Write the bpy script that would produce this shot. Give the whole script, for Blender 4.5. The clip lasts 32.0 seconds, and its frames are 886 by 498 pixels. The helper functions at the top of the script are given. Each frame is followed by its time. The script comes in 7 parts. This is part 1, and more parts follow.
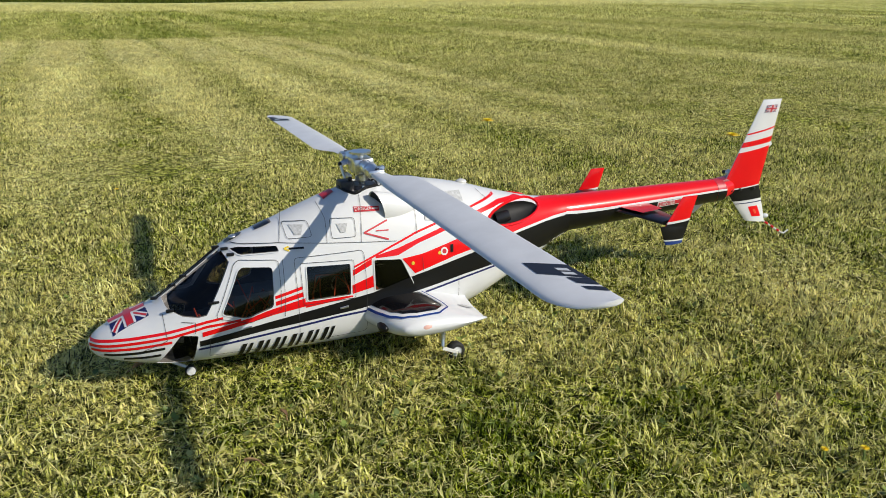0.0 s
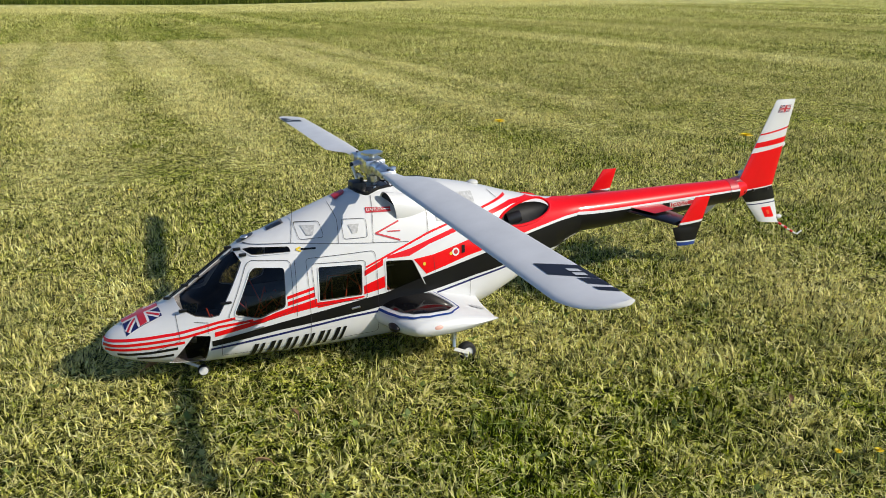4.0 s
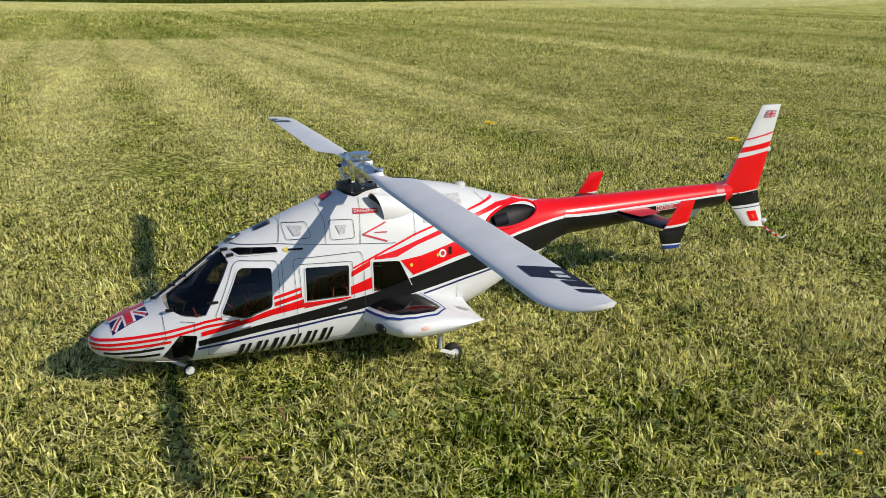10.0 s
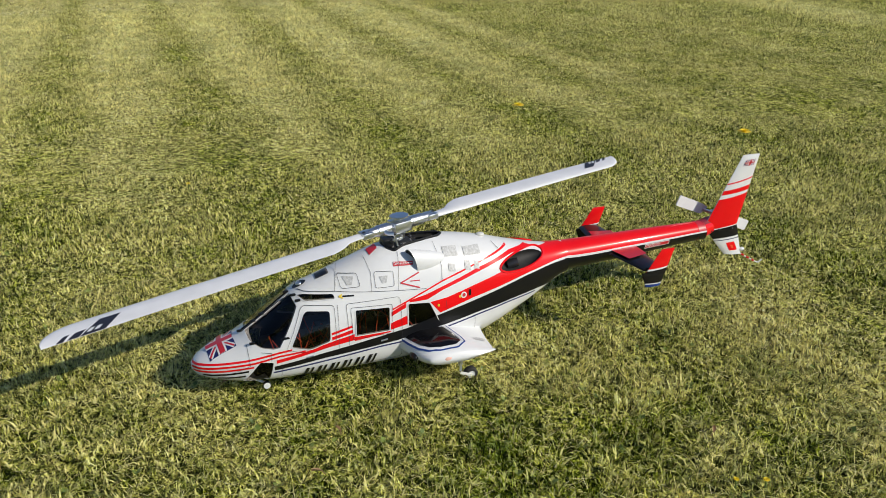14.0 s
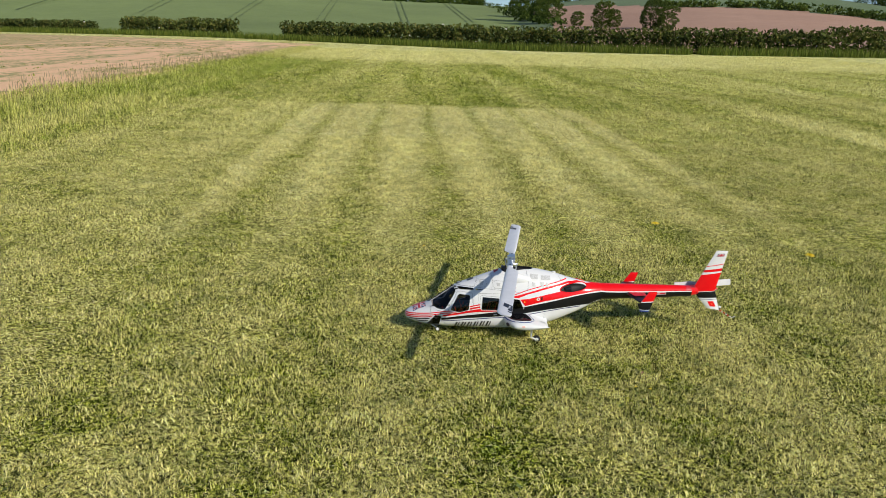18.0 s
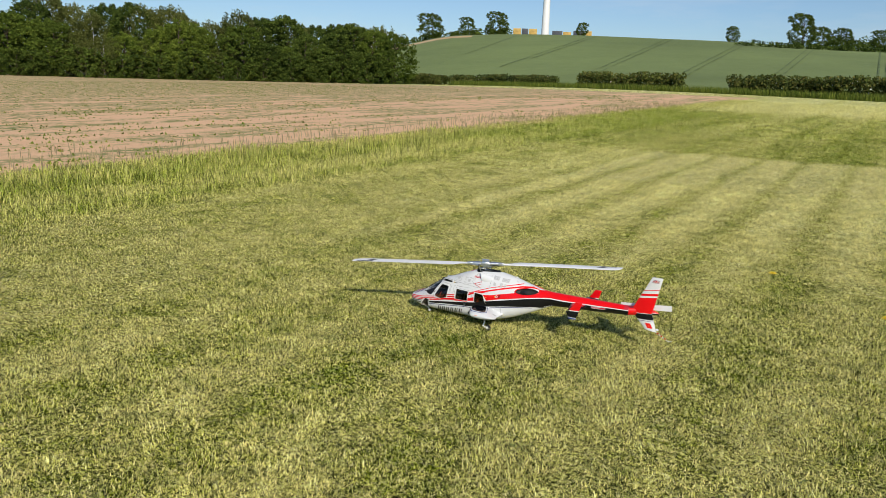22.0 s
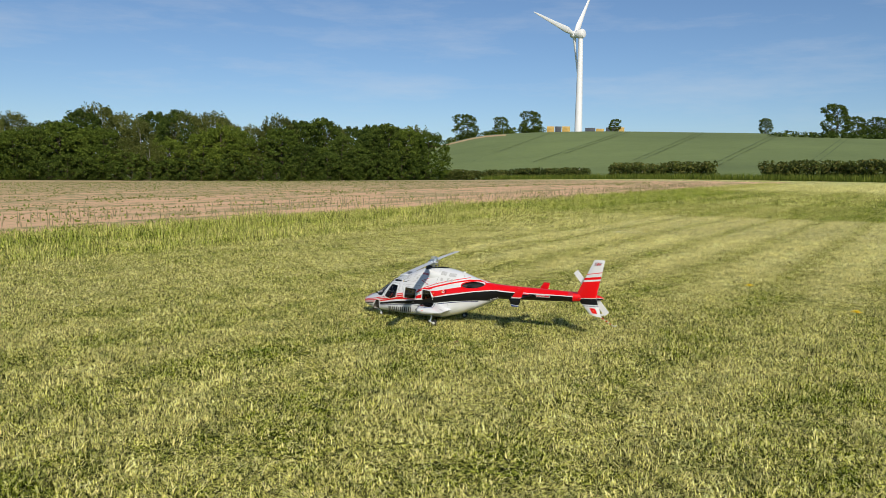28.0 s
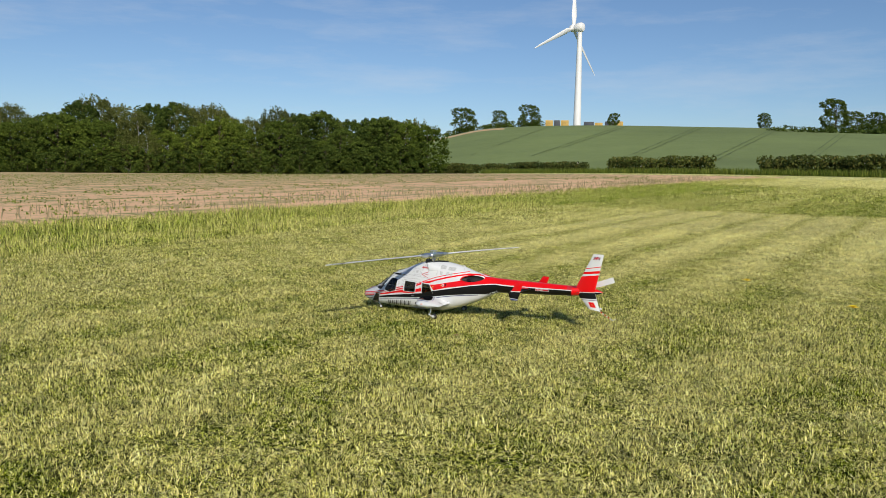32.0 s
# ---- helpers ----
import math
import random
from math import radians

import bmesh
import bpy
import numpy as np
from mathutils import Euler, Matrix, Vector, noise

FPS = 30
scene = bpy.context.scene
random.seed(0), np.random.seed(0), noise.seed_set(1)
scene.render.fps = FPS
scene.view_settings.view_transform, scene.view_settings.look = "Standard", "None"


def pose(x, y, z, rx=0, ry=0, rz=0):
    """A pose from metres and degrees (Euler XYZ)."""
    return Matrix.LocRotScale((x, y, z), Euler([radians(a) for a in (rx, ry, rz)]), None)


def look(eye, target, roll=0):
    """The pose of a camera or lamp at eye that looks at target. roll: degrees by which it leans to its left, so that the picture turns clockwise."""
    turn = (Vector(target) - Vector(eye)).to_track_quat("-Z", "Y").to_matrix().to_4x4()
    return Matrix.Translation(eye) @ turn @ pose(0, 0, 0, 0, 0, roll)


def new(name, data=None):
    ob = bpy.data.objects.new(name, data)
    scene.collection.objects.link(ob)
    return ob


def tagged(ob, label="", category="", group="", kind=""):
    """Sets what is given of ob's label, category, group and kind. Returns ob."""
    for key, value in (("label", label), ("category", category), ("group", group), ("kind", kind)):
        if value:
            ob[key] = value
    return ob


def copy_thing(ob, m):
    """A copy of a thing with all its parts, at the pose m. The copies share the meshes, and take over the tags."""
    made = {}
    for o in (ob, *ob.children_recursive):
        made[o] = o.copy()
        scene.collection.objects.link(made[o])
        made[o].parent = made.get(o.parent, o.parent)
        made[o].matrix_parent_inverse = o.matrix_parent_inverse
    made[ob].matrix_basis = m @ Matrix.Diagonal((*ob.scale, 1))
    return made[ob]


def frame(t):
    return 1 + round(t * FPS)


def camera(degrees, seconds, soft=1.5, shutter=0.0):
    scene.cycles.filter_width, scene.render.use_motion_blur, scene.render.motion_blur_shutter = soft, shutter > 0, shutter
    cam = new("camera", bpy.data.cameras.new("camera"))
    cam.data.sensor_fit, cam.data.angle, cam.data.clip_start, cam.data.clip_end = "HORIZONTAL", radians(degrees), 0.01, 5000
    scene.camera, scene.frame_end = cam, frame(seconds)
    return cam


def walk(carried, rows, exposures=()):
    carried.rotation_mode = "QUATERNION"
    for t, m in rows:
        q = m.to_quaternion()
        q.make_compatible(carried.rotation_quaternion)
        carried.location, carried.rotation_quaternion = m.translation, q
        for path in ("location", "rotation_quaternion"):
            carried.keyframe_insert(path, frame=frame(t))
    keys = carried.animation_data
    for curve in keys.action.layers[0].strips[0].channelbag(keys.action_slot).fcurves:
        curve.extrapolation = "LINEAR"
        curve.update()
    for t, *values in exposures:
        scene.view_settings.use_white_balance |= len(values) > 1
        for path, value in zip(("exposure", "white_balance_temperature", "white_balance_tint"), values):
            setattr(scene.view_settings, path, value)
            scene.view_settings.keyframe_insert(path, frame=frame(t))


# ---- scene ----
# ---- camera ----
cam = camera(58.3, 32.0, soft=0.45)
PATH = [
    (0, (-0.684, -1.533, 0.689), (0.107, 0.209, 0.106), -0.2),
    (0.5, (-0.685, -1.536, 0.692), (0.095, 0.211, 0.111), -0.5),
    (1, (-0.683, -1.536, 0.692), (0.092, 0.214, 0.111), -0.5),
    (1.5, (-0.682, -1.537, 0.692), (0.089, 0.214, 0.11), -0.5),
    (2, (-0.683, -1.539, 0.689), (0.089, 0.212, 0.108), -0.4),
    (2.5, (-0.683, -1.536, 0.691), (0.09, 0.213, 0.105), -0.3),
    (3, (-0.685, -1.533, 0.69), (0.087, 0.217, 0.105), -0.3),
    (3.5, (-0.683, -1.534, 0.689), (0.084, 0.219, 0.107), -0.4),
    (5.5, (-0.685, -1.536, 0.689), (0.072, 0.222, 0.109), -0.3),
    (6, (-0.686, -1.537, 0.689), (0.07, 0.22, 0.105), -0.2),
    (6.5, (-0.689, -1.537, 0.691), (0.067, 0.219, 0.103), -0.2),
    (7, (-0.686, -1.539, 0.69), (0.068, 0.219, 0.104), -0.2),
    (7.5, (-0.687, -1.537, 0.689), (0.069, 0.219, 0.1), -0.1),
    (8, (-0.684, -1.536, 0.69), (0.078, 0.215, 0.098), 0.2),
    (8.5, (-0.68, -1.538, 0.689), (0.09, 0.211, 0.099), 0.1),
    (9, (-0.678, -1.541, 0.692), (0.099, 0.206, 0.105), 0.0),
    (9.5, (-0.679, -1.541, 0.694), (0.106, 0.203, 0.109), 0.1),
    (10, (-0.68, -1.545, 0.692), (0.106, 0.201, 0.114), 0.2),
    (10.5, (-0.682, -1.545, 0.695), (0.11, 0.2, 0.122), 0.3),
    (11, (-0.68, -1.546, 0.694), (0.114, 0.198, 0.124), 0.4),
    (11.5, (-0.68, -1.55, 0.697), (0.116, 0.195, 0.13), 0.3),
    (12, (-0.678, -1.554, 0.697), (0.121, 0.189, 0.13), 0.2),
    (12.5, (-0.662, -1.579, 0.694), (0.103, 0.178, 0.122), -0.1),
    (13, (-0.686, -1.575, 0.702), (0.083, 0.171, 0.104), 0.1),
    (13.5, (-0.706, -1.666, 0.862), (0.019, 0.066, 0.173), 0.2),
    (14, (-0.768, -1.816, 1.12), (-0.091, -0.102, 0.343), 0.4),
    (14.5, (-0.867, -2.014, 1.25), (-0.222, -0.293, 0.461), 0.2),
    (16.5, (-1.104, -3.208, 1.486), (-0.58, -1.358, 0.936), 1.5),
    (17, (-0.99, -3.487, 1.475), (-0.572, -1.599, 0.965), 1.7),
    (17.5, (-0.871, -3.735, 1.464), (-0.598, -1.818, 0.964), 2.1),
    (18, (-0.727, -3.995, 1.468), (-0.632, -2.061, 0.969), 1.9),
    (18.5, (-0.433, -4.148, 1.482), (-0.517, -2.212, 0.989), 1.6),
    (19, (-0.116, -4.289, 1.488), (-0.341, -2.36, 1.008), 1.7),
    (19.5, (0.246, -4.44, 1.51), (-0.092, -2.527, 1.036), 1.8),
    (20, (0.689, -4.46, 1.505), (0.241, -2.568, 1.035), 2.1),
    (20.5, (1.061, -4.569, 1.532), (0.485, -2.709, 1.076), 1.8),
    (21, (1.4, -4.604, 1.548), (0.687, -2.787, 1.109), 1.5),
    (21.5, (1.771, -4.536, 1.532), (0.92, -2.776, 1.106), 1.9),
    (22, (2.049, -4.535, 1.531), (1.092, -2.828, 1.119), 2.1),
    (22.5, (2.214, -4.434, 1.523), (1.188, -2.762, 1.132), 1.7),
    (23, (2.331, -4.248, 1.467), (1.272, -2.59, 1.105), 1.3),
    (23.5, (2.359, -4.167, 1.407), (1.301, -2.502, 1.077), 1.3),
    (24, (2.34, -4.147, 1.265), (1.307, -2.461, 0.966), 1.8),
    (24.5, (2.325, -4.139, 1.195), (1.309, -2.436, 0.931), 2.2),
    (26.5, (2.598, -4.287, 0.903), (1.541, -2.594, 0.765), 0.6),
    (27, (2.59, -4.283, 0.901), (1.531, -2.593, 0.748), 0.7),
    (27.5, (2.594, -4.271, 0.9), (1.532, -2.585, 0.737), 0.6),
    (28, (2.588, -4.259, 0.898), (1.523, -2.575, 0.726), 0.7),
    (28.5, (2.587, -4.264, 0.897), (1.52, -2.582, 0.72), 1.0),
    (29, (2.594, -4.273, 0.904), (1.525, -2.592, 0.726), 1.0),
    (29.5, (2.59, -4.279, 0.908), (1.515, -2.601, 0.731), 1.0),
    (30, (2.589, -4.28, 0.908), (1.509, -2.606, 0.732), 1.0),
    (30.5, (2.591, -4.275, 0.905), (1.513, -2.6, 0.726), 1.0),
    (31, (2.589, -4.28, 0.907), (1.516, -2.602, 0.724), 1.0),
    (31.5, (2.587, -4.281, 0.906), (1.521, -2.599, 0.72), 0.9),
    (32, (2.594, -4.286, 0.902), (1.534, -2.601, 0.714), 0.9),
]
walk(cam, [(t, look(eye, target, roll)) for t, eye, target, roll in PATH], exposures=[(0.0, -0.10), (9.0, -0.12), (14.0, -0.20), (17.0, -0.09), (23.0, -0.18), (27.0, -0.21), (32.0, -0.21)])

# ---- light ----
SUN_DIR = Vector((0.580, -0.612, 0.538)).normalized()
world = bpy.data.worlds.new("sky")
scene.world = world
world.use_nodes = True
wt = world.node_tree
sky = wt.nodes.new("ShaderNodeTexSky")
sky.sky_type, sky.sun_disc = "NISHITA", False
sky.sun_elevation = math.asin(SUN_DIR.z)
sky.sun_rotation = math.atan2(SUN_DIR.x, SUN_DIR.y)
sky.air_density, sky.dust_density, sky.ozone_density = 0.85, 0.35, 5.0
# thin high cloud, drawn out sideways
sky_tc = wt.nodes.new("ShaderNodeTexCoord")
sky_map = wt.nodes.new("ShaderNodeMapping")
sky_map.inputs["Scale"].default_value = (1.6, 1.6, 9.0)
sky_noise = wt.nodes.new("ShaderNodeTexNoise")
sky_noise.inputs["Scale"].default_value, sky_noise.inputs["Detail"].default_value, sky_noise.inputs["Roughness"].default_value = 2.2, 7.0, 0.62
sky_ramp = wt.nodes.new("ShaderNodeValToRGB")
sky_ramp.color_ramp.elements[0].position, sky_ramp.color_ramp.elements[1].position = 0.50, 0.82
sky_ramp.color_ramp.elements[0].color, sky_ramp.color_ramp.elements[1].color = (0, 0, 0, 1), (0.36, 0.36, 0.36, 1)
sky_mix = wt.nodes.new("ShaderNodeMix")
sky_mix.data_type = "RGBA"
sky_mix.inputs["B"].default_value = (7.5, 7.8, 8.2, 1)
wt.links.new(sky_tc.outputs["Generated"], sky_map.inputs[0])
wt.links.new(sky_map.outputs[0], sky_noise.inputs["Vector"])
wt.links.new(sky_noise.outputs["Fac"], sky_ramp.inputs[0])
wt.links.new(sky_ramp.outputs[0], sky_mix.inputs["Factor"])
wt.links.new(sky.outputs[0], sky_mix.inputs["A"])
wt.links.new(sky_mix.outputs["Result"], wt.nodes["Background"].inputs[0])
wt.nodes["Background"].inputs[1].default_value = 0.104
sun_data = bpy.data.lights.new("sun", "SUN")
sun_data.energy, sun_data.angle, sun_data.color = 4.6, radians(0.53), (1.0, 0.92, 0.78)
sun = new("sun", sun_data)
sun.matrix_world = look(SUN_DIR * 50, (0, 0, 0))


# ---- materials ----
def nodes_of(name):
    m = bpy.data.materials.new(name)
    m.use_nodes = True
    nt = m.node_tree
    return m, nt, nt.nodes["Principled BSDF"]


def node(nt, kind, **values):
    n = nt.nodes.new(kind)
    for key, value in values.items():
        n.inputs[key].default_value = value
    return n


def noise_tex(nt, scale, detail=4.0, rough=0.6, stretch=(1, 1, 1), src="Object"):
    tc = nt.nodes.new("ShaderNodeTexCoord")
    mp = node(nt, "ShaderNodeMapping", Scale=stretch)
    nt.links.new(tc.outputs[src], mp.inputs[0])
    n = node(nt, "ShaderNodeTexNoise", Scale=scale, Detail=detail, Roughness=rough)
    nt.links.new(mp.outputs[0], n.inputs["Vector"])
    return n.outputs["Fac"]


def ramp(nt, fac, stops):
    r = nt.nodes.new("ShaderNodeValToRGB")
    el = r.color_ramp.elements
    while len(el) < len(stops):
        el.new(0.5)
    for e, (p, c) in zip(el, stops):
        e.position, e.color = p, (*c, 1)
    nt.links.new(fac, r.inputs[0])
    return r.outputs[0]


def mix(nt, fac, a, b, blend="MIX"):
    m = nt.nodes.new("ShaderNodeMix")
    m.data_type, m.blend_type, m.clamp_result = "RGBA", blend, blend == "MULTIPLY"
    for sock, v in ((m.inputs["Factor"], fac), (m.inputs["A"], a), (m.inputs["B"], b)):
        if isinstance(v, (int, float)):
            sock.default_value = v
        elif isinstance(v, tuple):
            sock.default_value = (*v, 1)
        else:
            nt.links.new(v, sock)
    return m.outputs["Result"]


def maths(nt, op, a, b=0.0, c=0.0):
    m = nt.nodes.new("ShaderNodeMath")
    m.operation = op
    for sock, v in zip(m.inputs, (a, b, c)):
        if isinstance(v, (int, float)):
            sock.default_value = v
        else:
            nt.links.new(v, sock)
    return m.outputs[0]


def world_xyz(nt):
    g = nt.nodes.new("ShaderNodeNewGeometry")
    s = nt.nodes.new("ShaderNodeSeparateXYZ")
    nt.links.new(g.outputs["Position"], s.inputs[0])
    return s.outputs[0], s.outputs[1], s.outputs[2]


def bump(nt, bsdf, height, strength=0.3, distance=0.01):
    b = node(nt, "ShaderNodeBump", Strength=strength, Distance=distance)
    nt.links.new(height, b.inputs["Height"])
    nt.links.new(b.outputs[0], bsdf.inputs["Normal"])


def plain(name, colour, rough=0.5, metal=0.0, coat=0.0, vary=0.06, scale=30.0, bumpy=0.0):
    """A surface of one colour with faint mottling, grime and uneven gloss."""
    m, nt, b = nodes_of(name)
    n = noise_tex(nt, scale)
    lo = tuple(c * (1 - vary * 1.6) for c in colour)
    hi = tuple(min(1, c * (1 + vary)) for c in colour)
    nt.links.new(ramp(nt, n, [(0.3, lo), (0.7, hi)]), b.inputs["Base Color"])
    n2 = noise_tex(nt, scale * 0.25, 3)
    nt.links.new(maths(nt, "MULTIPLY_ADD", n2, rough * 0.5, rough * 0.75), b.inputs["Roughness"])
    b.inputs["Metallic"].default_value = metal
    b.inputs["Coat Weight"].default_value = coat
    b.inputs["Coat Roughness"].default_value = 0.06
    if bumpy:
        bump(nt, b, noise_tex(nt, scale * 8, 5), bumpy, 0.002)
    return m


WHITE = plain("white gloss paint", (0.72, 0.735, 0.75), 0.35, coat=0.6, vary=0.03, scale=9)
RED = plain("red gloss paint", (0.78, 0.005, 0.009), 0.30, coat=0.5, vary=0.04, scale=9)
RED.node_tree.nodes["Principled BSDF"].inputs["Specular IOR Level"].default_value = 0.15
BLACK = plain("black gloss paint", (0.007, 0.007, 0.008), 0.35, coat=0.3, scale=9)
BLACK.node_tree.nodes["Principled BSDF"].inputs["Specular IOR Level"].default_value = 0.25
PIANO = plain("mirror-smooth black paint", (0.005, 0.005, 0.006), 0.10, coat=0.35, scale=9)
PIANO.node_tree.nodes["Principled BSDF"].inputs["Specular IOR Level"].default_value = 0.25
BLUE = plain("blue gloss paint", (0.010, 0.045, 0.24), 0.35, coat=0.6, scale=9)
NAVY = plain("navy flag ink", (0.010, 0.016, 0.11), 0.4, coat=0.4)
CRIMSON = plain("crimson flag ink", (0.55, 0.02, 0.035), 0.4, coat=0.4)
YELLOW = plain("yellow decal ink", (0.75, 0.55, 0.04), 0.45)
LINE = plain("dark panel joint", (0.03, 0.03, 0.034), 0.6)
GREY = plain("grey mesh decal", (0.52, 0.53, 0.54), 0.5, vary=0.2, scale=180)
RUBBER = plain("black rubber", (0.02, 0.02, 0.021), 0.75, bumpy=0.2)
STEEL = plain("bright metal", (0.76, 0.77, 0.79), 0.30, metal=1.0)
DARKMETAL = plain("dark anodised metal", (0.05, 0.05, 0.055), 0.4, metal=0.6)
BLADE = plain("white satin blade paint", (0.77, 0.78, 0.80), 0.42, coat=0.15, vary=0.05, scale=14)
WIRE = plain("red wire insulation", (0.75, 0.10, 0.03), 0.45)
# darker copy of the red paint, with shade put into the colour
SHADED_RED = plain("red paint with shade painted in", (0.22, 0.008, 0.020), 0.4, coat=0.3)
LINER = plain("dark cabin lining", (0.035, 0.032, 0.030), 0.8, vary=0.3)
# near-black: the shade inside the hollows is put into this colour
DUCT = plain("near-black hollow lining with painted shade", (0.02, 0.02, 0.02), 0.7, vary=0.3)


def glass_tint():
    m, nt, b = nodes_of("dark tinted glazing")
    tr = node(nt, "ShaderNodeBsdfTransparent")
    tr.inputs[0].default_value = (0.34, 0.315, 0.30, 1)
    gl = node(nt, "ShaderNodeBsdfGlossy", Roughness=0.03)
    fr = node(nt, "ShaderNodeFresnel", IOR=1.5)
    mx = nt.nodes.new("ShaderNodeMixShader")
    nt.links.new(fr.outputs[0], mx.inputs[0])
    nt.links.new(tr.outputs[0], mx.inputs[1])
    nt.links.new(gl.outputs[0], mx.inputs[2])
    nt.links.new(mx.outputs[0], nt.nodes["Material Output"].inputs[0])
    return m


TINT = glass_tint()


def step(nt, v, edge, width):
    """A soft step from 0 to 1 as v passes edge."""
    r = nt.nodes.new("ShaderNodeMapRange")
    nt.links.new(v, r.inputs[0])
    r.inputs[1].default_value, r.inputs[2].default_value = edge - width / 2, edge + width / 2
    return r.outputs[0]


def stripe_mask(nt):
    """How pale and dry the sward is: mowing stripes along y in the close-cut strip, longer green grass beyond it,
    a dry stretch before the hedge, and blotches all over."""
    x, y, _ = world_xyz(nt)
    wob = noise_tex(nt, 0.7, 3)
    xs = maths(nt, "MULTIPLY_ADD", wob, 0.3, x)
    ys = maths(nt, "MULTIPLY_ADD", wob, 0.6, y)
    wave = maths(nt, "SINE", maths(nt, "MULTIPLY", xs, 2 * math.pi / 0.88))
    wide = maths(nt, "MULTIPLY_ADD", noise_tex(nt, 0.75, 2, 0.5, (1, 0.025, 1)), 5.0, -2.5)
    strip = maths(nt, "MULTIPLY", maths(nt, "SUBTRACT", 1.0, step(nt, maths(nt, "ABSOLUTE", maths(nt, "SUBTRACT", xs, 0.15)), 2.65, 0.25)), maths(nt, "SUBTRACT", 1.0, step(nt, ys, 13.45, 0.35)))
    far = step(nt, y, 6.5, 10.0)
    inside = maths(nt, "MULTIPLY_ADD", wave, maths(nt, "MULTIPLY_ADD", far, 1.15, 0.12), maths(nt, "MULTIPLY_ADD", far, 1.5, 0.30))
    outside = maths(nt, "MULTIPLY_ADD", wide, maths(nt, "MULTIPLY_ADD", far, 0.14, 0.18), maths(nt, "MULTIPLY_ADD", far, 0.12, 0.34))
    beyond = step(nt, ys, 13.6, 0.5)
    outside = maths(nt, "SUBTRACT", outside, maths(nt, "MULTIPLY", beyond, maths(nt, "SUBTRACT", maths(nt, "MULTIPLY_ADD", step(nt, xs, 6.0, 6.0), -0.26, 0.28), maths(nt, "MULTIPLY", step(nt, maths(nt, "MULTIPLY_ADD", wob, 8.0, y), 42.0, 6.0), 0.80))))
    line = maths(nt, "SUBTRACT", 1.0, step(nt, maths(nt, "ABSOLUTE", maths(nt, "SUBTRACT", xs, 7.3)), 0.45, 0.5))
    outside = maths(nt, "ADD", outside, maths(nt, "MULTIPLY", maths(nt, "MULTIPLY", line, 0.75), maths(nt, "MULTIPLY", step(nt, y, 3.0, 6.0), maths(nt, "SUBTRACT", 1.0, step(nt, y, 13.5, 4.0)))))
    gx, gy = maths(nt, "DIVIDE", maths(nt, "SUBTRACT", x, 34.0), 11.0), maths(nt, "DIVIDE", maths(nt, "SUBTRACT", ys, 40.0), 5.0)
    patch_d = maths(nt, "SQRT", maths(nt, "ADD", maths(nt, "MULTIPLY", gx, gx), maths(nt, "MULTIPLY", gy, gy)))
    outside = maths(nt, "ADD", outside, maths(nt, "MULTIPLY", maths(nt, "SUBTRACT", 1.0, step(nt, patch_d, 1.0, 0.5)), 0.8))
    outside = maths(nt, "SUBTRACT", outside, maths(nt, "MULTIPLY", maths(nt, "SUBTRACT", 1.0, step(nt, xs, -4.4, 1.6)), 0.10))
    pale = mix(nt, strip, outside, inside)
    # two soft-edged ovals: the first slightly paler, the second deeper green
    for cx, cy, rx, ry, much in ((1.25, -0.85, 0.8, 0.8, -0.06), (0.02, -0.50, 0.30, 0.34, 0.45)):
        lx, ly = maths(nt, "DIVIDE", maths(nt, "SUBTRACT", x, cx), rx), maths(nt, "DIVIDE", maths(nt, "SUBTRACT", y, cy), ry)
        oval_d = maths(nt, "SQRT", maths(nt, "ADD", maths(nt, "MULTIPLY", lx, lx), maths(nt, "MULTIPLY", ly, ly)))
        oval_d = maths(nt, "MULTIPLY_ADD", wob, 0.8, maths(nt, "SUBTRACT", oval_d, 0.4))
        pale = maths(nt, "SUBTRACT", pale, maths(nt, "MULTIPLY", maths(nt, "SUBTRACT", 1.0, step(nt, oval_d, 0.85, 0.8)), much))
    blot = maths(nt, "MULTIPLY_ADD", noise_tex(nt, 1.6, 4, 0.7), 1.5, -0.75)
    fleck = maths(nt, "MULTIPLY_ADD", noise_tex(nt, 9.0, 4, 0.7), 1.3, -0.65)
    return maths(nt, "ADD", maths(nt, "ADD", pale, blot), fleck)


def lushness(nt, pale):
    """Lush, moist grass is a deeper green than the drying sward."""
    r = nt.nodes.new("ShaderNodeMapRange")
    nt.links.new(pale, r.inputs[0])
    r.inputs[1].default_value, r.inputs[2].default_value = -0.35, 0.30
    return ramp(nt, r.outputs[0], [(0.0, (0.56, 0.72, 0.44)), (1.0, (1.0, 1.0, 1.0))])


def flecks(nt):
    """Dead, bleached and lush patches of the sward, a thumb's breadth across."""
    return noise_tex(nt, 55, 3, 0.62)


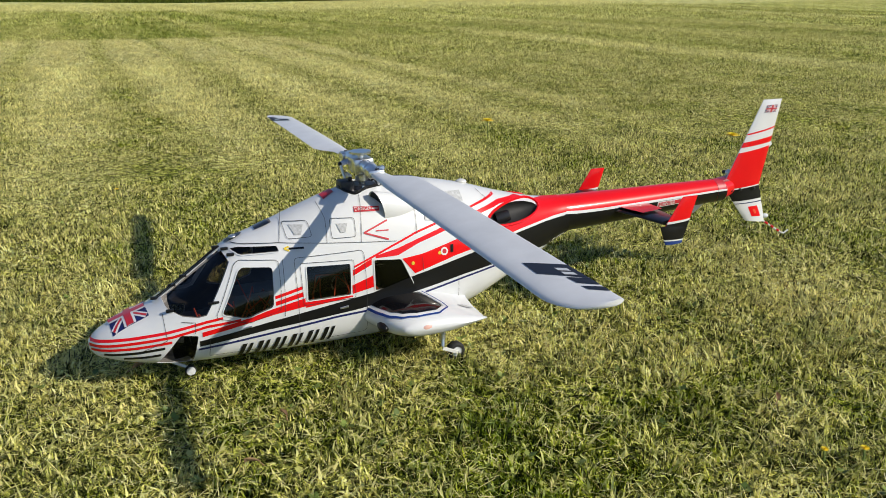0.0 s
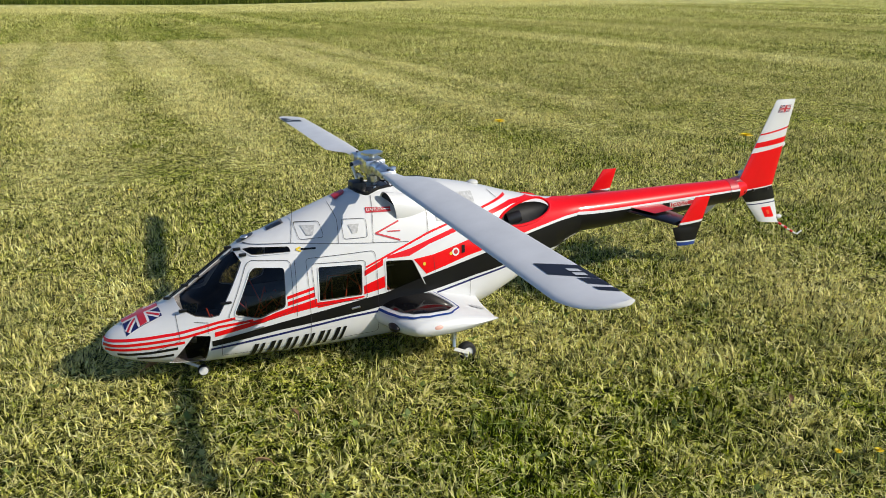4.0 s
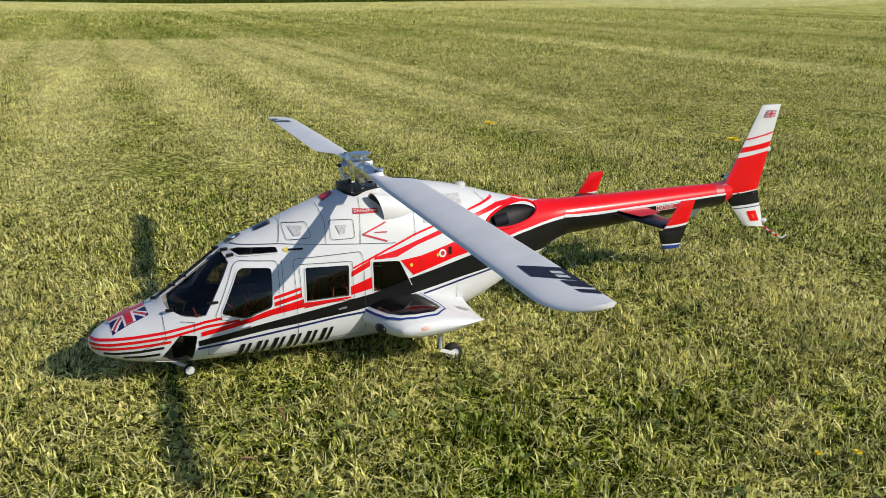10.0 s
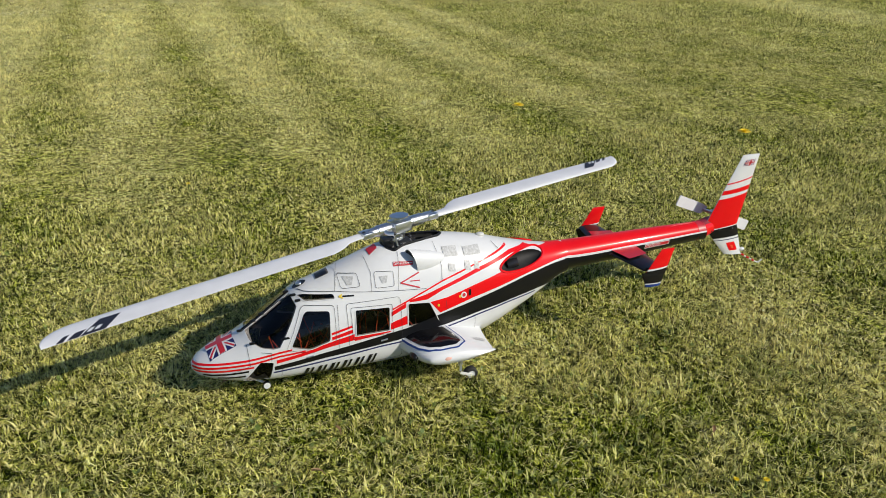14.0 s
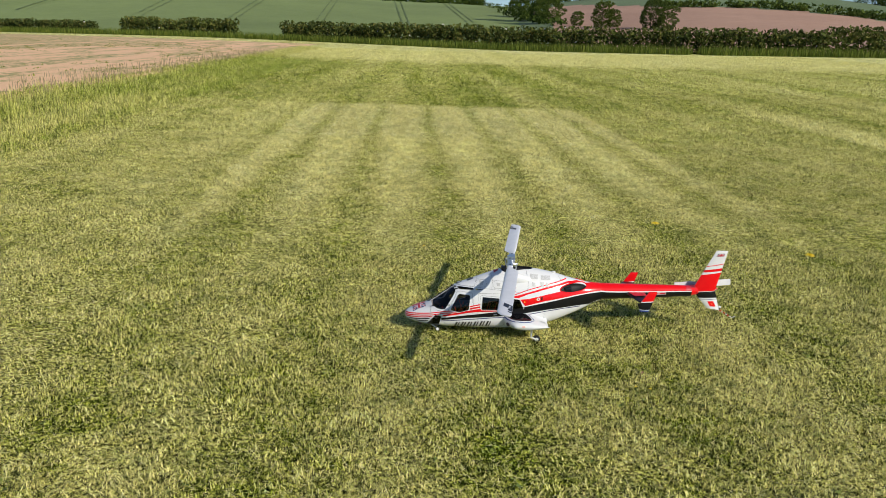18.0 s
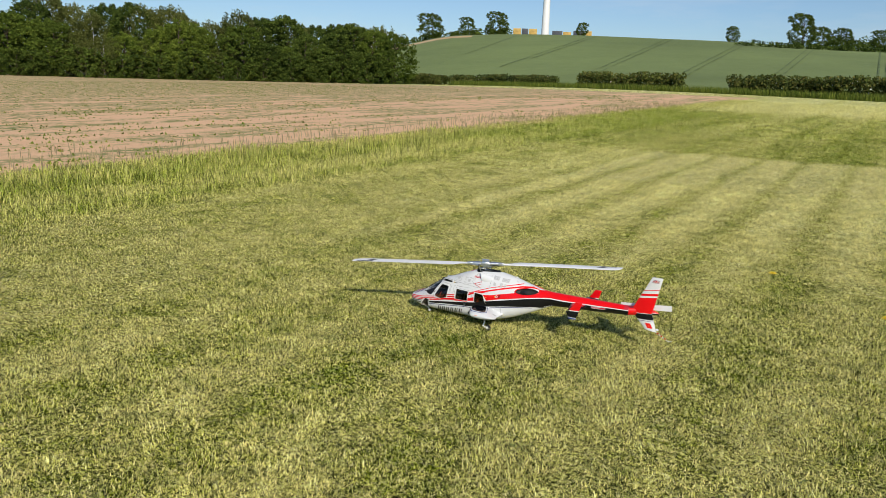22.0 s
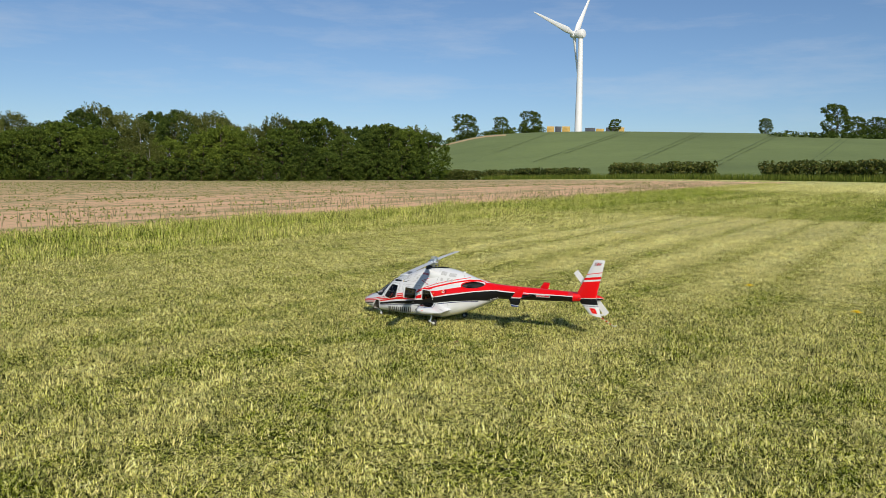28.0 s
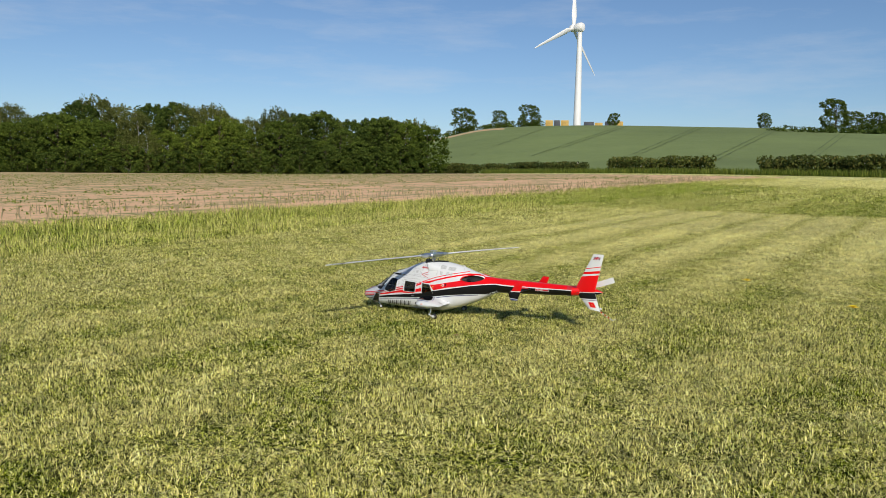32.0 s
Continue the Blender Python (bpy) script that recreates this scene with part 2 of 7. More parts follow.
def grass_material(name, green, lush, straw, translucent=0.26):
    m, nt, b = nodes_of(name)
    g = nt.nodes.new("ShaderNodeNewGeometry")
    pale = stripe_mask(nt)
    each = maths(nt, "MULTIPLY_ADD", g.outputs["Random Per Island"], 0.60, -0.295)
    life = maths(nt, "ADD", maths(nt, "MULTIPLY_ADD", flecks(nt), 1.75, -0.37), each)
    col = ramp(nt, life, [(0.28, tuple(0.22 * c for c in lush)), (0.40, tuple(0.85 * c for c in lush)), (0.50, green), (0.59, tuple(1.9 * c for c in green)), (0.68, straw)])
    f = maths(nt, "MULTIPLY", pale, maths(nt, "MULTIPLY_ADD", life, 2.6, -0.42))
    f.node.use_clamp = True
    col = mix(nt, f, col, straw)
    col = mix(nt, 1.0, col, lushness(nt, pale), "MULTIPLY")
    sward = ramp(nt, noise_tex(nt, 6.0, 4, 0.65), [(0.36, (0.66, 0.72, 0.62)), (0.62, (1.26, 1.22, 1.20))])
    col = mix(nt, 1.0, col, sward, "MULTIPLY")
    nt.links.new(col, b.inputs["Base Color"])
    b.inputs["Roughness"].default_value = 0.50
    b.inputs["Specular IOR Level"].default_value = 0.10
    tl = nt.nodes.new("ShaderNodeBsdfTranslucent")
    nt.links.new(col, tl.inputs[0])
    mx = node(nt, "ShaderNodeMixShader")
    mx.inputs[0].default_value = translucent
    nt.links.new(b.outputs[0], mx.inputs[1])
    nt.links.new(tl.outputs[0], mx.inputs[2])
    nt.links.new(mx.outputs[0], nt.nodes["Material Output"].inputs[0])
    return m


GRASS = grass_material("mown grass blades", (0.292, 0.315, 0.019), (0.100, 0.136, 0.008), (0.97, 0.88, 0.39))
TALL = grass_material("tall verge grass", (0.39, 0.43, 0.055), (0.19, 0.25, 0.026), (0.74, 0.69, 0.27))


def streaks(nt, scale, thin):
    """Crossing thin streaks in several directions, like lying grass blades."""
    out = None
    tc = nt.nodes.new("ShaderNodeTexCoord")
    for turn in (8, 49, 93, 141):
        mp = node(nt, "ShaderNodeMapping", Rotation=(0, 0, radians(turn)), Scale=(1, 1 / thin, 3.0), Location=(turn * 0.37, 0, 0))
        mp.vector_type = "TEXTURE"
        nt.links.new(tc.outputs["Object"], mp.inputs[0])
        n = node(nt, "ShaderNodeTexNoise", Scale=scale, Detail=2.0, Roughness=0.5)
        nt.links.new(mp.outputs[0], n.inputs["Vector"])
        out = n.outputs["Fac"] if out is None else maths(nt, "MAXIMUM", out, n.outputs["Fac"])
    return out


def turf():
    m, nt, b = nodes_of("turf and thatch")
    pale = stripe_mask(nt)
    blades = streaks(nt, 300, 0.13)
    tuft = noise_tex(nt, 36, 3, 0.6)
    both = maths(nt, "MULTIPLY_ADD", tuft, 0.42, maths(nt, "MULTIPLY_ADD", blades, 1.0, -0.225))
    # darkest stops: shade and soil in the gaps between streaks, put into the colour
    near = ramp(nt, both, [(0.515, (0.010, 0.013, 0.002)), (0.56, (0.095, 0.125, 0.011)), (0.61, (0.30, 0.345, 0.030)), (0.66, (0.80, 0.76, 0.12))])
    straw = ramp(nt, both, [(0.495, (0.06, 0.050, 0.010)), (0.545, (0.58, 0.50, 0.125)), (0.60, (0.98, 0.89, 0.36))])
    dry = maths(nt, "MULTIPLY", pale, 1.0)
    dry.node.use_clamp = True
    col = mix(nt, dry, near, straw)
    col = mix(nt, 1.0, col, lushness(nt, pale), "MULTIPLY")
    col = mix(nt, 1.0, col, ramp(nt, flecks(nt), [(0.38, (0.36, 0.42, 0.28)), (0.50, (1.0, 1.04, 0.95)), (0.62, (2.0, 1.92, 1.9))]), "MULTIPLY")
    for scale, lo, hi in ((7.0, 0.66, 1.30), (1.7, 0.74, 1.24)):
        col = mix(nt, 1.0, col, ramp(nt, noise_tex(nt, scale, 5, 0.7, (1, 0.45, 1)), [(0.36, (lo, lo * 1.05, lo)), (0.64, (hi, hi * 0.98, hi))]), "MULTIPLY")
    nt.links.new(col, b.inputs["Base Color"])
    b.inputs["Roughness"].default_value = 0.9
    b.inputs["Specular IOR Level"].default_value = 0.08
    bump(nt, b, both, 0.9, 0.03)
    return m


def soil():
    m, nt, b = nodes_of("dry reddish tilled soil")
    fine = noise_tex(nt, 9, 8, 0.75)
    rows = noise_tex(nt, 1.0, 5, 0.65, (1.6, 0.12, 1))
    col = ramp(nt, fine, [(0.3, (0.66, 0.385, 0.210)), (0.7, (0.90, 0.60, 0.36))])
    col = mix(nt, maths(nt, "MULTIPLY", rows, 0.55), col, (0.75, 0.48, 0.28))
    green = noise_tex(nt, 1.0, 6, 0.7, (0.9, 0.10, 1))
    spots = noise_tex(nt, 3.5, 4, 0.7)
    x, _, _ = world_xyz(nt)
    green = maths(nt, "ADD", green, maths(nt, "MULTIPLY", maths(nt, "SUBTRACT", 1.0, step(nt, x, -28.0, 22.0)), 0.20))
    sown = maths(nt, "MULTIPLY", ramp(nt, green, [(0.47, (0, 0, 0)), (0.56, (1, 1, 1))]), ramp(nt, spots, [(0.42, (0, 0, 0)), (0.56, (0.85, 0.85, 0.85))]))
    col = mix(nt, sown, col, (0.15, 0.21, 0.035))
    nt.links.new(col, b.inputs["Base Color"])
    b.inputs["Roughness"].default_value = 0.95
    bump(nt, b, fine, 0.5, 0.05)
    return m


def crop(name, a, c, scale=0.5):
    m, nt, b = nodes_of(name)
    fine = noise_tex(nt, scale, 8, 0.7)
    big = noise_tex(nt, 0.018, 4)
    col = ramp(nt, fine, [(0.3, a), (0.7, c)])
    col = mix(nt, 0.35, col, ramp(nt, big, [(0.35, tuple(0.7 * v for v in a)), (0.65, tuple(1.25 * v for v in c))]))
    nt.links.new(col, b.inputs["Base Color"])
    b.inputs["Roughness"].default_value = 0.9
    bump(nt, b, fine, 0.6, 0.3)
    return m


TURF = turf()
SOIL = soil()
CROP = crop("young green cereal crop", (0.136, 0.187, 0.052), (0.197, 0.253, 0.077))
PINKSOIL = crop("bare pinkish field", (0.33, 0.19, 0.13), (0.42, 0.26, 0.18))
FARGREEN = crop("far green field", (0.09, 0.14, 0.06), (0.14, 0.19, 0.085))
TRACK = plain("pale farm track", (0.62, 0.42, 0.22), 0.9, vary=0.2, scale=0.3)


def foliage(name, dark, light, yellow):
    m, nt, b = nodes_of(name)
    g = nt.nodes.new("ShaderNodeNewGeometry")
    o = nt.nodes.new("ShaderNodeObjectInfo")
    col = ramp(nt, g.outputs["Random Per Island"], [(0.0, dark), (0.55, light), (1.0, yellow)])
    shade = ramp(nt, o.outputs["Random"], [(0.0, (0.70, 0.74, 0.70)), (1.0, (1.15, 1.12, 1.0))])
    col = mix(nt, 1.0, col, shade, "MULTIPLY")
    nt.links.new(col, b.inputs["Base Color"])
    b.inputs["Roughness"].default_value = 0.8
    b.inputs["Specular IOR Level"].default_value = 0.2
    tl = nt.nodes.new("ShaderNodeBsdfTranslucent")
    nt.links.new(col, tl.inputs[0])
    mx = node(nt, "ShaderNodeMixShader")
    mx.inputs[0].default_value = 0.3
    nt.links.new(b.outputs[0], mx.inputs[1])
    nt.links.new(tl.outputs[0], mx.inputs[2])
    nt.links.new(mx.outputs[0], nt.nodes["Material Output"].inputs[0])
    return m


LEAF = foliage("broadleaf foliage", (0.030, 0.054, 0.009), (0.078, 0.122, 0.018), (0.155, 0.205, 0.040))
LIMELEAF = foliage("bright broadleaf foliage", (0.050, 0.084, 0.010), (0.118, 0.172, 0.022), (0.21, 0.27, 0.045))
BIRCHLEAF = foliage("birch foliage", (0.052, 0.072, 0.016), (0.128, 0.152, 0.036), (0.24, 0.25, 0.075))
HEDGELEAF = foliage("hawthorn foliage", (0.042, 0.062, 0.015), (0.105, 0.138, 0.032), (0.175, 0.165, 0.046))
BARK = plain("brown bark", (0.10, 0.075, 0.05), 0.9, vary=0.4, scale=6)
BIRCHBARK = plain("white birch bark", (0.62, 0.60, 0.55), 0.8, vary=0.35, scale=3)
BLOSSOM = plain("white blossom", (0.75, 0.74, 0.68), 0.7)
TURBINE = plain("white turbine paint", (0.80, 0.80, 0.80), 0.4, vary=0.03, scale=0.2)
OCHRE = plain("ochre container steel", (0.55, 0.36, 0.09), 0.6, vary=0.2, scale=0.5)
SLATE = plain("dark blue container steel", (0.06, 0.07, 0.09), 0.6, vary=0.2, scale=0.5)
GATEWHITE = plain("white painted gate tube", (0.78, 0.78, 0.76), 0.45, vary=0.1)


# ---- mesh helpers ----
def obj(name, verts, faces, material, smooth=False):
    me = bpy.data.meshes.new(name)
    me.from_pydata([tuple(v) for v in verts], [], faces)
    for m in material if isinstance(material, (list, tuple)) else [material]:
        me.materials.append(m)
    if smooth:
        me.polygons.foreach_set("use_smooth", [True] * len(me.polygons))
    me.update()
    return new(name, me)


def big_mesh(name, co, tris, material):
    """A large triangle soup from numpy arrays."""
    me = bpy.data.meshes.new(name)
    me.vertices.add(len(co))
    me.vertices.foreach_set("co", np.ascontiguousarray(co, np.float32).ravel())
    me.loops.add(tris.size)
    me.loops.foreach_set("vertex_index", np.ascontiguousarray(tris, np.int32).ravel())
    me.polygons.add(len(tris))
    me.polygons.foreach_set("loop_start", np.arange(0, tris.size, 3, dtype=np.int32))
    me.materials.append(material)
    me.update(calc_edges=True)
    return new(name, me)


def part(name, bm, material, parent, label=""):
    """One bmesh as one mesh object under a thing or a part."""
    me = bpy.data.meshes.new(name)
    bm.to_mesh(me)
    bm.free()
    for m in material if isinstance(material, (list, tuple)) else [material]:
        me.materials.append(m)
    me.polygons.foreach_set("use_smooth", [True] * len(me.polygons))
    me.set_sharp_from_angle(angle=radians(38))
    ob = new(name, me)
    ob.parent = parent
    if label:
        tagged(ob, label)
    return ob


def empty(name, m=None):
    ob = new(name)
    ob.empty_display_size = 0.1
    if m is not None:
        ob.matrix_world = m
    return ob


def curve_at(pts):
    """A smooth function through (x, value) points."""
    xs, vs = np.array([p[0] for p in pts], float), np.array([p[1] for p in pts], float)
    d = np.gradient(vs, xs)

    def f(x):
        x = min(max(x, xs[0]), xs[-1])
        i = min(max(int(np.searchsorted(xs, x)) - 1, 0), len(xs) - 2)
        h = xs[i + 1] - xs[i]
        t = (x - xs[i]) / h
        return float((2 * t**3 - 3 * t**2 + 1) * vs[i] + (t**3 - 2 * t**2 + t) * h * d[i] + (3 * t**2 - 2 * t**3) * vs[i + 1] + (t**3 - t**2) * h * d[i + 1])

    return f


def tube(bm, pts, radius, sides=8, caps=True):
    """A round tube along points; radius is one number or one for each point."""
    pts = [Vector(p) for p in pts]
    rings = []
    for i, p in enumerate(pts):
        d = (pts[min(i + 1, len(pts) - 1)] - pts[max(i - 1, 0)]).normalized()
        a = d.orthogonal().normalized() if i == 0 else (a - d * a.dot(d)).normalized()
        b = d.cross(a)
        r = radius[i] if isinstance(radius, (list, tuple)) else radius
        rings.append([bm.verts.new(p + (a * math.cos(k * 2 * math.pi / sides) + b * math.sin(k * 2 * math.pi / sides)) * r) for k in range(sides)])
    for r0, r1 in zip(rings, rings[1:]):
        for k in range(sides):
            bm.faces.new((r0[k], r0[(k + 1) % sides], r1[(k + 1) % sides], r1[k]))
    if caps:
        bm.faces.new(rings[0][::-1])
        bm.faces.new(rings[-1])
    return bm


def slab(bm, outline, axis, lo, hi):
    """A flat outline of (a, b) points, given thickness along an axis from lo to hi."""
    def at(a, b, c):
        return {"x": (c, a, b), "y": (a, c, b), "z": (a, b, c)}[axis]
    f = [bm.verts.new(at(a, b, lo)) for a, b in outline]
    g = [bm.verts.new(at(a, b, hi)) for a, b in outline]
    n = len(outline)
    bm.faces.new(f)
    bm.faces.new(g[::-1])
    for i in range(n):
        bm.faces.new((f[i], g[i], g[(i + 1) % n], f[(i + 1) % n]))
    bmesh.ops.recalc_face_normals(bm, faces=bm.faces[:])
    return bm


def box(bm, x0, x1, y0, y1, z0, z1, bevel=0.0):
    m = Matrix.LocRotScale(((x0 + x1) / 2, (y0 + y1) / 2, (z0 + z1) / 2), None, (abs(x1 - x0), abs(y1 - y0), abs(z1 - z0)))
    made = bmesh.ops.create_cube(bm, size=1, matrix=m)
    if bevel:
        edges = list({e for v in made["verts"] for e in v.link_edges})
        bmesh.ops.bevel(bm, geom=edges, offset=bevel, segments=2, affect="EDGES", profile=0.5)
    return bm


# ---- the lie of the land ----
EYE0 = (1.5, -4.3)
HEDGE = [(-84, 114), (-58, 107), (-32, 98), (-12, 89), (8, 75), (24, 66), (47, 63.5), (62, 50), (120, -20)]
CREST = curve_at([(-180, 0.02), (-60, 0.032), (-39, 0.034), (-37.4, 0.0352), (-35.2, 0.0382), (-33, 0.0470), (-30.4, 0.0548), (-27, 0.0625), (-21, 0.0660), (-14, 0.0620), (-9, 0.0530), (-6.5, 0.0480), (-4.9, 0.0480), (-1.8, 0.0498), (1.75, 0.0508), (5.5, 0.0541), (9.3, 0.0580), (15, 0.0607), (20.5, 0.0622), (23.5, 0.0618), (27.5, 0.0590), (29.5, 0.0560), (32, 0.0460), (36, 0.030), (50, 0.014), (180, 0.012)])
PINK_TOP = curve_at([(-33.5, 0.031), (-30.5, 0.040), (-26, 0.0485), (-23, 0.0515), (-17, 0.0515), (-11.5, 0.0512), (-9.3, 0.048)])


def hedge_far(x, y):
    """How far beyond the hedge line a place lies, seen from the flying strip, as a share of the way there."""
    dx, dy = x - EYE0[0], y - EYE0[1]
    for (ax, ay), (bx, by) in zip(HEDGE, HEDGE[1:]):
        ax, ay, bx, by = ax - EYE0[0], ay - EYE0[1], bx - EYE0[0], by - EYE0[1]
        c0, c1 = ax * dy - ay * dx, bx * dy - by * dx
        if c0 <= 0 <= c1 and dy > -0.5 * abs(dx):
            den = (bx - ax) * dy - (by - ay) * dx
            if abs(den) > 1e-9:
                k = (ax * (by - ay) - ay * (bx - ax)) / (dx * (by - ay) - dy * (bx - ax))
                if k > 0:
                    return 1 / k
    return None


def smooth01(t):
    t = min(max(t, 0.0), 1.0)
    return t * t * (3 - 2 * t)


def field_z(x, y):
    """The flying field: rises away from the strip, and a little more towards the gate."""
    return 0.0155 * max(0.0, min(y, 130) - 2.0) * (0.25 + 0.75 * smooth01((x + 110) / 95)) + 0.0195 * max(0.0, min(x, 70) - 8.0) * smooth01((y - 5.0) / 45)


def ground_z(x, y):
    base = field_z(x, y)
    r = math.hypot(x - EYE0[0], y - EYE0[1])
    if r < 40:
        return base
    az = math.degrees(math.atan2(-(x - EYE0[0]), y - EYE0[1]))
    e = CREST(az)
    rh = r / (hedge_far(x, y) or r / 125)
    if r <= rh:
        return base
    k = rh / r
    hx, hy = EYE0[0] + (x - EYE0[0]) * k, EYE0[1] + (y - EYE0[1]) * k
    z0 = field_z(hx, hy)
    t = (r - rh) / (340 - rh)
    if t <= 1:
        return z0 + (0.9 + e * 340 - z0) * (0.65 * t + 0.35 * t * t * (3 - 2 * t))
    return 0.9 + e * 340 + (r - 340) * (e * 0.30)


def land():
    azs = [a for a in np.arange(-60, 75.01, 0.75)] + [a for a in np.arange(80, 296, 6.0)]
    rs = [0, 1.2, 2.5, 4, 6, 8, 10, 13, 16, 20, 25, 31, 38, 46, 54, 62, 70, 76, 82, 88, 94, 100, 106, 112, 118, 124, 130, 136, 142, 148, 154, 160, 167, 174, 181, 188, 195, 202, 209, 216, 223, 230, 237, 244, 251, 258, 265, 272, 279, 286, 293, 300, 307, 314, 321, 328, 334, 340, 380, 450, 600, 900, 1500, 2600]
    verts, faces, slots = [(EYE0[0], EYE0[1], 0)], [], []
    n = len(azs)
    for r in rs[1:]:
        for a in azs:
            x, y = EYE0[0] - r * math.sin(radians(a)), EYE0[1] + r * math.cos(radians(a))
            verts.append((x, y, ground_z(x, y)))
    for i in range(n):
        faces.append((0, 1 + (i + 1) % n, 1 + i))
        slots.append(0)
    for j in range(1, len(rs) - 1):
        for i in range(n):
            a, b = 1 + (j - 1) * n + i, 1 + (j - 1) * n + (i + 1) % n
            faces.append((a, b, b + n, a + n))
            x, y, _ = verts[a]
            az, r = azs[i], rs[j]
            far = hedge_far((verts[a][0] + verts[b + n][0]) / 2, (verts[a][1] + verts[b + n][1]) / 2)
            slot = 0
            if far and far > 1.02:
                z = (verts[a][2] + verts[b + n][2]) / 2
                rise = (z - 1.2) / math.hypot((verts[a][0] + verts[b + n][0]) / 2 - EYE0[0], (verts[a][1] + verts[b + n][1]) / 2 - EYE0[1])
                slot = 1 if az > -7 else 3
                if -33.5 < az < -9 and rise < PINK_TOP(az):
                    slot = 2
                if r >= 340:
                    slot = 3
                if az > 27.6 and 300 <= r < 321:
                    slot = 4
            elif r > 125 and az > 30:
                slot = 1
            slots.append(slot)
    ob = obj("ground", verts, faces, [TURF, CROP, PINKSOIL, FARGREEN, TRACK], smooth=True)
    ob.data.polygons.foreach_set("material_index", slots)
    bm = bmesh.new()
    bm.from_mesh(ob.data)
    bmesh.ops.recalc_face_normals(bm, faces=bm.faces[:])
    bm.to_mesh(ob.data)
    bm.free()
    tagged(ob, "mown grass flying field rising gently towards crop fields", "ground", kind="structure")
    return ob


land()


def soil_field():
    """The bare tilled field beside the strip, with an uneven edge against the grass."""
    rows, cols = 60, 34
    verts, faces = [], []
    for j in range(rows):
        y = -40 + 112 * (j / (rows - 1)) ** 1.0
        edge = -8.3 - 0.012 * max(0, y) + 0.35 * noise.noise((y * 0.35, 3.1, 0)) + 0.2 * noise.noise((y * 1.3, 9.1, 0))
        for i in range(cols):
            x = edge - 105 * (i / (cols - 1)) ** 1.8
            yy = y + (-(x - edge) * 0.30 if y > 0 else 0) * (j / (rows - 1)) 
            verts.append((x, yy, ground_z(x, yy) + 0.012))
    for j in range(rows - 1):
        for i in range(cols - 1):
            a = j * cols + i
            faces.append((a, a + cols, a + cols + 1, a + 1))
    ob = obj("ploughed_field", verts, faces, SOIL, smooth=True)
    tagged(ob, "dry reddish tilled field with faint seed rows", "field", kind="structure")


soil_field()


# ---- the model helicopter ----
BODY = [  # x, widest z, half width, top z, bottom z
    (-0.722, 0.084, 0.010, 0.092, 0.076), (-0.712, 0.084, 0.026, 0.103, 0.066), (-0.690, 0.086, 0.045, 0.117, 0.058),
    (-0.655, 0.090, 0.064, 0.131, 0.049), (-0.610, 0.096, 0.081, 0.147, 0.041), (-0.560, 0.103, 0.094, 0.178, 0.036),
    (-0.520, 0.112, 0.101, 0.207, 0.034), (-0.480, 0.120, 0.106, 0.236, 0.033), (-0.450, 0.125, 0.108, 0.255, 0.033),
    (-0.400, 0.130, 0.111, 0.273, 0.031), (-0.310, 0.135, 0.113, 0.308, 0.029), (-0.230, 0.140, 0.113, 0.336, 0.028),
    (-0.170, 0.145, 0.113, 0.345, 0.029), (-0.060, 0.155, 0.110, 0.344, 0.037), (0.000, 0.165, 0.105, 0.335, 0.052),
    (0.070, 0.178, 0.096, 0.319, 0.074), (0.130, 0.192, 0.084, 0.301, 0.099), (0.180, 0.203, 0.073, 0.288, 0.120),
    (0.230, 0.212, 0.060, 0.276, 0.144), (0.280, 0.220, 0.048, 0.270, 0.170), (0.310, 0.225, 0.043, 0.269, 0.182),
]
B_CZ, B_HW, B_TOP, B_BOT = (curve_at([(r[0], r[k]) for r in BODY]) for k in (1, 2, 3, 4))
N_UP, N_LOW = 2.05, 3.3


def side_y(x, z, grow=0.0):
    """Half width of the fuselage at a height."""
    cz, hw = B_CZ(x), B_HW(x)
    h, n = (B_TOP(x) - cz, N_UP) if z > cz else (cz - B_BOT(x), N_LOW)
    q = abs(z - cz) / max(h, 1e-4)
    return hw * max(0.0, 1 - q**n) ** (1 / n)


def on_side(x, z, lift=0.0008, sgn=-1):
    """A place on the fuselage's flank, lifted off it a little."""
    y = side_y(x, z)
    cz, hw = B_CZ(x), B_HW(x)
    h, n = (B_TOP(x) - cz, N_UP) if z > cz else (cz - B_BOT(x), N_LOW)
    ny = (max(y, 1e-4) / hw) ** (n - 1) / hw
    nz = math.copysign((min(abs(z - cz) / h, 1)) ** (n - 1) / h, z - cz)
    k = math.hypot(ny, nz) or 1
    return Vector((x, sgn * (y + lift * ny / k), z + lift * nz / k))


def on_top(x, y, lift=0.0008):
    """A place on the fuselage's upper skin over (x, y)."""
    cz, hw = B_CZ(x), B_HW(x)
    h = B_TOP(x) - cz
    q = min(abs(y) / hw, 0.999)
    z = cz + h * (1 - q**N_UP) ** (1 / N_UP)
    slope = (B_TOP(x + 0.004) - B_TOP(x - 0.004)) / 0.008
    nrm = Vector((-slope, (q ** (N_UP - 1)) * h / hw * math.copysign(1, y), 1)).normalized()
    return Vector((x, y, z)) + nrm * lift


def patch(bm, mapper, corners, nu=6, nv=2):
    """A four-cornered piece of skin, mapped on to the surface."""
    (a, b, c, d) = [Vector(p) for p in corners]
    grid = []
    for j in range(nv + 1):
        v = j / nv
        grid.append([bm.verts.new(mapper(*((a.lerp(b, i / nu)).lerp(d.lerp(c, i / nu), v)))) for i in range(nu + 1)])
    for j in range(nv):
        for i in range(nu):
            bm.faces.new((grid[j][i], grid[j][i + 1], grid[j + 1][i + 1], grid[j + 1][i]))
    return bm


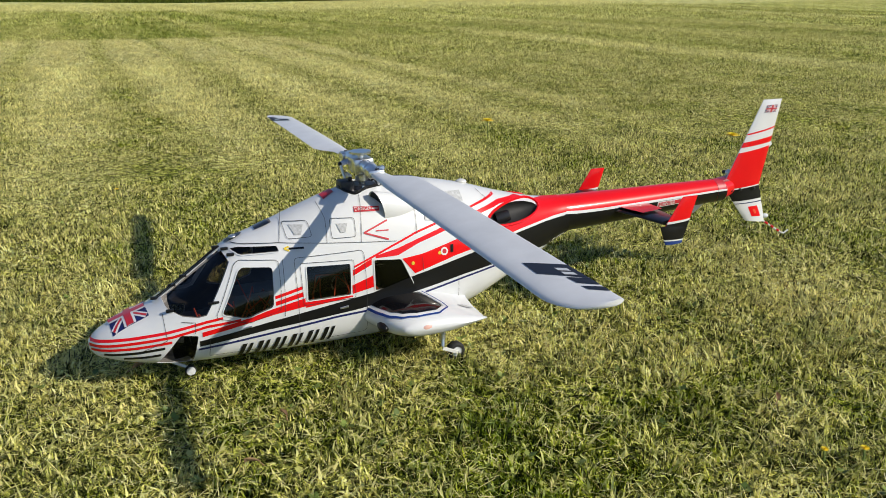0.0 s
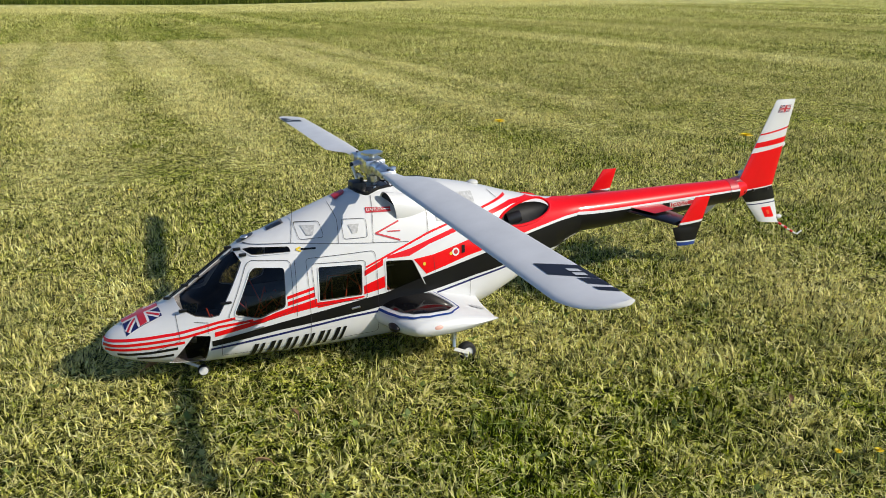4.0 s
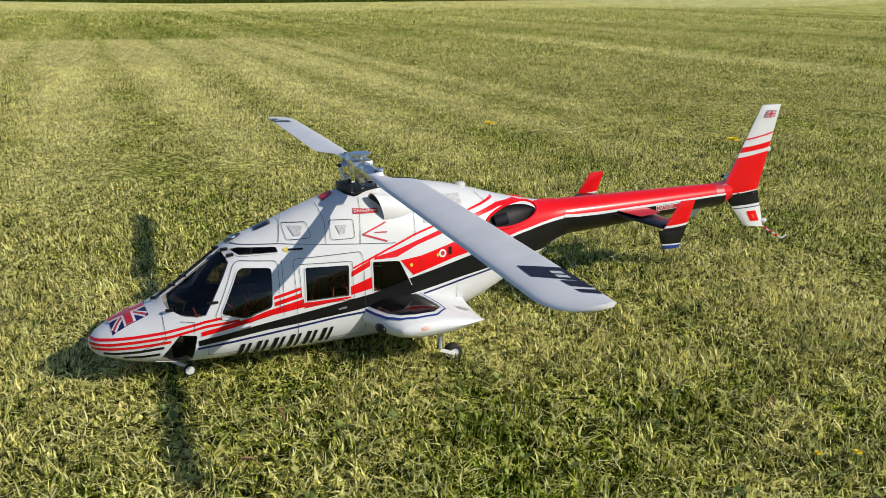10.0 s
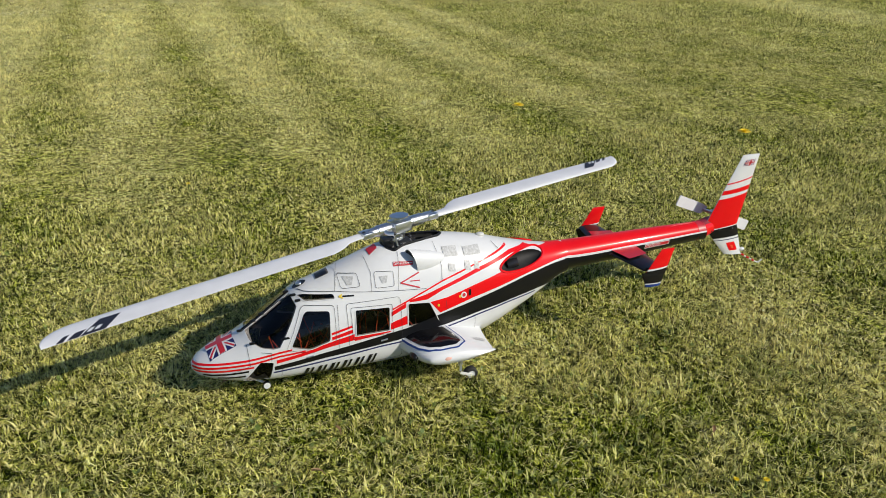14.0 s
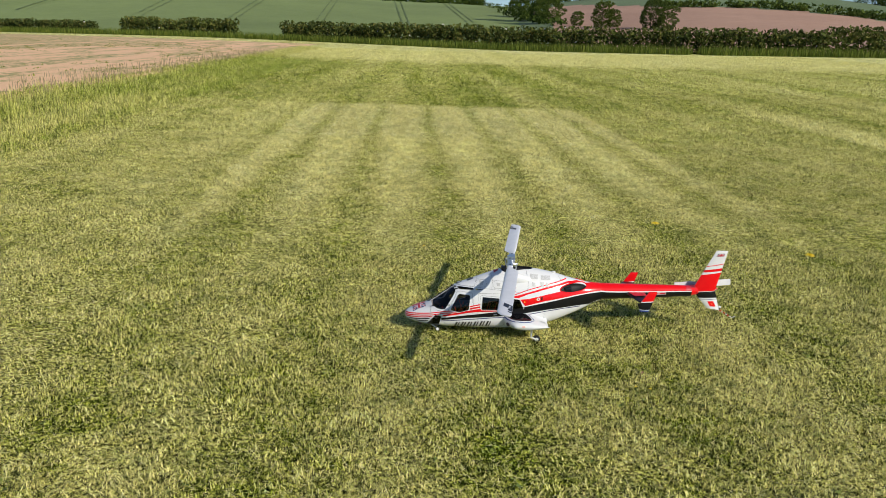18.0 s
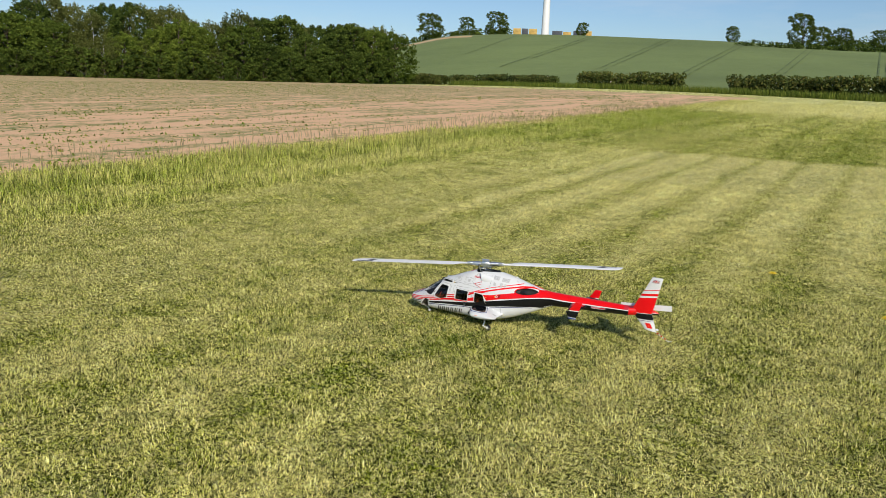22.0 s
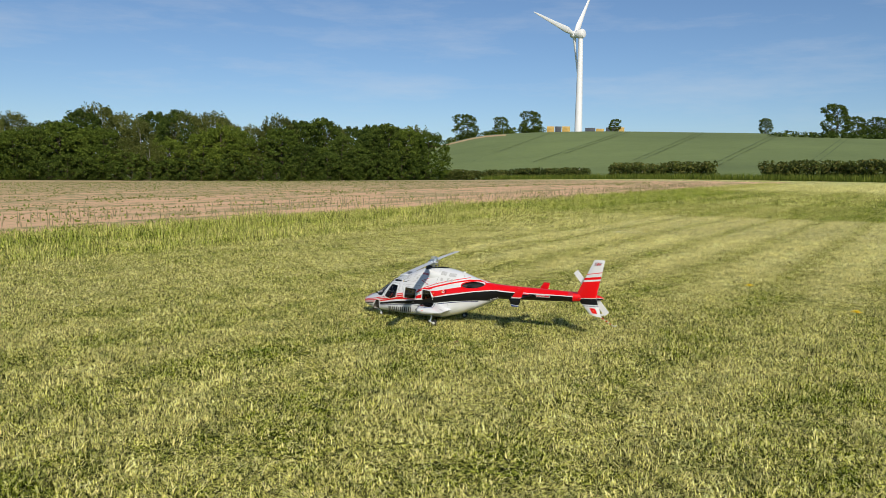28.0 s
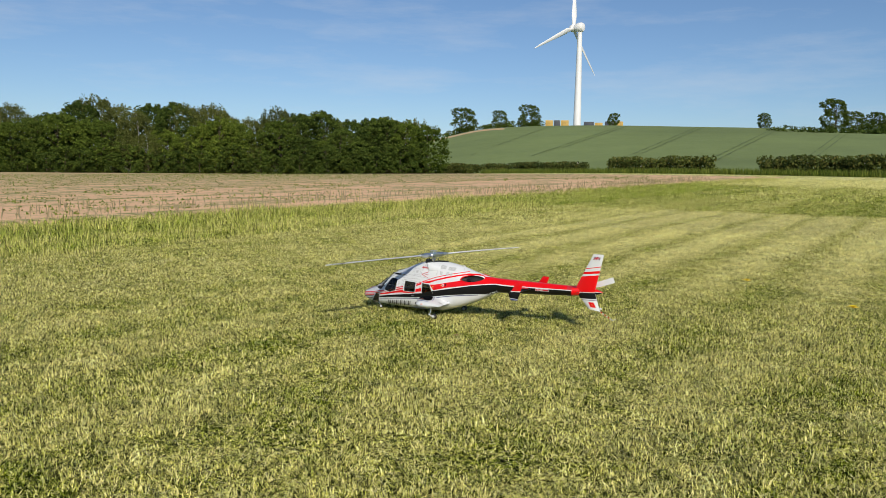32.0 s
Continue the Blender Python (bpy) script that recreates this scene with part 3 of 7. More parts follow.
def band(bm, mapper, low, high, n=None, nv=2):
    """A stripe between two lines of (x, z) points that run the same way."""
    n = n or 40

    def along(line, t):
        line = [Vector(p) for p in line]
        ln = [0.0]
        for p, q in zip(line, line[1:]):
            ln.append(ln[-1] + (q - p).length)
        s = t * ln[-1]
        for i in range(len(line) - 1):
            if s <= ln[i + 1] + 1e-9:
                return line[i].lerp(line[i + 1], (s - ln[i]) / max(ln[i + 1] - ln[i], 1e-9))
        return line[-1]

    grid = []
    for j in range(nv + 1):
        grid.append([bm.verts.new(mapper(*along(low, i / n).lerp(along(high, i / n), j / nv))) for i in range(n + 1)])
    for j in range(nv):
        for i in range(n):
            bm.faces.new((grid[j][i], grid[j][i + 1], grid[j + 1][i + 1], grid[j + 1][i]))
    return bm


def stroke(bm, mapper, pts, width=0.0013, closed=False):
    """A thin line drawn along points on the skin."""
    pts = [Vector(p) for p in pts]
    if closed:
        pts = pts + [pts[0]]
    for p, q in zip(pts, pts[1:]):
        d = (q - p)
        if d.length < 1e-6:
            continue
        s = Vector((-d.y, d.x)).normalized() * width / 2
        patch(bm, mapper, (p - s, q - s, q + s, p + s), max(1, int(d.length / 0.012)), 1)
    return bm


def rounded(pts, r, n=4):
    """An outline of (a, b) points with its corners rounded."""
    out = []
    pts = [Vector(p) for p in pts]
    for i, p in enumerate(pts):
        a, b = pts[i - 1], pts[(i + 1) % len(pts)]
        k = min(r, (a - p).length * 0.45, (b - p).length * 0.45)
        s, e = p + (a - p).normalized() * k, p + (b - p).normalized() * k
        for j in range(n + 1):
            t = j / n
            out.append(tuple(s * (1 - t) ** 2 + p * 2 * t * (1 - t) + e * t * t))
    return out


def clean_mesh(ob, cutters):
    """Cuts the cutters out of ob for good."""
    for c in cutters:
        md = ob.modifiers.new("cut", "BOOLEAN")
        md.operation, md.solver, md.material_mode, md.object = "DIFFERENCE", "EXACT", "TRANSFER", c
    me = bpy.data.meshes.new_from_object(ob.evaluated_get(bpy.context.evaluated_depsgraph_get()))
    ob.modifiers.clear()
    old, ob.data = ob.data, me
    bpy.data.meshes.remove(old)
    for c in cutters:
        data = c.data
        bpy.data.objects.remove(c)
        bpy.data.meshes.remove(data)
    me.polygons.foreach_set("use_smooth", [True] * len(me.polygons))
    me.set_sharp_from_angle(angle=radians(35))


def loft(bm, x0, x1, nx, nth, scale=1.0, dz=0.0):
    rings = []
    for i in range(nx + 1):
        t = i / nx
        x = x0 + (x1 - x0) * (t if x0 > -0.7 else t**1.35)
        cz, hw, tp, bt = B_CZ(x), B_HW(x) * scale, B_TOP(x), B_BOT(x)
        ring = []
        for k in range(nth):
            a = 2 * math.pi * k / nth
            c, s = math.cos(a), math.sin(a)
            h, n = (tp - cz, N_UP) if s > 0 else (cz - bt, N_LOW)
            ring.append(bm.verts.new((x, math.copysign(abs(c) ** (2 / n), c) * hw, cz + dz + math.copysign(abs(s) ** (2 / n), s) * h * scale)))
        rings.append(ring)
    for r0, r1 in zip(rings, rings[1:]):
        for k in range(nth):
            bm.faces.new((r0[k], r0[(k + 1) % nth], r1[(k + 1) % nth], r1[k]))
    bm.faces.new(rings[0])
    bm.faces.new(rings[-1][::-1])
    bmesh.ops.recalc_face_normals(bm, faces=bm.faces[:])
    return bm


PILOT_WIN = rounded([(-0.489, 0.140), (-0.450, 0.214), (-0.441, 0.220), (-0.386, 0.217), (-0.392, 0.143), (-0.443, 0.127)], 0.008)
CABIN_WIN = rounded([(-0.324, 0.212), (-0.236, 0.208), (-0.239, 0.145), (-0.327, 0.145)], 0.005)
REAR_WIN = rounded([(-0.188, 0.209), (-0.130, 0.204), (-0.103, 0.145), (-0.189, 0.146)], 0.005)
BROW_WIN = rounded([(-0.457, 0.246), (-0.440, 0.2505), (-0.371, 0.2515), (-0.368, 0.241), (-0.440, 0.2375)], 0.004)
CHIN_WIN = rounded([(-0.612, 0.048), (-0.564, 0.1075), (-0.533, 0.104), (-0.547, 0.040)], 0.004)


def crest_z(x, y):
    return B_CZ(x) + (B_TOP(x) - B_CZ(x)) * (1 - (y / B_HW(x)) ** N_UP) ** (1 / N_UP)


SCREEN = [(x, crest_z(x, 0.009)) for x in (-0.588, -0.565, -0.54, -0.515, -0.49, -0.474)] + [(-0.461, 0.228), (-0.475, 0.205), (-0.515, 0.141), (-0.530, 0.138), (-0.557, 0.141), (-0.580, 0.151)]
SCREEN_CUT = [(-0.588, 0.163), (-0.578, 0.185), (-0.49, 0.25), (-0.471, 0.245)] + SCREEN[6:]


def skin_pane(outline, lift, sgn, step=0.009):
    """A pane that follows the fuselage's curve inside an outline of (x, z) points."""
    bm = bmesh.new()
    bm.faces.new([bm.verts.new((a, 0, b)) for a, b in outline])
    for axis, k in (((1, 0, 0), 0), ((0, 0, 1), 2)):
        lo, hi = min(v.co[k] for v in bm.verts), max(v.co[k] for v in bm.verts)
        c = lo + step
        while c < hi:
            co = [0, 0, 0]
            co[k] = c
            bmesh.ops.bisect_plane(bm, geom=bm.verts[:] + bm.edges[:] + bm.faces[:], plane_co=co, plane_no=axis)
            c += step
    for v in bm.verts:
        v.co = on_side(v.co.x, v.co.z, lift, sgn)
    bmesh.ops.recalc_face_normals(bm, faces=bm.faces[:])
    return bm


def prism(name, outline, y0, y1, material):
    bm = slab(bmesh.new(), outline, "y", y0, y1)
    me = bpy.data.meshes.new(name)
    bm.to_mesh(me)
    bm.free()
    me.materials.append(material)
    return new(name, me)


WELL = [(-0.223, 0.0), (-0.216, 0.025), (-0.200, 0.040), (-0.174, 0.031), (-0.130, 0.026), (-0.072, 0.014), (-0.058, 0.0), (-0.072, -0.014), (-0.130, -0.026), (-0.174, -0.031), (-0.200, -0.040), (-0.216, -0.025)]


def well_cutter():
    """The open well round the mast."""
    bm = slab(bmesh.new(), rounded(WELL, 0.006, 2), "z", 0.292, 0.40)
    me = bpy.data.meshes.new("well")
    bm.to_mesh(me)
    bm.free()
    me.materials.append(DUCT)
    return new("well", me)


def in_bowl(x, z, k=1.0):
    return ((x - 0.156) / 0.074) ** 2 + ((z - 0.2585 - 0.081 * (x - 0.156)) / 0.0215) ** 2 < k


def bowl_cutter(sgn):
    """The hollow of the exhaust."""
    bm = bmesh.new()
    c = on_side(0.156, 0.2585, 0, sgn)
    bmesh.ops.create_uvsphere(bm, u_segments=40, v_segments=24, radius=1, matrix=Matrix.Translation(c) @ Matrix.Rotation(radians(13 * -sgn), 4, "Z") @ Matrix.Rotation(radians(-4.6), 4, "Y") @ Matrix.Diagonal((0.0745, 0.030, 0.0225, 1)))
    me = bpy.data.meshes.new("bowl")
    bm.to_mesh(me)
    bm.free()
    me.materials.append(DUCT)
    return new("bowl", me)


def make_helicopter():
    heli = empty("model_helicopter")
    tagged(heli, "white, red and black painted scale model helicopter standing on grass", "model helicopter")
    body = part("fuselage", loft(bmesh.new(), -0.722, 0.31, 120, 84), WHITE, heli, "glossy white fuselage with red and black stripes")
    cab = bmesh.new()
    loft(cab, -0.575, -0.10, 24, 40, 0.94)
    me = bpy.data.meshes.new("cavity")
    cab.to_mesh(me)
    cab.free()
    me.materials.append(LINER)
    cutters = [new("cavity", me), well_cutter()] + [bowl_cutter(s) for s in (-1, 1)]
    for y0, y1 in ((-0.3, -0.008), (0.008, 0.3)):
        for w in (PILOT_WIN, CABIN_WIN, REAR_WIN, BROW_WIN, CHIN_WIN, SCREEN_CUT):
            cutters.append(prism("cutter", w, y0, y1, WHITE))
    clean_mesh(body, cutters)
    for sgn in (-1, 1):
        for nm, w in (("door_window", PILOT_WIN), ("cabin_window", CABIN_WIN), ("rear_window", REAR_WIN), ("brow_window", BROW_WIN), ("chin_window", CHIN_WIN), ("windscreen", SCREEN)):
            part(nm, skin_pane(w, -0.0012, sgn), TINT, body, "dark tinted window").visible_shadow = False
    return heli, body


helicopter, fuselage = make_helicopter()


def line_stripe(bm, mapper, pts, w0, w1=None):
    """A stripe of its own width along a centre line of (x, z) points."""
    w1 = w1 or w0
    n = len(pts)
    lo = [(x, z - (w0 + (w1 - w0) * i / (n - 1)) / 2) for i, (x, z) in enumerate(pts)]
    hi = [(x, z + (w0 + (w1 - w0) * i / (n - 1)) / 2) for i, (x, z) in enumerate(pts)]
    return band(bm, mapper, lo, hi, 30, 1)


def livery():
    for sgn in (-1, 1):
        skin = lambda x, z: on_side(x, z, 0.0007, sgn)
        over = lambda x, z: on_side(x, z, 0.0013, sgn)
        bm = bmesh.new()
        line_stripe(bm, skin, [(-0.388, 0.161), (-0.335, 0.173)], 0.006)
        line_stripe(bm, skin, [(-0.229, 0.2000), (-0.16, 0.2265), (-0.09, 0.2522), (0.0, 0.2752), (0.056, 0.2870), (0.118, 0.2988)], 0.0042, 0.0042)
        part("thin_upper_stripe", bm, RED, fuselage)
        bm = bmesh.new()
        band(bm, skin, [(-0.388, 0.145), (-0.334, 0.156)], [(-0.388, 0.153), (-0.334, 0.165)], 8)
        band(bm, skin, [(-0.233, 0.183), (-0.193, 0.200)], [(-0.232, 0.194), (-0.192, 0.212)], 8)
        band(bm, skin, [(-0.183, 0.2115), (-0.136, 0.2115), (-0.09, 0.230), (0.007, 0.256), (0.06, 0.268), (0.125, 0.280), (0.200, 0.2805)], [(-0.183, 0.2165), (-0.136, 0.2255), (-0.09, 0.239), (0.008, 0.266), (0.06, 0.2765), (0.12, 0.288), (0.180, 0.2872)], 140, 8)
        bmesh.ops.delete(bm, geom=[f for f in bm.faces if in_bowl(f.calc_center_median().x, f.calc_center_median().z)], context="FACES")
        part("broad_upper_stripe", bm, RED, fuselage)
        bm = bmesh.new()
        band(bm, skin, [(-0.526, 0.1015), (-0.46, 0.114), (-0.393, 0.128), (-0.331, 0.1355)], [(-0.526, 0.1105), (-0.46, 0.1230), (-0.393, 0.1400), (-0.331, 0.152)], 16)
        band(bm, skin, [(-0.331, 0.1325), (-0.2355, 0.1405)], [(-0.331, 0.1437), (-0.2355, 0.1437)], 10)
        band(bm, skin, [(-0.2355, 0.1465), (-0.1915, 0.1545)], [(-0.2355, 0.164), (-0.1915, 0.178)], 6)
        band(bm, skin, [(-0.1010, 0.1700), (-0.006, 0.194), (0.08, 0.2085), (0.168, 0.224), (0.269, 0.2365), (0.313, 0.2395)], [(-0.1275, 0.2035), (-0.082, 0.2080), (-0.006, 0.2255), (0.092, 0.2460), (0.15, 0.2585), (0.21, 0.2745), (0.25, 0.2725), (0.313, 0.2685)], 170, 24)
        bmesh.ops.delete(bm, geom=[f for f in bm.faces if in_bowl(f.calc_center_median().x, f.calc_center_median().z)], context="FACES")
        part("red_side_band", bm, RED, fuselage, "bright red band along the flank")
        bm = bmesh.new()
        band(bm, skin, [(-0.532, 0.0825), (-0.406, 0.099), (-0.224, 0.1125), (-0.082, 0.134), (0.016, 0.150), (0.124, 0.162), (0.199, 0.168), (0.26, 0.170), (0.313, 0.185)], [(-0.532, 0.0935), (-0.405, 0.1140), (-0.192, 0.1430), (-0.109, 0.1640), (0.015, 0.189), (0.09, 0.2035), (0.161, 0.2170), (0.24, 0.2275), (0.313, 0.2335)], 60, 5)
        part("black_side_band", bm, BLACK, fuselage, "black band along the flank")
        bm = bmesh.new()
        line_stripe(bm, skin, [(-0.535, 0.0765), (-0.383, 0.0925), (-0.27, 0.1035), (-0.198, 0.1065)], 0.0042)
        line_stripe(bm, skin, [(-0.078, 0.1260), (0.017, 0.1430), (0.10, 0.1545), (0.197, 0.162)], 0.0042)
        part("navy_pinstripe", bm, NAVY, fuselage)
        for pts, m in (([(-0.7185, 0.0955), (-0.69, 0.0995), (-0.65, 0.1045), (-0.59, 0.1135), (-0.517, 0.1295), (-0.487, 0.1340)], RED), ([(-0.7205, 0.0880), (-0.69, 0.0905), (-0.65, 0.0960), (-0.58, 0.1055), (-0.517, 0.1205), (-0.455, 0.1262)], RED), ([(-0.7185, 0.0805), (-0.69, 0.0825), (-0.645, 0.0870), (-0.580, 0.0960)], RED), ([(-0.698, 0.0735), (-0.68, 0.0740), (-0.64, 0.0780), (-0.593, 0.0850)], BLACK), ([(-0.665, 0.0660), (-0.63, 0.0680), (-0.601, 0.0720)], BLACK)):
            part("nose_stripe", line_stripe(bmesh.new(), skin, pts, 0.0048), m, fuselage)
        # panel joints and doors
        for pts, closed in (
            (rounded([(-0.352, 0.287), (-0.306, 0.290), (-0.303, 0.263), (-0.350, 0.261)], 0.006), True), (rounded([(-0.264, 0.292), (-0.216, 0.291), (-0.218, 0.257), (-0.266, 0.257)], 0.006), True),
            ([(-0.450, 0.2535), (-0.366, 0.2560), (-0.25, 0.2485), (-0.135, 0.2400)], False), ([(-0.345, 0.300), (-0.357, 0.280), (-0.366, 0.256)], False), ([(-0.278, 0.318), (-0.272, 0.292), (-0.277, 0.250)], False),
            ([(-0.194, 0.328), (-0.203, 0.285), (-0.209, 0.245)], False), ([(-0.095, 0.338), (-0.087, 0.290), (-0.091, 0.249)], False), ([(-0.084, 0.202), (-0.082, 0.172)], False), ([(0.075, 0.312), (0.092, 0.292)], False),
            (rounded([(-0.345, 0.2285), (-0.212, 0.2310), (-0.207, 0.224), (-0.206, 0.060), (-0.345, 0.058)], 0.008), True),
            ([(-0.370, 0.058), (-0.516, 0.061), (-0.513, 0.098)], False), (rounded([(-0.500, 0.135), (-0.455, 0.224), (-0.445, 0.231), (-0.374, 0.228), (-0.378, 0.136), (-0.440, 0.118)], 0.008), True),
            ([(-0.372, 0.122), (-0.366, 0.228)], False), ([(-0.590, 0.143), (-0.588, 0.100), (-0.640, 0.078)], False), ([(-0.560, 0.132), (-0.536, 0.130), (-0.538, 0.110)], False),
            (rounded([(-0.335, 0.2185), (-0.229, 0.2145), (-0.231, 0.165), (-0.229, 0.138), (-0.335, 0.138)], 0.006), True), ([(0.0, 0.145), (0.004, 0.060)], False),
        ):
            part("panel_joint", stroke(bmesh.new(), lambda x, z: on_side(x, z, 0.0017, sgn), pts, 0.0008, closed), LINE, fuselage)
        for w in (PILOT_WIN, CABIN_WIN, REAR_WIN[-4:] + REAR_WIN[:11], BROW_WIN):
            part("window_surround", stroke(bmesh.new(), lambda x, z: on_side(x, z, 0.0019, sgn), w, 0.0016, len(w) != 15), WHITE, fuselage, "raised white window surround")
        # meshes, decals and fittings on the cowling
        for x, z, w, h in ((-0.328, 0.2755, 0.027, 0.016), (-0.242, 0.2745, 0.022, 0.016)):
            part("cooling_mesh", patch(bmesh.new(), over, [(x - w / 2, z + h / 2), (x + w / 2, z + h / 2), (x + w * 0.2, z - h / 2), (x - w * 0.25, z - h / 2)], 5, 3), GREY, fuselage, "grey perforated mesh")
        for x0, x1, z0, z1 in ((-0.076, -0.036, 0.306, 0.327), (-0.018, 0.030, 0.300, 0.319), (-0.022, -0.006, 0.268, 0.291), (0.006, 0.019, 0.267, 0.288), (-0.068, -0.050, 0.272, 0.290)):
            part("cowling_mesh", patch(bmesh.new(), over, [(x0, z0), (x1, z0 - 0.003), (x1, z1 - 0.003), (x0, z1)], 5, 3), GREY, fuselage, "grey perforated mesh")
        part("chevron", stroke(bmesh.new(), over, [(-0.150, 0.281), (-0.201, 0.262), (-0.152, 0.245)], 0.0032), CRIMSON, fuselage)
        part("chevron_text", stroke(bmesh.new(), over, [(-0.176, 0.2635), (-0.150, 0.2625)], 0.0022), CRIMSON, fuselage)
        part("rescue_arrow", stroke(bmesh.new(), over, [(-0.350, 0.2455), (-0.322, 0.2455)], 0.0034), BLACK, fuselage)
        bm = bmesh.new()
        stroke(bm, over, [(-0.359, 0.2455), (-0.350, 0.2490)], 0.003)
        stroke(bm, over, [(-0.359, 0.2455), (-0.350, 0.2420)], 0.003)
        part("arrow_head", bm, YELLOW, fuselage)
        part("danger_plate", patch(bmesh.new(), over, [(-0.213, 0.300), (-0.162, 0.299), (-0.161, 0.3075), (-0.212, 0.3095)], 8, 2), CRIMSON, fuselage)
        if sgn < 0:
            bm = words("DANGER", 0.0085)
            for v in bm.verts:
                v.co = on_side(-0.2110 + v.co.x, 0.3022 + v.co.y, 0.0019, sgn)
            part("danger_word", bm, WHITE, fuselage)
            part("danger_text", stroke(bmesh.new(), lambda x, z: on_side(x, z, 0.0019, sgn), [(-0.176, 0.3040), (-0.164, 0.3035)], 0.0016), WHITE, fuselage)
        for x, z, r, m in ((-0.033, 0.2065, 0.0085, WHITE), (-0.033, 0.2065, 0.0048, CRIMSON), (-0.044, 0.2045, 0.0036, YELLOW), (-0.105, 0.1915, 0.0036, YELLOW)):
            bm = bmesh.new()
            bm.faces.new([bm.verts.new(on_side(x + r * math.cos(a), z + r * math.sin(a), 0.0018 if m is not CRIMSON else 0.0022, sgn)) for a in np.arange(0, 6.28, 0.4)])
            part("round_marking", bm, m, fuselage)
        part("filler_recess", patch(bmesh.new(), lambda x, z: on_side(x, z, 0.002, sgn), [(-0.019, 0.202), (-0.012, 0.202), (-0.011, 0.218), (-0.018, 0.218)], 2, 3), BLACK, fuselage)
        bm = bmesh.new()
        tube(bm, [on_side(-0.263, 0.121, 0.003, sgn), on_side(-0.246, 0.123, 0.003, sgn)], 0.0022, 6)
        part("door_handle", bm, STEEL, fuselage, "small chrome door handle")
        bm = bmesh.new()
        tube(bm, [on_side(-0.452, 0.109, 0.003, sgn), on_side(-0.436, 0.1115, 0.003, sgn)], 0.0018, 6)
        part("door_handle", bm, STEEL, fuselage)
        # slanted black bars low on the flank
        for i in range(6):
            x, z = -0.462 + i * 0.0322, 0.0445 + i * 0.0018
            for dx, w in ((0.0, 0.0085), (0.0145, 0.0060)):
                bm = patch(bmesh.new(), over, [(x + dx - 0.003, z), (x + dx + w - 0.003, z), (x + dx + w + 0.0075, z + 0.0315), (x + dx + 0.0075, z + 0.0315)], 3, 6)
                part("marking_bar", bm, BLACK, fuselage)


def words(text, size):
    """Letters of the built-in font as a bmesh in the xy plane."""
    cu = bpy.data.curves.new("letters", "FONT")
    cu.body, cu.size, cu.resolution_u = text, size, 2
    ob = new("letters", cu)
    me = bpy.data.meshes.new_from_object(ob.evaluated_get(bpy.context.evaluated_depsgraph_get()))
    bm = bmesh.new()
    bm.from_mesh(me)
    bpy.data.objects.remove(ob)
    bpy.data.curves.remove(cu)
    bpy.data.meshes.remove(me)
    return bm


livery()


def flag(mapper, parent, thick=0.0006):
    """The crosses of a union flag in unit coordinates: blue field, white and red crosses."""
    def at(k):
        return lambda u, v: mapper(u, v, thick * k)

    def lines(segs, width, k, m, name):
        bm = bmesh.new()
        for (a, b) in segs:
            a, b = Vector(a), Vector(b)
            s = Vector((-(b - a).y, (b - a).x)).normalized() * width / 2
            patch(bm, at(k), [a - s, b - s, b + s, a + s], 8, 2)
        part(name, bm, m, parent)
    part("flag_field", patch(bmesh.new(), at(1), [(0, 0), (1, 0), (1, 1), (0, 1)], 8, 8), NAVY, parent)
    lines([((0.05, 0.05), (0.95, 0.95)), ((0.05, 0.95), (0.95, 0.05))], 0.16, 2, WHITE, "white_saltire")
    lines([((0.05, 0.05), (0.95, 0.95)), ((0.05, 0.95), (0.95, 0.05))], 0.06, 3, CRIMSON, "red_saltire")
    lines([((0.5, 0), (0.5, 1)), ((0, 0.5), (1, 0.5))], 0.32, 4, WHITE, "white_cross")
    lines([((0.5, 0), (0.5, 1)), ((0, 0.5), (1, 0.5))], 0.19, 5, CRIMSON, "red_cross")


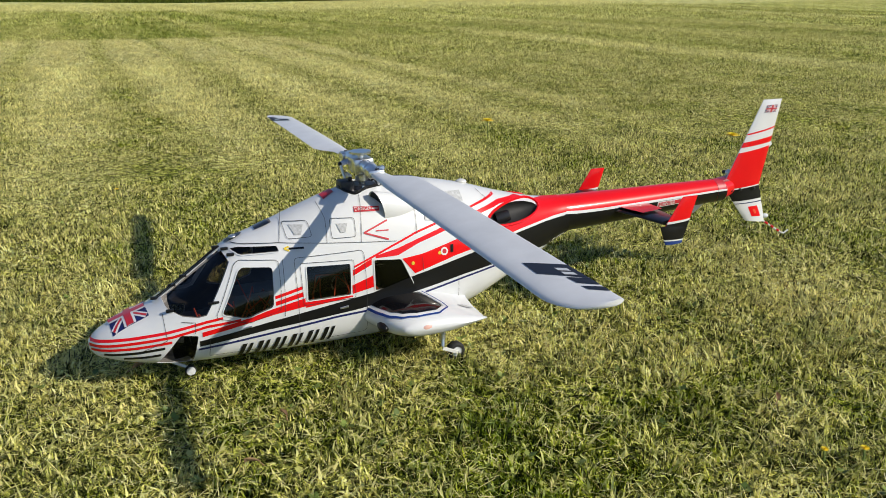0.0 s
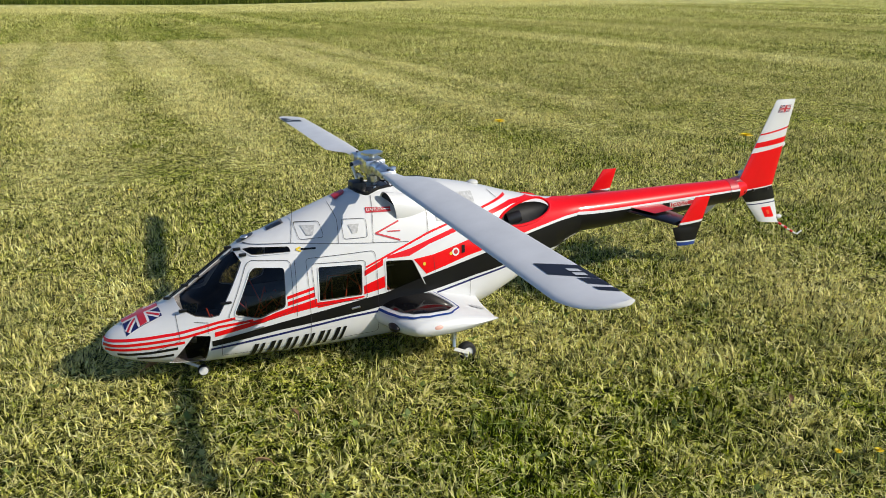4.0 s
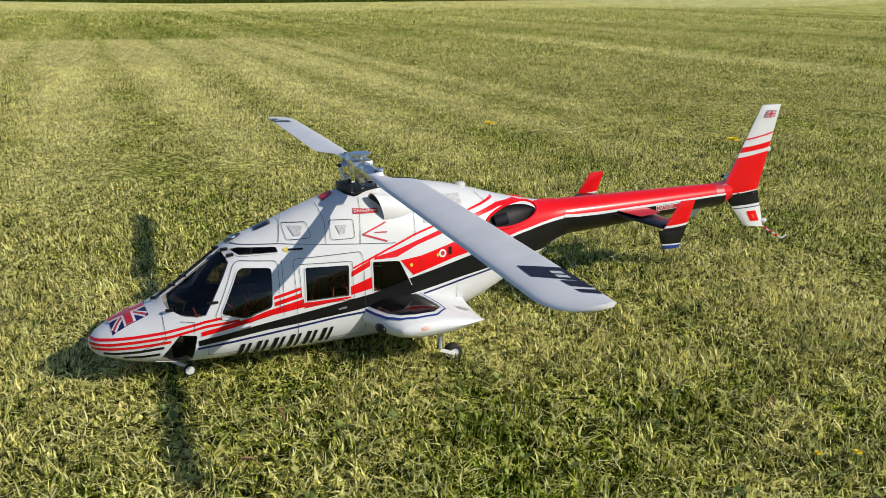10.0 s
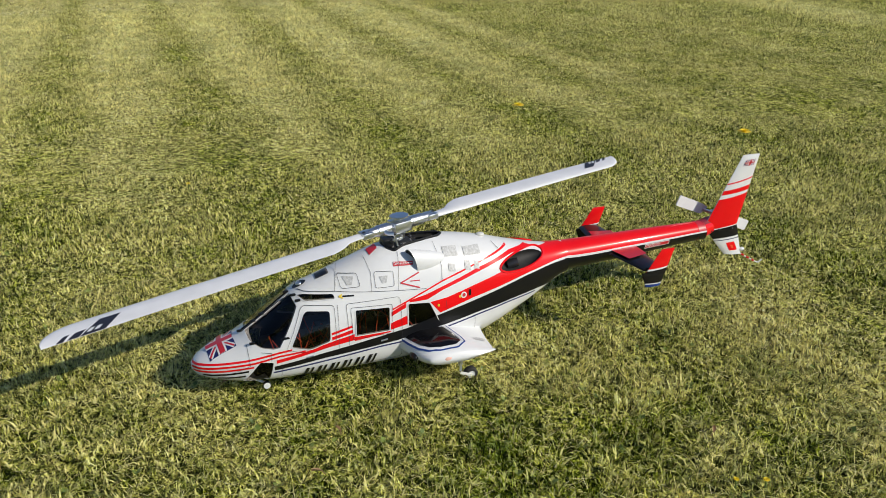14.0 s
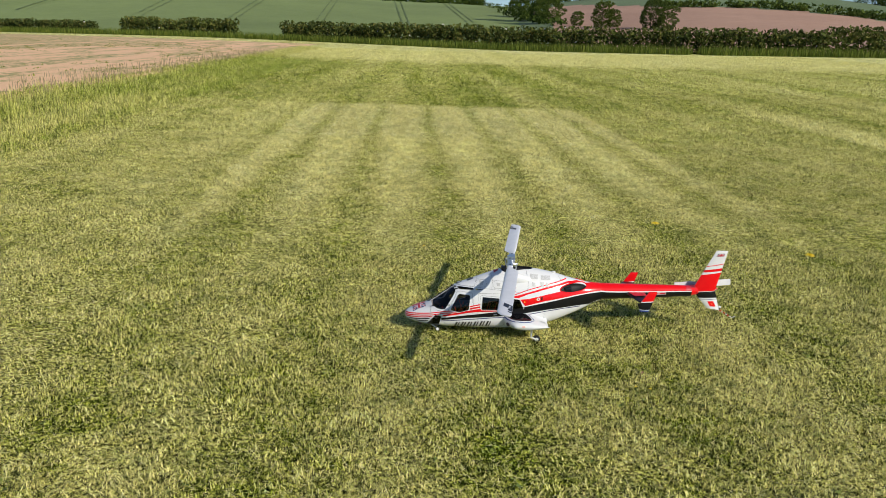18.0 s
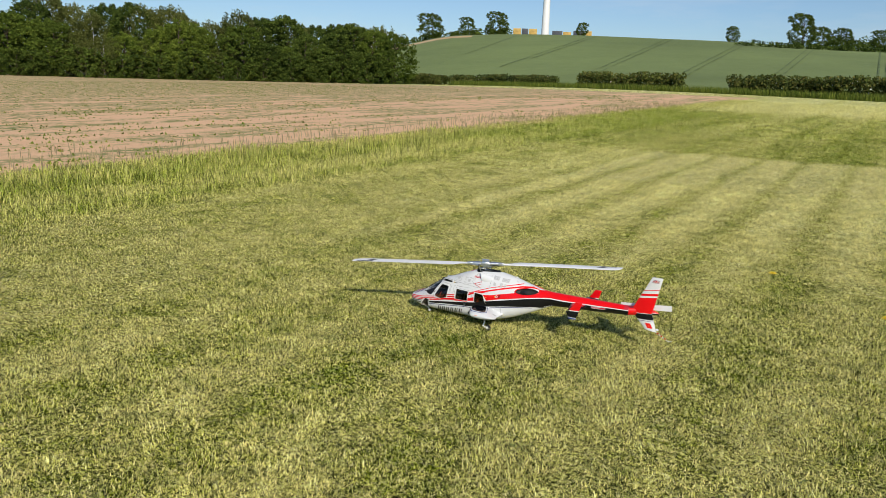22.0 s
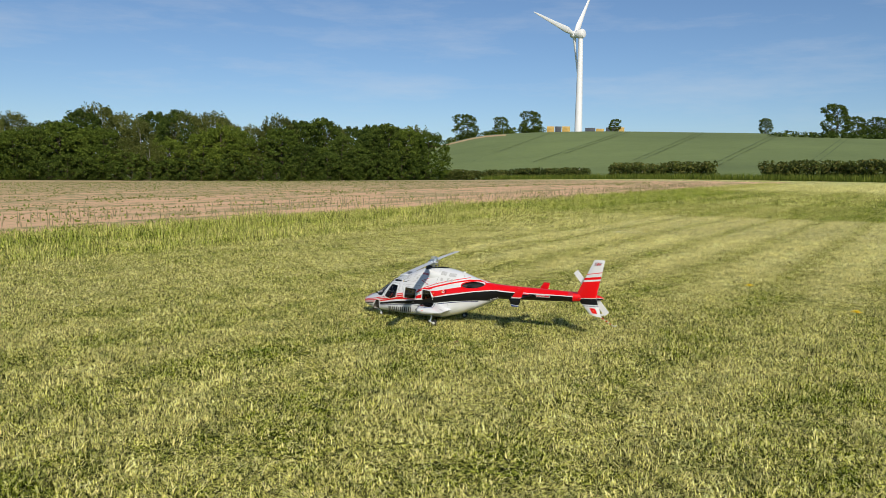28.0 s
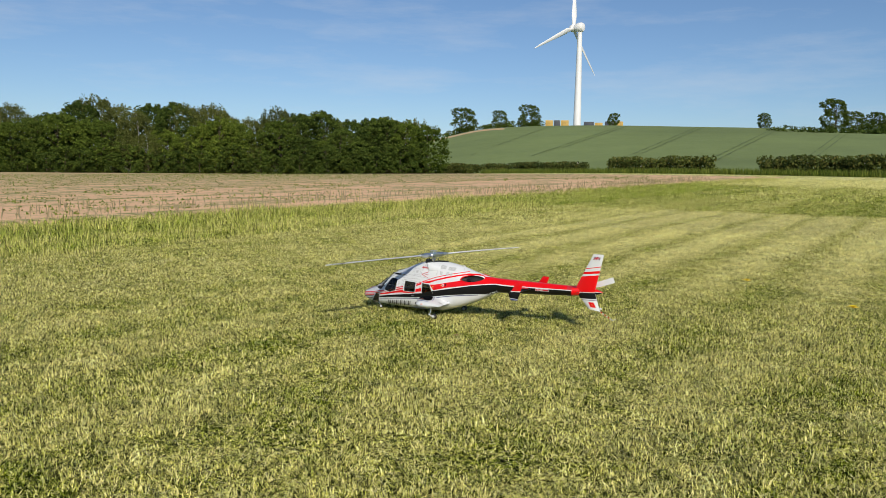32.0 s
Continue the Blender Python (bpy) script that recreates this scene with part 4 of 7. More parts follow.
def top_fittings():
    # flag on the nose
    flag(lambda u, v, k: on_top(-0.683 + 0.066 * u + 0.010 * abs(v - 0.5), -0.044 + 0.088 * v, 0.0005 + k), fuselage)
    # black edging round the rotor well
    edge = rounded(WELL, 0.006, 3)
    part("well_lip", tube(bmesh.new(), [on_top(x, y, 0.001) for x, y in edge + edge[:1]], 0.0036, 8, False), BLACK, fuselage, "black edging round the rotor well")
    part("mast_bearing", tube(bmesh.new(), [(-0.178, 0, 0.296), (-0.178, 0, 0.328), (-0.178, 0, 0.334)], [0.021, 0.021, 0.014], 20), STEEL, fuselage)
    for x, y in ((-0.209, -0.014), (-0.209, 0.014), (-0.132, -0.010), (-0.132, 0.010)):
        part("servo_post", box(bmesh.new(), x - 0.006, x + 0.006, y - 0.004, y + 0.004, 0.292, 0.340, 0.001), DARKMETAL, fuselage)
    for a in (35, 155, 215, 325):
        c, s = math.cos(radians(a)), math.sin(radians(a))
        part("servo_horn", tube(bmesh.new(), [(-0.178 + 0.044 * c, 0.026 * s, 0.300), (-0.178 + 0.032 * c, 0.024 * s, 0.334)], 0.003, 7), STEEL, fuselage)
    # roof hatch, warning square, round lamp, beacon
    part("roof_window", patch(bmesh.new(), lambda a, b: on_top(a, b, 0.0016), [(-0.400, -0.016), (-0.367, -0.018), (-0.366, 0.018), (-0.399, 0.016)], 4, 4), TINT, fuselage, "dark roof window")
    part("warning_square", patch(bmesh.new(), lambda a, b: on_top(a, b, 0.0016), [(-0.262, -0.027), (-0.238, -0.015), (-0.238, 0.013), (-0.264, 0.001)], 4, 4), CRIMSON, fuselage)
    bm = bmesh.new()
    bm.faces.new([bm.verts.new(on_top(-0.441 + 0.017 * math.cos(a), 0.0 + 0.013 * math.sin(a), 0.0018)) for a in np.arange(0, 6.28, 0.35)])
    part("roof_lamp_bezel", bm, BLACK, fuselage)
    bm = bmesh.new()
    bmesh.ops.create_uvsphere(bm, u_segments=14, v_segments=8, radius=0.0075, matrix=Matrix.Translation(on_top(-0.441, 0, 0.001)) @ Matrix.Diagonal((1.2, 1, 0.6, 1)))
    part("roof_lamp", bm, STEEL, fuselage)
    bm = bmesh.new()
    bmesh.ops.create_uvsphere(bm, u_segments=16, v_segments=10, radius=0.009, matrix=Matrix.Translation((0.055, 0.0, B_TOP(0.055) + 0.001)) @ Matrix.Diagonal((1.5, 1.2, 0.8, 1)))
    part("beacon", bm, plain("clear frosted beacon", (0.62, 0.62, 0.60), 0.25, coat=0.5), fuselage, "frosted clear beacon dome")
    # screen pillar, hinges and wiper
    bm = tube(bmesh.new(), [on_top(x, 0, 0.0015) for x in np.linspace(-0.592, -0.470, 9)], 0.0028, 6)
    part("screen_pillar", bm, BLACK, fuselage)
    for x, y in ((-0.596, -0.004), (-0.562, -0.006), (-0.540, -0.006), (-0.474, 0.000), (-0.462, -0.030), (-0.455, -0.052), (-0.575, -0.066)):
        p = on_top(x, y, 0.003)
        bm = box(bmesh.new(), p.x - 0.007, p.x + 0.007, p.y - 0.003, p.y + 0.003, p.z - 0.002, p.z + 0.0035, 0.001)
        part("hinge", bm, BLACK, fuselage)
    part("wiper", tube(bmesh.new(), [on_top(-0.594, -0.012, 0.004), on_top(-0.545, -0.012, 0.005), on_top(-0.495, -0.014, 0.004)], 0.0014, 5), BLACK, fuselage)
    for sgn in (-1, 1):
        p = on_side(-0.500, 0.163, 0.002, sgn)
        part("hinge", box(bmesh.new(), p.x - 0.010, p.x + 0.010, p.y - 0.003, p.y + 0.003, p.z - 0.002, p.z + 0.002, 0.001), BLACK, fuselage)
    # wires and servo deck behind the glazing
    rng = random.Random(3)
    part("cabin_deck", box(bmesh.new(), -0.545, -0.12, -0.07, 0.07, 0.075, 0.095, 0.004), DARKMETAL, fuselage)
    part("battery_block", box(bmesh.new(), -0.47, -0.33, -0.035, 0.035, 0.096, 0.150, 0.006), DARKMETAL, fuselage)
    for _ in range(16):
        x = rng.uniform(-0.56, -0.2)
        pts = [(x + 0.016 * i + rng.uniform(-0.01, 0.01), rng.uniform(-0.085, 0.02), 0.115 + 0.055 * math.sin(i * 1.1 + x * 30) * rng.uniform(0.3, 1.0)) for i in range(6)]
        part("wire", tube(bmesh.new(), pts, 0.0015, 6), WIRE, fuselage)


top_fittings()


def scoops():
    for sgn in (-1, 1):
        # intake fairing: a swelling whose open mouth faces forward
        bm = bmesh.new()
        rings = []
        for i in range(13):
            t = i / 12
            x = -0.163 + 0.15 * t
            r = 0.034 * (math.sin(math.pi * (0.5 + 0.5 * t)) ** 0.6 if t < 1 else 0)
            c = on_side(min(x + 0.02 * (1 - t), 0.0), 0.306 - 0.012 * t, -0.006 - 0.020 * t, sgn)
            ring = []
            for k in range(20):
                a = 2 * math.pi * k / 20
                dz, dy = r * 1.05 * math.sin(a), r * 0.62 * math.cos(a)
                ring.append(bm.verts.new((x + 0.35 * dy * (1 - t) - 0.25 * dz * (1 - t), c.y + sgn * dy, c.z + dz)))
            rings.append(ring)
        for r0, r1 in zip(rings, rings[1:]):
            for k in range(20):
                bm.faces.new((r0[k], r0[(k + 1) % 20], r1[(k + 1) % 20], r1[k]))
        bmesh.ops.remove_doubles(bm, verts=bm.verts[:], dist=1e-5)
        bmesh.ops.recalc_face_normals(bm, faces=bm.faces[:])
        part("intake_fairing", bm, WHITE, fuselage)
        bm = bmesh.new()
        c0 = on_side(-0.143, 0.306, -0.006, sgn)
        r = 0.0325
        ring = [(-0.161 + 0.35 * r * 0.62 * math.cos(a) - 0.25 * r * 1.05 * math.sin(a), c0.y + sgn * r * 0.60 * math.cos(a), c0.z + r * 1.02 * math.sin(a)) for a in np.linspace(0, 2 * math.pi, 21)[:-1]]
        vs = [bm.verts.new(p) for p in ring]
        cc = bm.verts.new((-0.150, c0.y, c0.z))
        for i in range(20):
            bm.faces.new((vs[i], vs[(i + 1) % 20], cc))
        # shallow dish; its near-black colour paints in the shade of the opening
        part("intake_mouth", bm, DUCT, fuselage, "dark intake mouth")
        # exhaust: an oval lip round a dark duct
        ell = []
        for a in np.linspace(0, 2 * math.pi, 29)[:-1]:
            ca, sa = math.cos(a), math.sin(a)
            ell.append((0.156 + 0.074 * ca, 0.2585 + 0.0215 * sa + 0.006 * ca))
        bm = tube(bmesh.new(), [on_side(x, min(z, B_TOP(x) - 0.002), 0.001, sgn) for x, z in ell + ell[:1]], 0.0032, 6, False)
        part("exhaust_lip", bm, RED, fuselage)
        a, b = on_side(0.118, 0.2565, -0.026, sgn), on_side(0.146, 0.2575, -0.010, sgn)
        part("exhaust_pipe", tube(bmesh.new(), [a, a.lerp(b, 0.7), b, b - (b - a) * 0.05, a], [0.0135, 0.0135, 0.0125, 0.0105, 0.0100], 18, False), DARKMETAL, fuselage, "dark metal exhaust pipe")


scoops()

# stub wings: y, front x, rear x, low z, high z
WING = [(0.080, -0.224, 0.022, 0.064, 0.132), (0.115, -0.211, 0.016, 0.062, 0.128), (0.150, -0.197, 0.012, 0.061, 0.124), (0.180, -0.183, 0.011, 0.064, 0.118), (0.200, -0.169, 0.010, 0.070, 0.110), (0.213, -0.150, 0.004, 0.078, 0.100), (0.2175, -0.120, -0.030, 0.086, 0.091)]
W_X0, W_X1, W_LO, W_HI = (curve_at([(r[0], r[k]) for r in WING]) for k in (1, 2, 3, 4))


def wing_half(u):
    return (min(1, (u / 0.28)) * (2 - min(1, u / 0.28))) ** 0.5 * (1 if u < 0.45 else max(0.02, 1 - ((u - 0.45) / 0.55) ** 1.6))


def wing_top(x, y, lift=0.0008):
    ay = abs(y)
    u = min(max((x - W_X0(ay)) / (W_X1(ay) - W_X0(ay)), 0.0), 1.0)
    mid, half = (W_LO(ay) + W_HI(ay)) / 2, (W_HI(ay) - W_LO(ay)) / 2
    return Vector((x, y, mid + half * wing_half(u) + lift))


def stub_wings():
    for sgn in (-1, 1):
        bm = bmesh.new()
        rings = []
        for j in range(19):
            ay = 0.080 + (0.2175 - 0.080) * (1 - (1 - j / 18) ** 1.6)
            x0, x1, lo, hi = W_X0(ay), W_X1(ay), W_LO(ay), W_HI(ay)
            ring = []
            for k in range(36):
                a = 2 * math.pi * k / 36
                u = 0.5 - 0.5 * math.cos(a)
                half = (hi - lo) / 2 * wing_half(u)
                ring.append(bm.verts.new((x0 + (x1 - x0) * u, sgn * ay, (lo + hi) / 2 + (half if k <= 18 else -half))))
            rings.append(ring)
        for r0, r1 in zip(rings, rings[1:]):
            for k in range(36):
                bm.faces.new((r0[k], r0[(k + 1) % 36], r1[(k + 1) % 36], r1[k]))
        bm.faces.new(rings[-1])
        bmesh.ops.recalc_face_normals(bm, faces=bm.faces[:])
        wing = part("stub_wing", bm, WHITE, helicopter, "white stub wing with glossy black top panel")
        def top(x, ay, k=1):
            return wing_top(x, sgn * ay, 0.0006 * k)
        front = [(-0.2085, 0.088), (-0.1985, 0.113), (-0.1880, 0.137), (-0.1740, 0.163), (-0.1560, 0.181), (-0.1300, 0.1895)]
        rear = [(-0.0990, 0.088), (-0.0955, 0.113), (-0.0860, 0.137), (-0.0760, 0.163), (-0.0710, 0.178), (-0.0880, 0.1895)]
        part("black_top_panel", band(bmesh.new(), lambda x, y: top(x, y, 2), front, rear, 24, 18), PIANO, wing, "glossy black top panel")
        edge = [(-0.2130, 0.088), (-0.2025, 0.113), (-0.1920, 0.138), (-0.1775, 0.166), (-0.1585, 0.1855), (-0.1310, 0.1945), (-0.0870, 0.1945), (-0.0655, 0.1800), (-0.0705, 0.163), (-0.0810, 0.137), (-0.0905, 0.113), (-0.0940, 0.088)]
        part("white_edging", stroke(bmesh.new(), lambda x, y: top(x, y, 3), edge, 0.0048), WHITE, wing)
        edge = [(-0.2170, 0.088), (-0.2065, 0.113), (-0.1962, 0.139), (-0.1812, 0.169), (-0.1610, 0.1900), (-0.1320, 0.1990), (-0.0850, 0.1990), (-0.0605, 0.1825), (-0.0658, 0.163), (-0.0762, 0.137), (-0.0858, 0.113), (-0.0893, 0.088)]
        part("blue_edging", stroke(bmesh.new(), lambda x, y: top(x, y, 4), edge, 0.0034), BLUE, wing, "blue pinstripe edging")
        bm = bmesh.new()
        bm.faces.new([bm.verts.new(top(-0.012 + 0.017 * math.cos(a), 0.165 + 0.007 * math.sin(a), 3)) for a in np.arange(0, 6.28, 0.4)])
        part("grille", bm, GREY, wing)
        bm = bmesh.new()
        bmesh.ops.create_uvsphere(bm, u_segments=14, v_segments=8, radius=0.008, matrix=Matrix.Translation((-0.118, sgn * 0.2145, 0.092)) @ Matrix.Diagonal((1.3, 0.4, 0.7, 1)))
        part("side_light", bm, plain("rose lens", (0.85, 0.50, 0.42), 0.15, coat=0.8), wing, "small pale rose side light")
        bm = bmesh.new()
        bmesh.ops.create_uvsphere(bm, u_segments=14, v_segments=8, radius=0.016, matrix=Matrix.Translation((-0.190, sgn * 0.158, 0.086)) @ Matrix.Diagonal((0.7, 1.2, 0.6, 1)))
        part("inlet", bm, BLACK, wing)
        # main wheel on its leg
        gear = part("main_leg", tube(bmesh.new(), [(-0.071, sgn * 0.180, 0.078), (-0.071, sgn * 0.181, 0.050), (-0.074, sgn * 0.188, 0.033)], [0.0045, 0.0045, 0.0038], 10), STEEL, helicopter, "white sprung undercarriage leg")
        bm = slab(bmesh.new(), rounded([(-0.080, 0.031), (-0.077, 0.036), (-0.070, 0.034), (-0.042, 0.021), (-0.043, 0.015), (-0.071, 0.027)], 0.002), "y", sgn * 0.1955, sgn * 0.1985)
        part("trailing_arm", bm, GATEWHITE, gear, "pale metal trailing arm")
        coil = [(-0.071 + 0.0062 * math.cos(a), sgn * 0.180 + 0.0062 * math.sin(a), 0.072 - 0.0012 * a) for a in np.arange(0, 24, 0.6)]
        part("coil_spring", tube(bmesh.new(), coil, 0.0011, 5), STEEL, gear)
        wheel(gear, -0.045, sgn * 0.185, 0.0190, 0.0190, 0.0095)
    leg = part("nose_leg", tube(bmesh.new(), [(-0.592, -0.032, 0.046), (-0.580, -0.040, 0.036), (-0.553, -0.046, 0.022)], [0.0030, 0.0036, 0.0032], 8), WHITE, helicopter, "white nose undercarriage leg")
    wheel(leg, -0.549, -0.053, 0.0175, 0.0108, 0.0045, 0.80)


def wheel(parent, x, y, z, r, half, disc=0.58):
    bm = bmesh.new()
    prof = [(0.55, -1.0), (0.80, -1.0), (0.95, -0.7), (1.0, 0.0), (0.95, 0.7), (0.80, 1.0), (0.55, 1.0)]
    rings = [[bm.verts.new((x + r * p * math.cos(a), y + half * q, z + r * p * math.sin(a))) for a in np.linspace(0, 2 * math.pi, 25)[:-1]] for p, q in prof]
    for r0, r1 in zip(rings, rings[1:]):
        for k in range(24):
            bm.faces.new((r0[k], r0[(k + 1) % 24], r1[(k + 1) % 24], r1[k]))
    bmesh.ops.recalc_face_normals(bm, faces=bm.faces[:])
    part("tyre", bm, RUBBER, parent, "black rubber tyre")
    bm = bmesh.new()
    bmesh.ops.create_cone(bm, cap_ends=True, segments=20, radius1=r * disc, radius2=r * disc, depth=half * (1.7 if disc < 0.7 else 2.15), matrix=Matrix.Translation((x, y, z)) @ Matrix.Rotation(math.pi / 2, 4, "X"))
    bmesh.ops.create_cone(bm, cap_ends=True, segments=12, radius1=r * 0.18, radius2=r * 0.18, depth=half * 2.3, matrix=Matrix.Translation((x, y, z)) @ Matrix.Rotation(math.pi / 2, 4, "X"))
    part("rim", bm, WHITE, parent, "white wheel rim")


stub_wings()


# ---- tail ----
BOOM = [(0.300, 0.2255, 0.0437), (0.42, 0.2275, 0.0400), (0.60, 0.2315, 0.0350), (0.792, 0.2365, 0.0280)]
BO_Z, BO_R = curve_at([(b[0], b[1]) for b in BOOM]), curve_at([(b[0], b[2]) for b in BOOM])


def on_boom(x, a, lift=0.0006):
    r = BO_R(x) + lift
    return Vector((x, -math.cos(radians(a)) * r, BO_Z(x) + math.sin(radians(a)) * r))


def plate(bm, corners, y, thick, nu=10, nv=6):
    """A thin aerofoil-edged plate standing in the xz plane: corners low front, low rear, high rear, high front."""
    a, b, c, d = [Vector(p) for p in corners]
    for sgn in (-1, 1):
        grid = []
        for j in range(nv + 1):
            row = []
            for i in range(nu + 1):
                u, v = i / nu, j / nv
                p = a.lerp(b, u).lerp(d.lerp(c, u), v)
                t = thick * max(0.12, (4 * u * (1 - u)) ** 0.6) * (1 - 0.25 * v) * (0.5 if j == nv else 1)
                row.append(bm.verts.new((p.x, y + sgn * t, p.y)))
            grid.append(row)
        for j in range(nv):
            for i in range(nu):
                f = (grid[j][i], grid[j][i + 1], grid[j + 1][i + 1], grid[j + 1][i])
                bm.faces.new(f if sgn < 0 else f[::-1])
        if sgn < 0:
            first = grid
    for j in range(nv):
        for i in (0, nu):
            bm.faces.new((first[j][i], first[j + 1][i], grid[j + 1][i], grid[j][i]))
    for i in range(nu):
        for j in (0, nv):
            bm.faces.new((first[j][i], first[j][i + 1], grid[j][i + 1], grid[j][i]))
    bmesh.ops.recalc_face_normals(bm, faces=bm.faces[:])
    return bm


def on_plate(corners, y, thick, sgn, lift=0.0006):
    a, b, c, d = [Vector(p) for p in corners]

    def f(u, v):
        p = a.lerp(b, u).lerp(d.lerp(c, u), v)
        t = thick * max(0.12, (4 * u * (1 - u)) ** 0.6) * (1 - 0.25 * v) + lift
        return Vector((p.x, y + sgn * t, p.y))
    return f


FIN_UP = [(0.800, 0.229), (0.930, 0.236), (0.979, 0.459), (0.916, 0.459)]
FIN_DOWN = [(0.897, 0.141), (0.966, 0.132), (0.932, 0.236), (0.820, 0.228)]


def tail():
    bm = tube(bmesh.new(), [(x, 0, BO_Z(x)) for x in np.linspace(0.300, 0.792, 24)], [BO_R(x) for x in np.linspace(0.300, 0.792, 24)], 40)
    boom = part("tail_boom", bm, RED, helicopter, "glossy red tail boom with black underside")
    for sgn in (0, 180):
        under = -92 if sgn == 0 else 272
        edge = 5 if sgn == 0 else 175
        s = 1 if sgn == 0 else -1
        top = [(0.300, edge + 6 * s), (0.34, edge + 2 * s), (0.40, edge), (0.47, edge), (0.792, edge)]
        part("boom_underside", band(bmesh.new(), lambda x, a: on_boom(x, a), [(0.300, under), (0.34, under), (0.40, under), (0.47, under), (0.792, under)], top, 30, 8), BLACK, boom)
        part("boom_white_line", band(bmesh.new(), lambda x, a: on_boom(x, a, 0.0009), top, [(x, a + 9 * s) for x, a in top], 30, 2), WHITE, boom)
    part("boom_collar", tube(bmesh.new(), [(0.768, 0, BO_Z(0.768)), (0.795, 0, 0.2365)], [0.0296, 0.0290], 32), CRIMSON, boom)
    for lo, hi, m in ((-92, 5, BLACK), (5, 14, WHITE), (166, 175, WHITE), (175, 272, BLACK)):
        part("collar_band", band(bmesh.new(), lambda x, a: on_boom(x, a, 0.0021), [(0.767, lo), (0.796, lo)], [(0.767, hi), (0.796, hi)], 4, 10), m, boom)
    part("danger_border", band(bmesh.new(), lambda x, a: on_boom(x, a, 0.0011), [(0.570, -18), (0.657, -18)], [(0.570, 4), (0.657, 4)], 8, 3), WHITE, boom)
    part("danger_plate", band(bmesh.new(), lambda x, a: on_boom(x, a, 0.0014), [(0.572, -15), (0.655, -15)], [(0.572, 1), (0.655, 1)], 8, 3), CRIMSON, boom)
    bm = words("DANGER", 0.0125)
    for v in bm.verts:
        v.co = on_boom(0.575 + v.co.x, -12.5 + v.co.y * 1500, 0.0019)
    part("danger_word", bm, WHITE, boom)
    # pointed fairing that carries the boom on past the fin
    cz, cr, cy = curve_at([(0.788, 0.2365), (0.90, 0.2375), (0.962, 0.2350)]), curve_at([(0.788, 0.0284), (0.84, 0.0262), (0.90, 0.0200), (0.945, 0.0100), (0.962, 0.0025)]), curve_at([(0.788, 0.0), (0.84, 0.020), (0.90, 0.034), (0.962, 0.040)])

    def on_cone(x, a, lift=0.0006):
        r = cr(x) + lift
        return Vector((x, cy(x) - math.cos(radians(a)) * r, cz(x) + math.sin(radians(a)) * r))
    xs = np.linspace(0.788, 0.962, 22)
    cone = part("tail_cone", tube(bmesh.new(), [(x, cy(x), cz(x)) for x in xs], [cr(x) for x in xs], 32), RED, helicopter, "pointed red and black fairing behind the fin")
    part("cone_underside", band(bmesh.new(), on_cone, [(0.788, -180), (0.961, -180)], [(0.788, 0), (0.961, 0)], 24, 18), BLACK, cone)
    # deep red band paints the shade ahead of the fin on to the cone
    part("cone_collar", band(bmesh.new(), lambda x, a: on_cone(x, a, 0.0012), [(0.789, 9), (0.850, 9)], [(0.789, 171), (0.850, 171)], 10, 14), SHADED_RED, cone, "collar ahead of the fin with shade painted in deep red")
    for a in (0, -189):
        part("cone_white_line", band(bmesh.new(), lambda x, b: on_cone(x, b, 0.0009), [(0.788, a), (0.961, a)], [(0.788, a + 9), (0.961, a + 9)], 20, 2), WHITE, cone)
    # fin
    fin = part("tail_fin", plate(bmesh.new(), FIN_UP, 0, 0.0085, 12, 14), WHITE, helicopter, "swept white tail fin with red bands")
    low = part("lower_fin", plate(bmesh.new(), FIN_DOWN, 0, 0.0080, 12, 8), WHITE, helicopter, "white and black lower fin")
    for sgn in (-1, 1):
        f = on_plate(FIN_UP, 0, 0.0085, sgn)
        for l0, l1, r0, r1 in ((0.615, 0.632, 0.675, 0.694), (0.478, 0.535, 0.512, 0.580), (0.015, 0.420, 0.015, 0.468)):
            part("fin_red_band", patch(bmesh.new(), f, [(0.0, l0), (1.0, r0), (1.0, r1), (0.0, l1)], 12, 8), RED, fin)
        flag(lambda u, v, k: on_plate(FIN_UP, 0, 0.0085, sgn, 0.0003 + k * 0.5)(0.24 + 0.54 * u, 0.858 + 0.082 * v), fin)
        g = on_plate(FIN_DOWN, 0, 0.0080, sgn)
        part("fin_black_band", patch(bmesh.new(), g, [(0, 0.66), (1, 0.66), (1, 1.0), (0, 1.0)], 10, 4), BLACK, low)
        part("fin_navy_line", patch(bmesh.new(), g, [(0, 0.56), (1, 0.57), (1, 0.595), (0, 0.585)], 10, 1), NAVY, low)
        part("fin_red_square", patch(bmesh.new(), g, [(0.36, 0.16), (0.78, 0.17), (0.74, 0.47), (0.38, 0.46)], 5, 4), RED, low, "red square emblem")
        part("emblem_mark", patch(bmesh.new(), on_plate(FIN_DOWN, 0, 0.0080, sgn, 0.0011), [(0.52, 0.25), (0.61, 0.25), (0.62, 0.37), (0.51, 0.37)], 2, 2), WIRE, low)
        for x in (0.828, 0.858, 0.905):
            bm = bmesh.new()
            bmesh.ops.create_uvsphere(bm, u_segments=10, v_segments=6, radius=0.004, matrix=Matrix.Translation((x, sgn * 0.0105, 0.231)))
            part("bolt", bm, DARKMETAL, fin)
    bm = bmesh.new()
    bmesh.ops.create_uvsphere(bm, u_segments=12, v_segments=8, radius=0.008, matrix=Matrix.Translation((0.967, 0, 0.147)) @ Matrix.Diagonal((1.4, 0.9, 0.8, 1)))
    part("tail_light", bm, WHITE, low)
    pts = [(0.962, 0, 0.134), (0.985, 0, 0.120), (1.010, 0, 0.106), (1.035, 0, 0.092), (1.045, 0, 0.089), (1.060, 0, 0.097)]
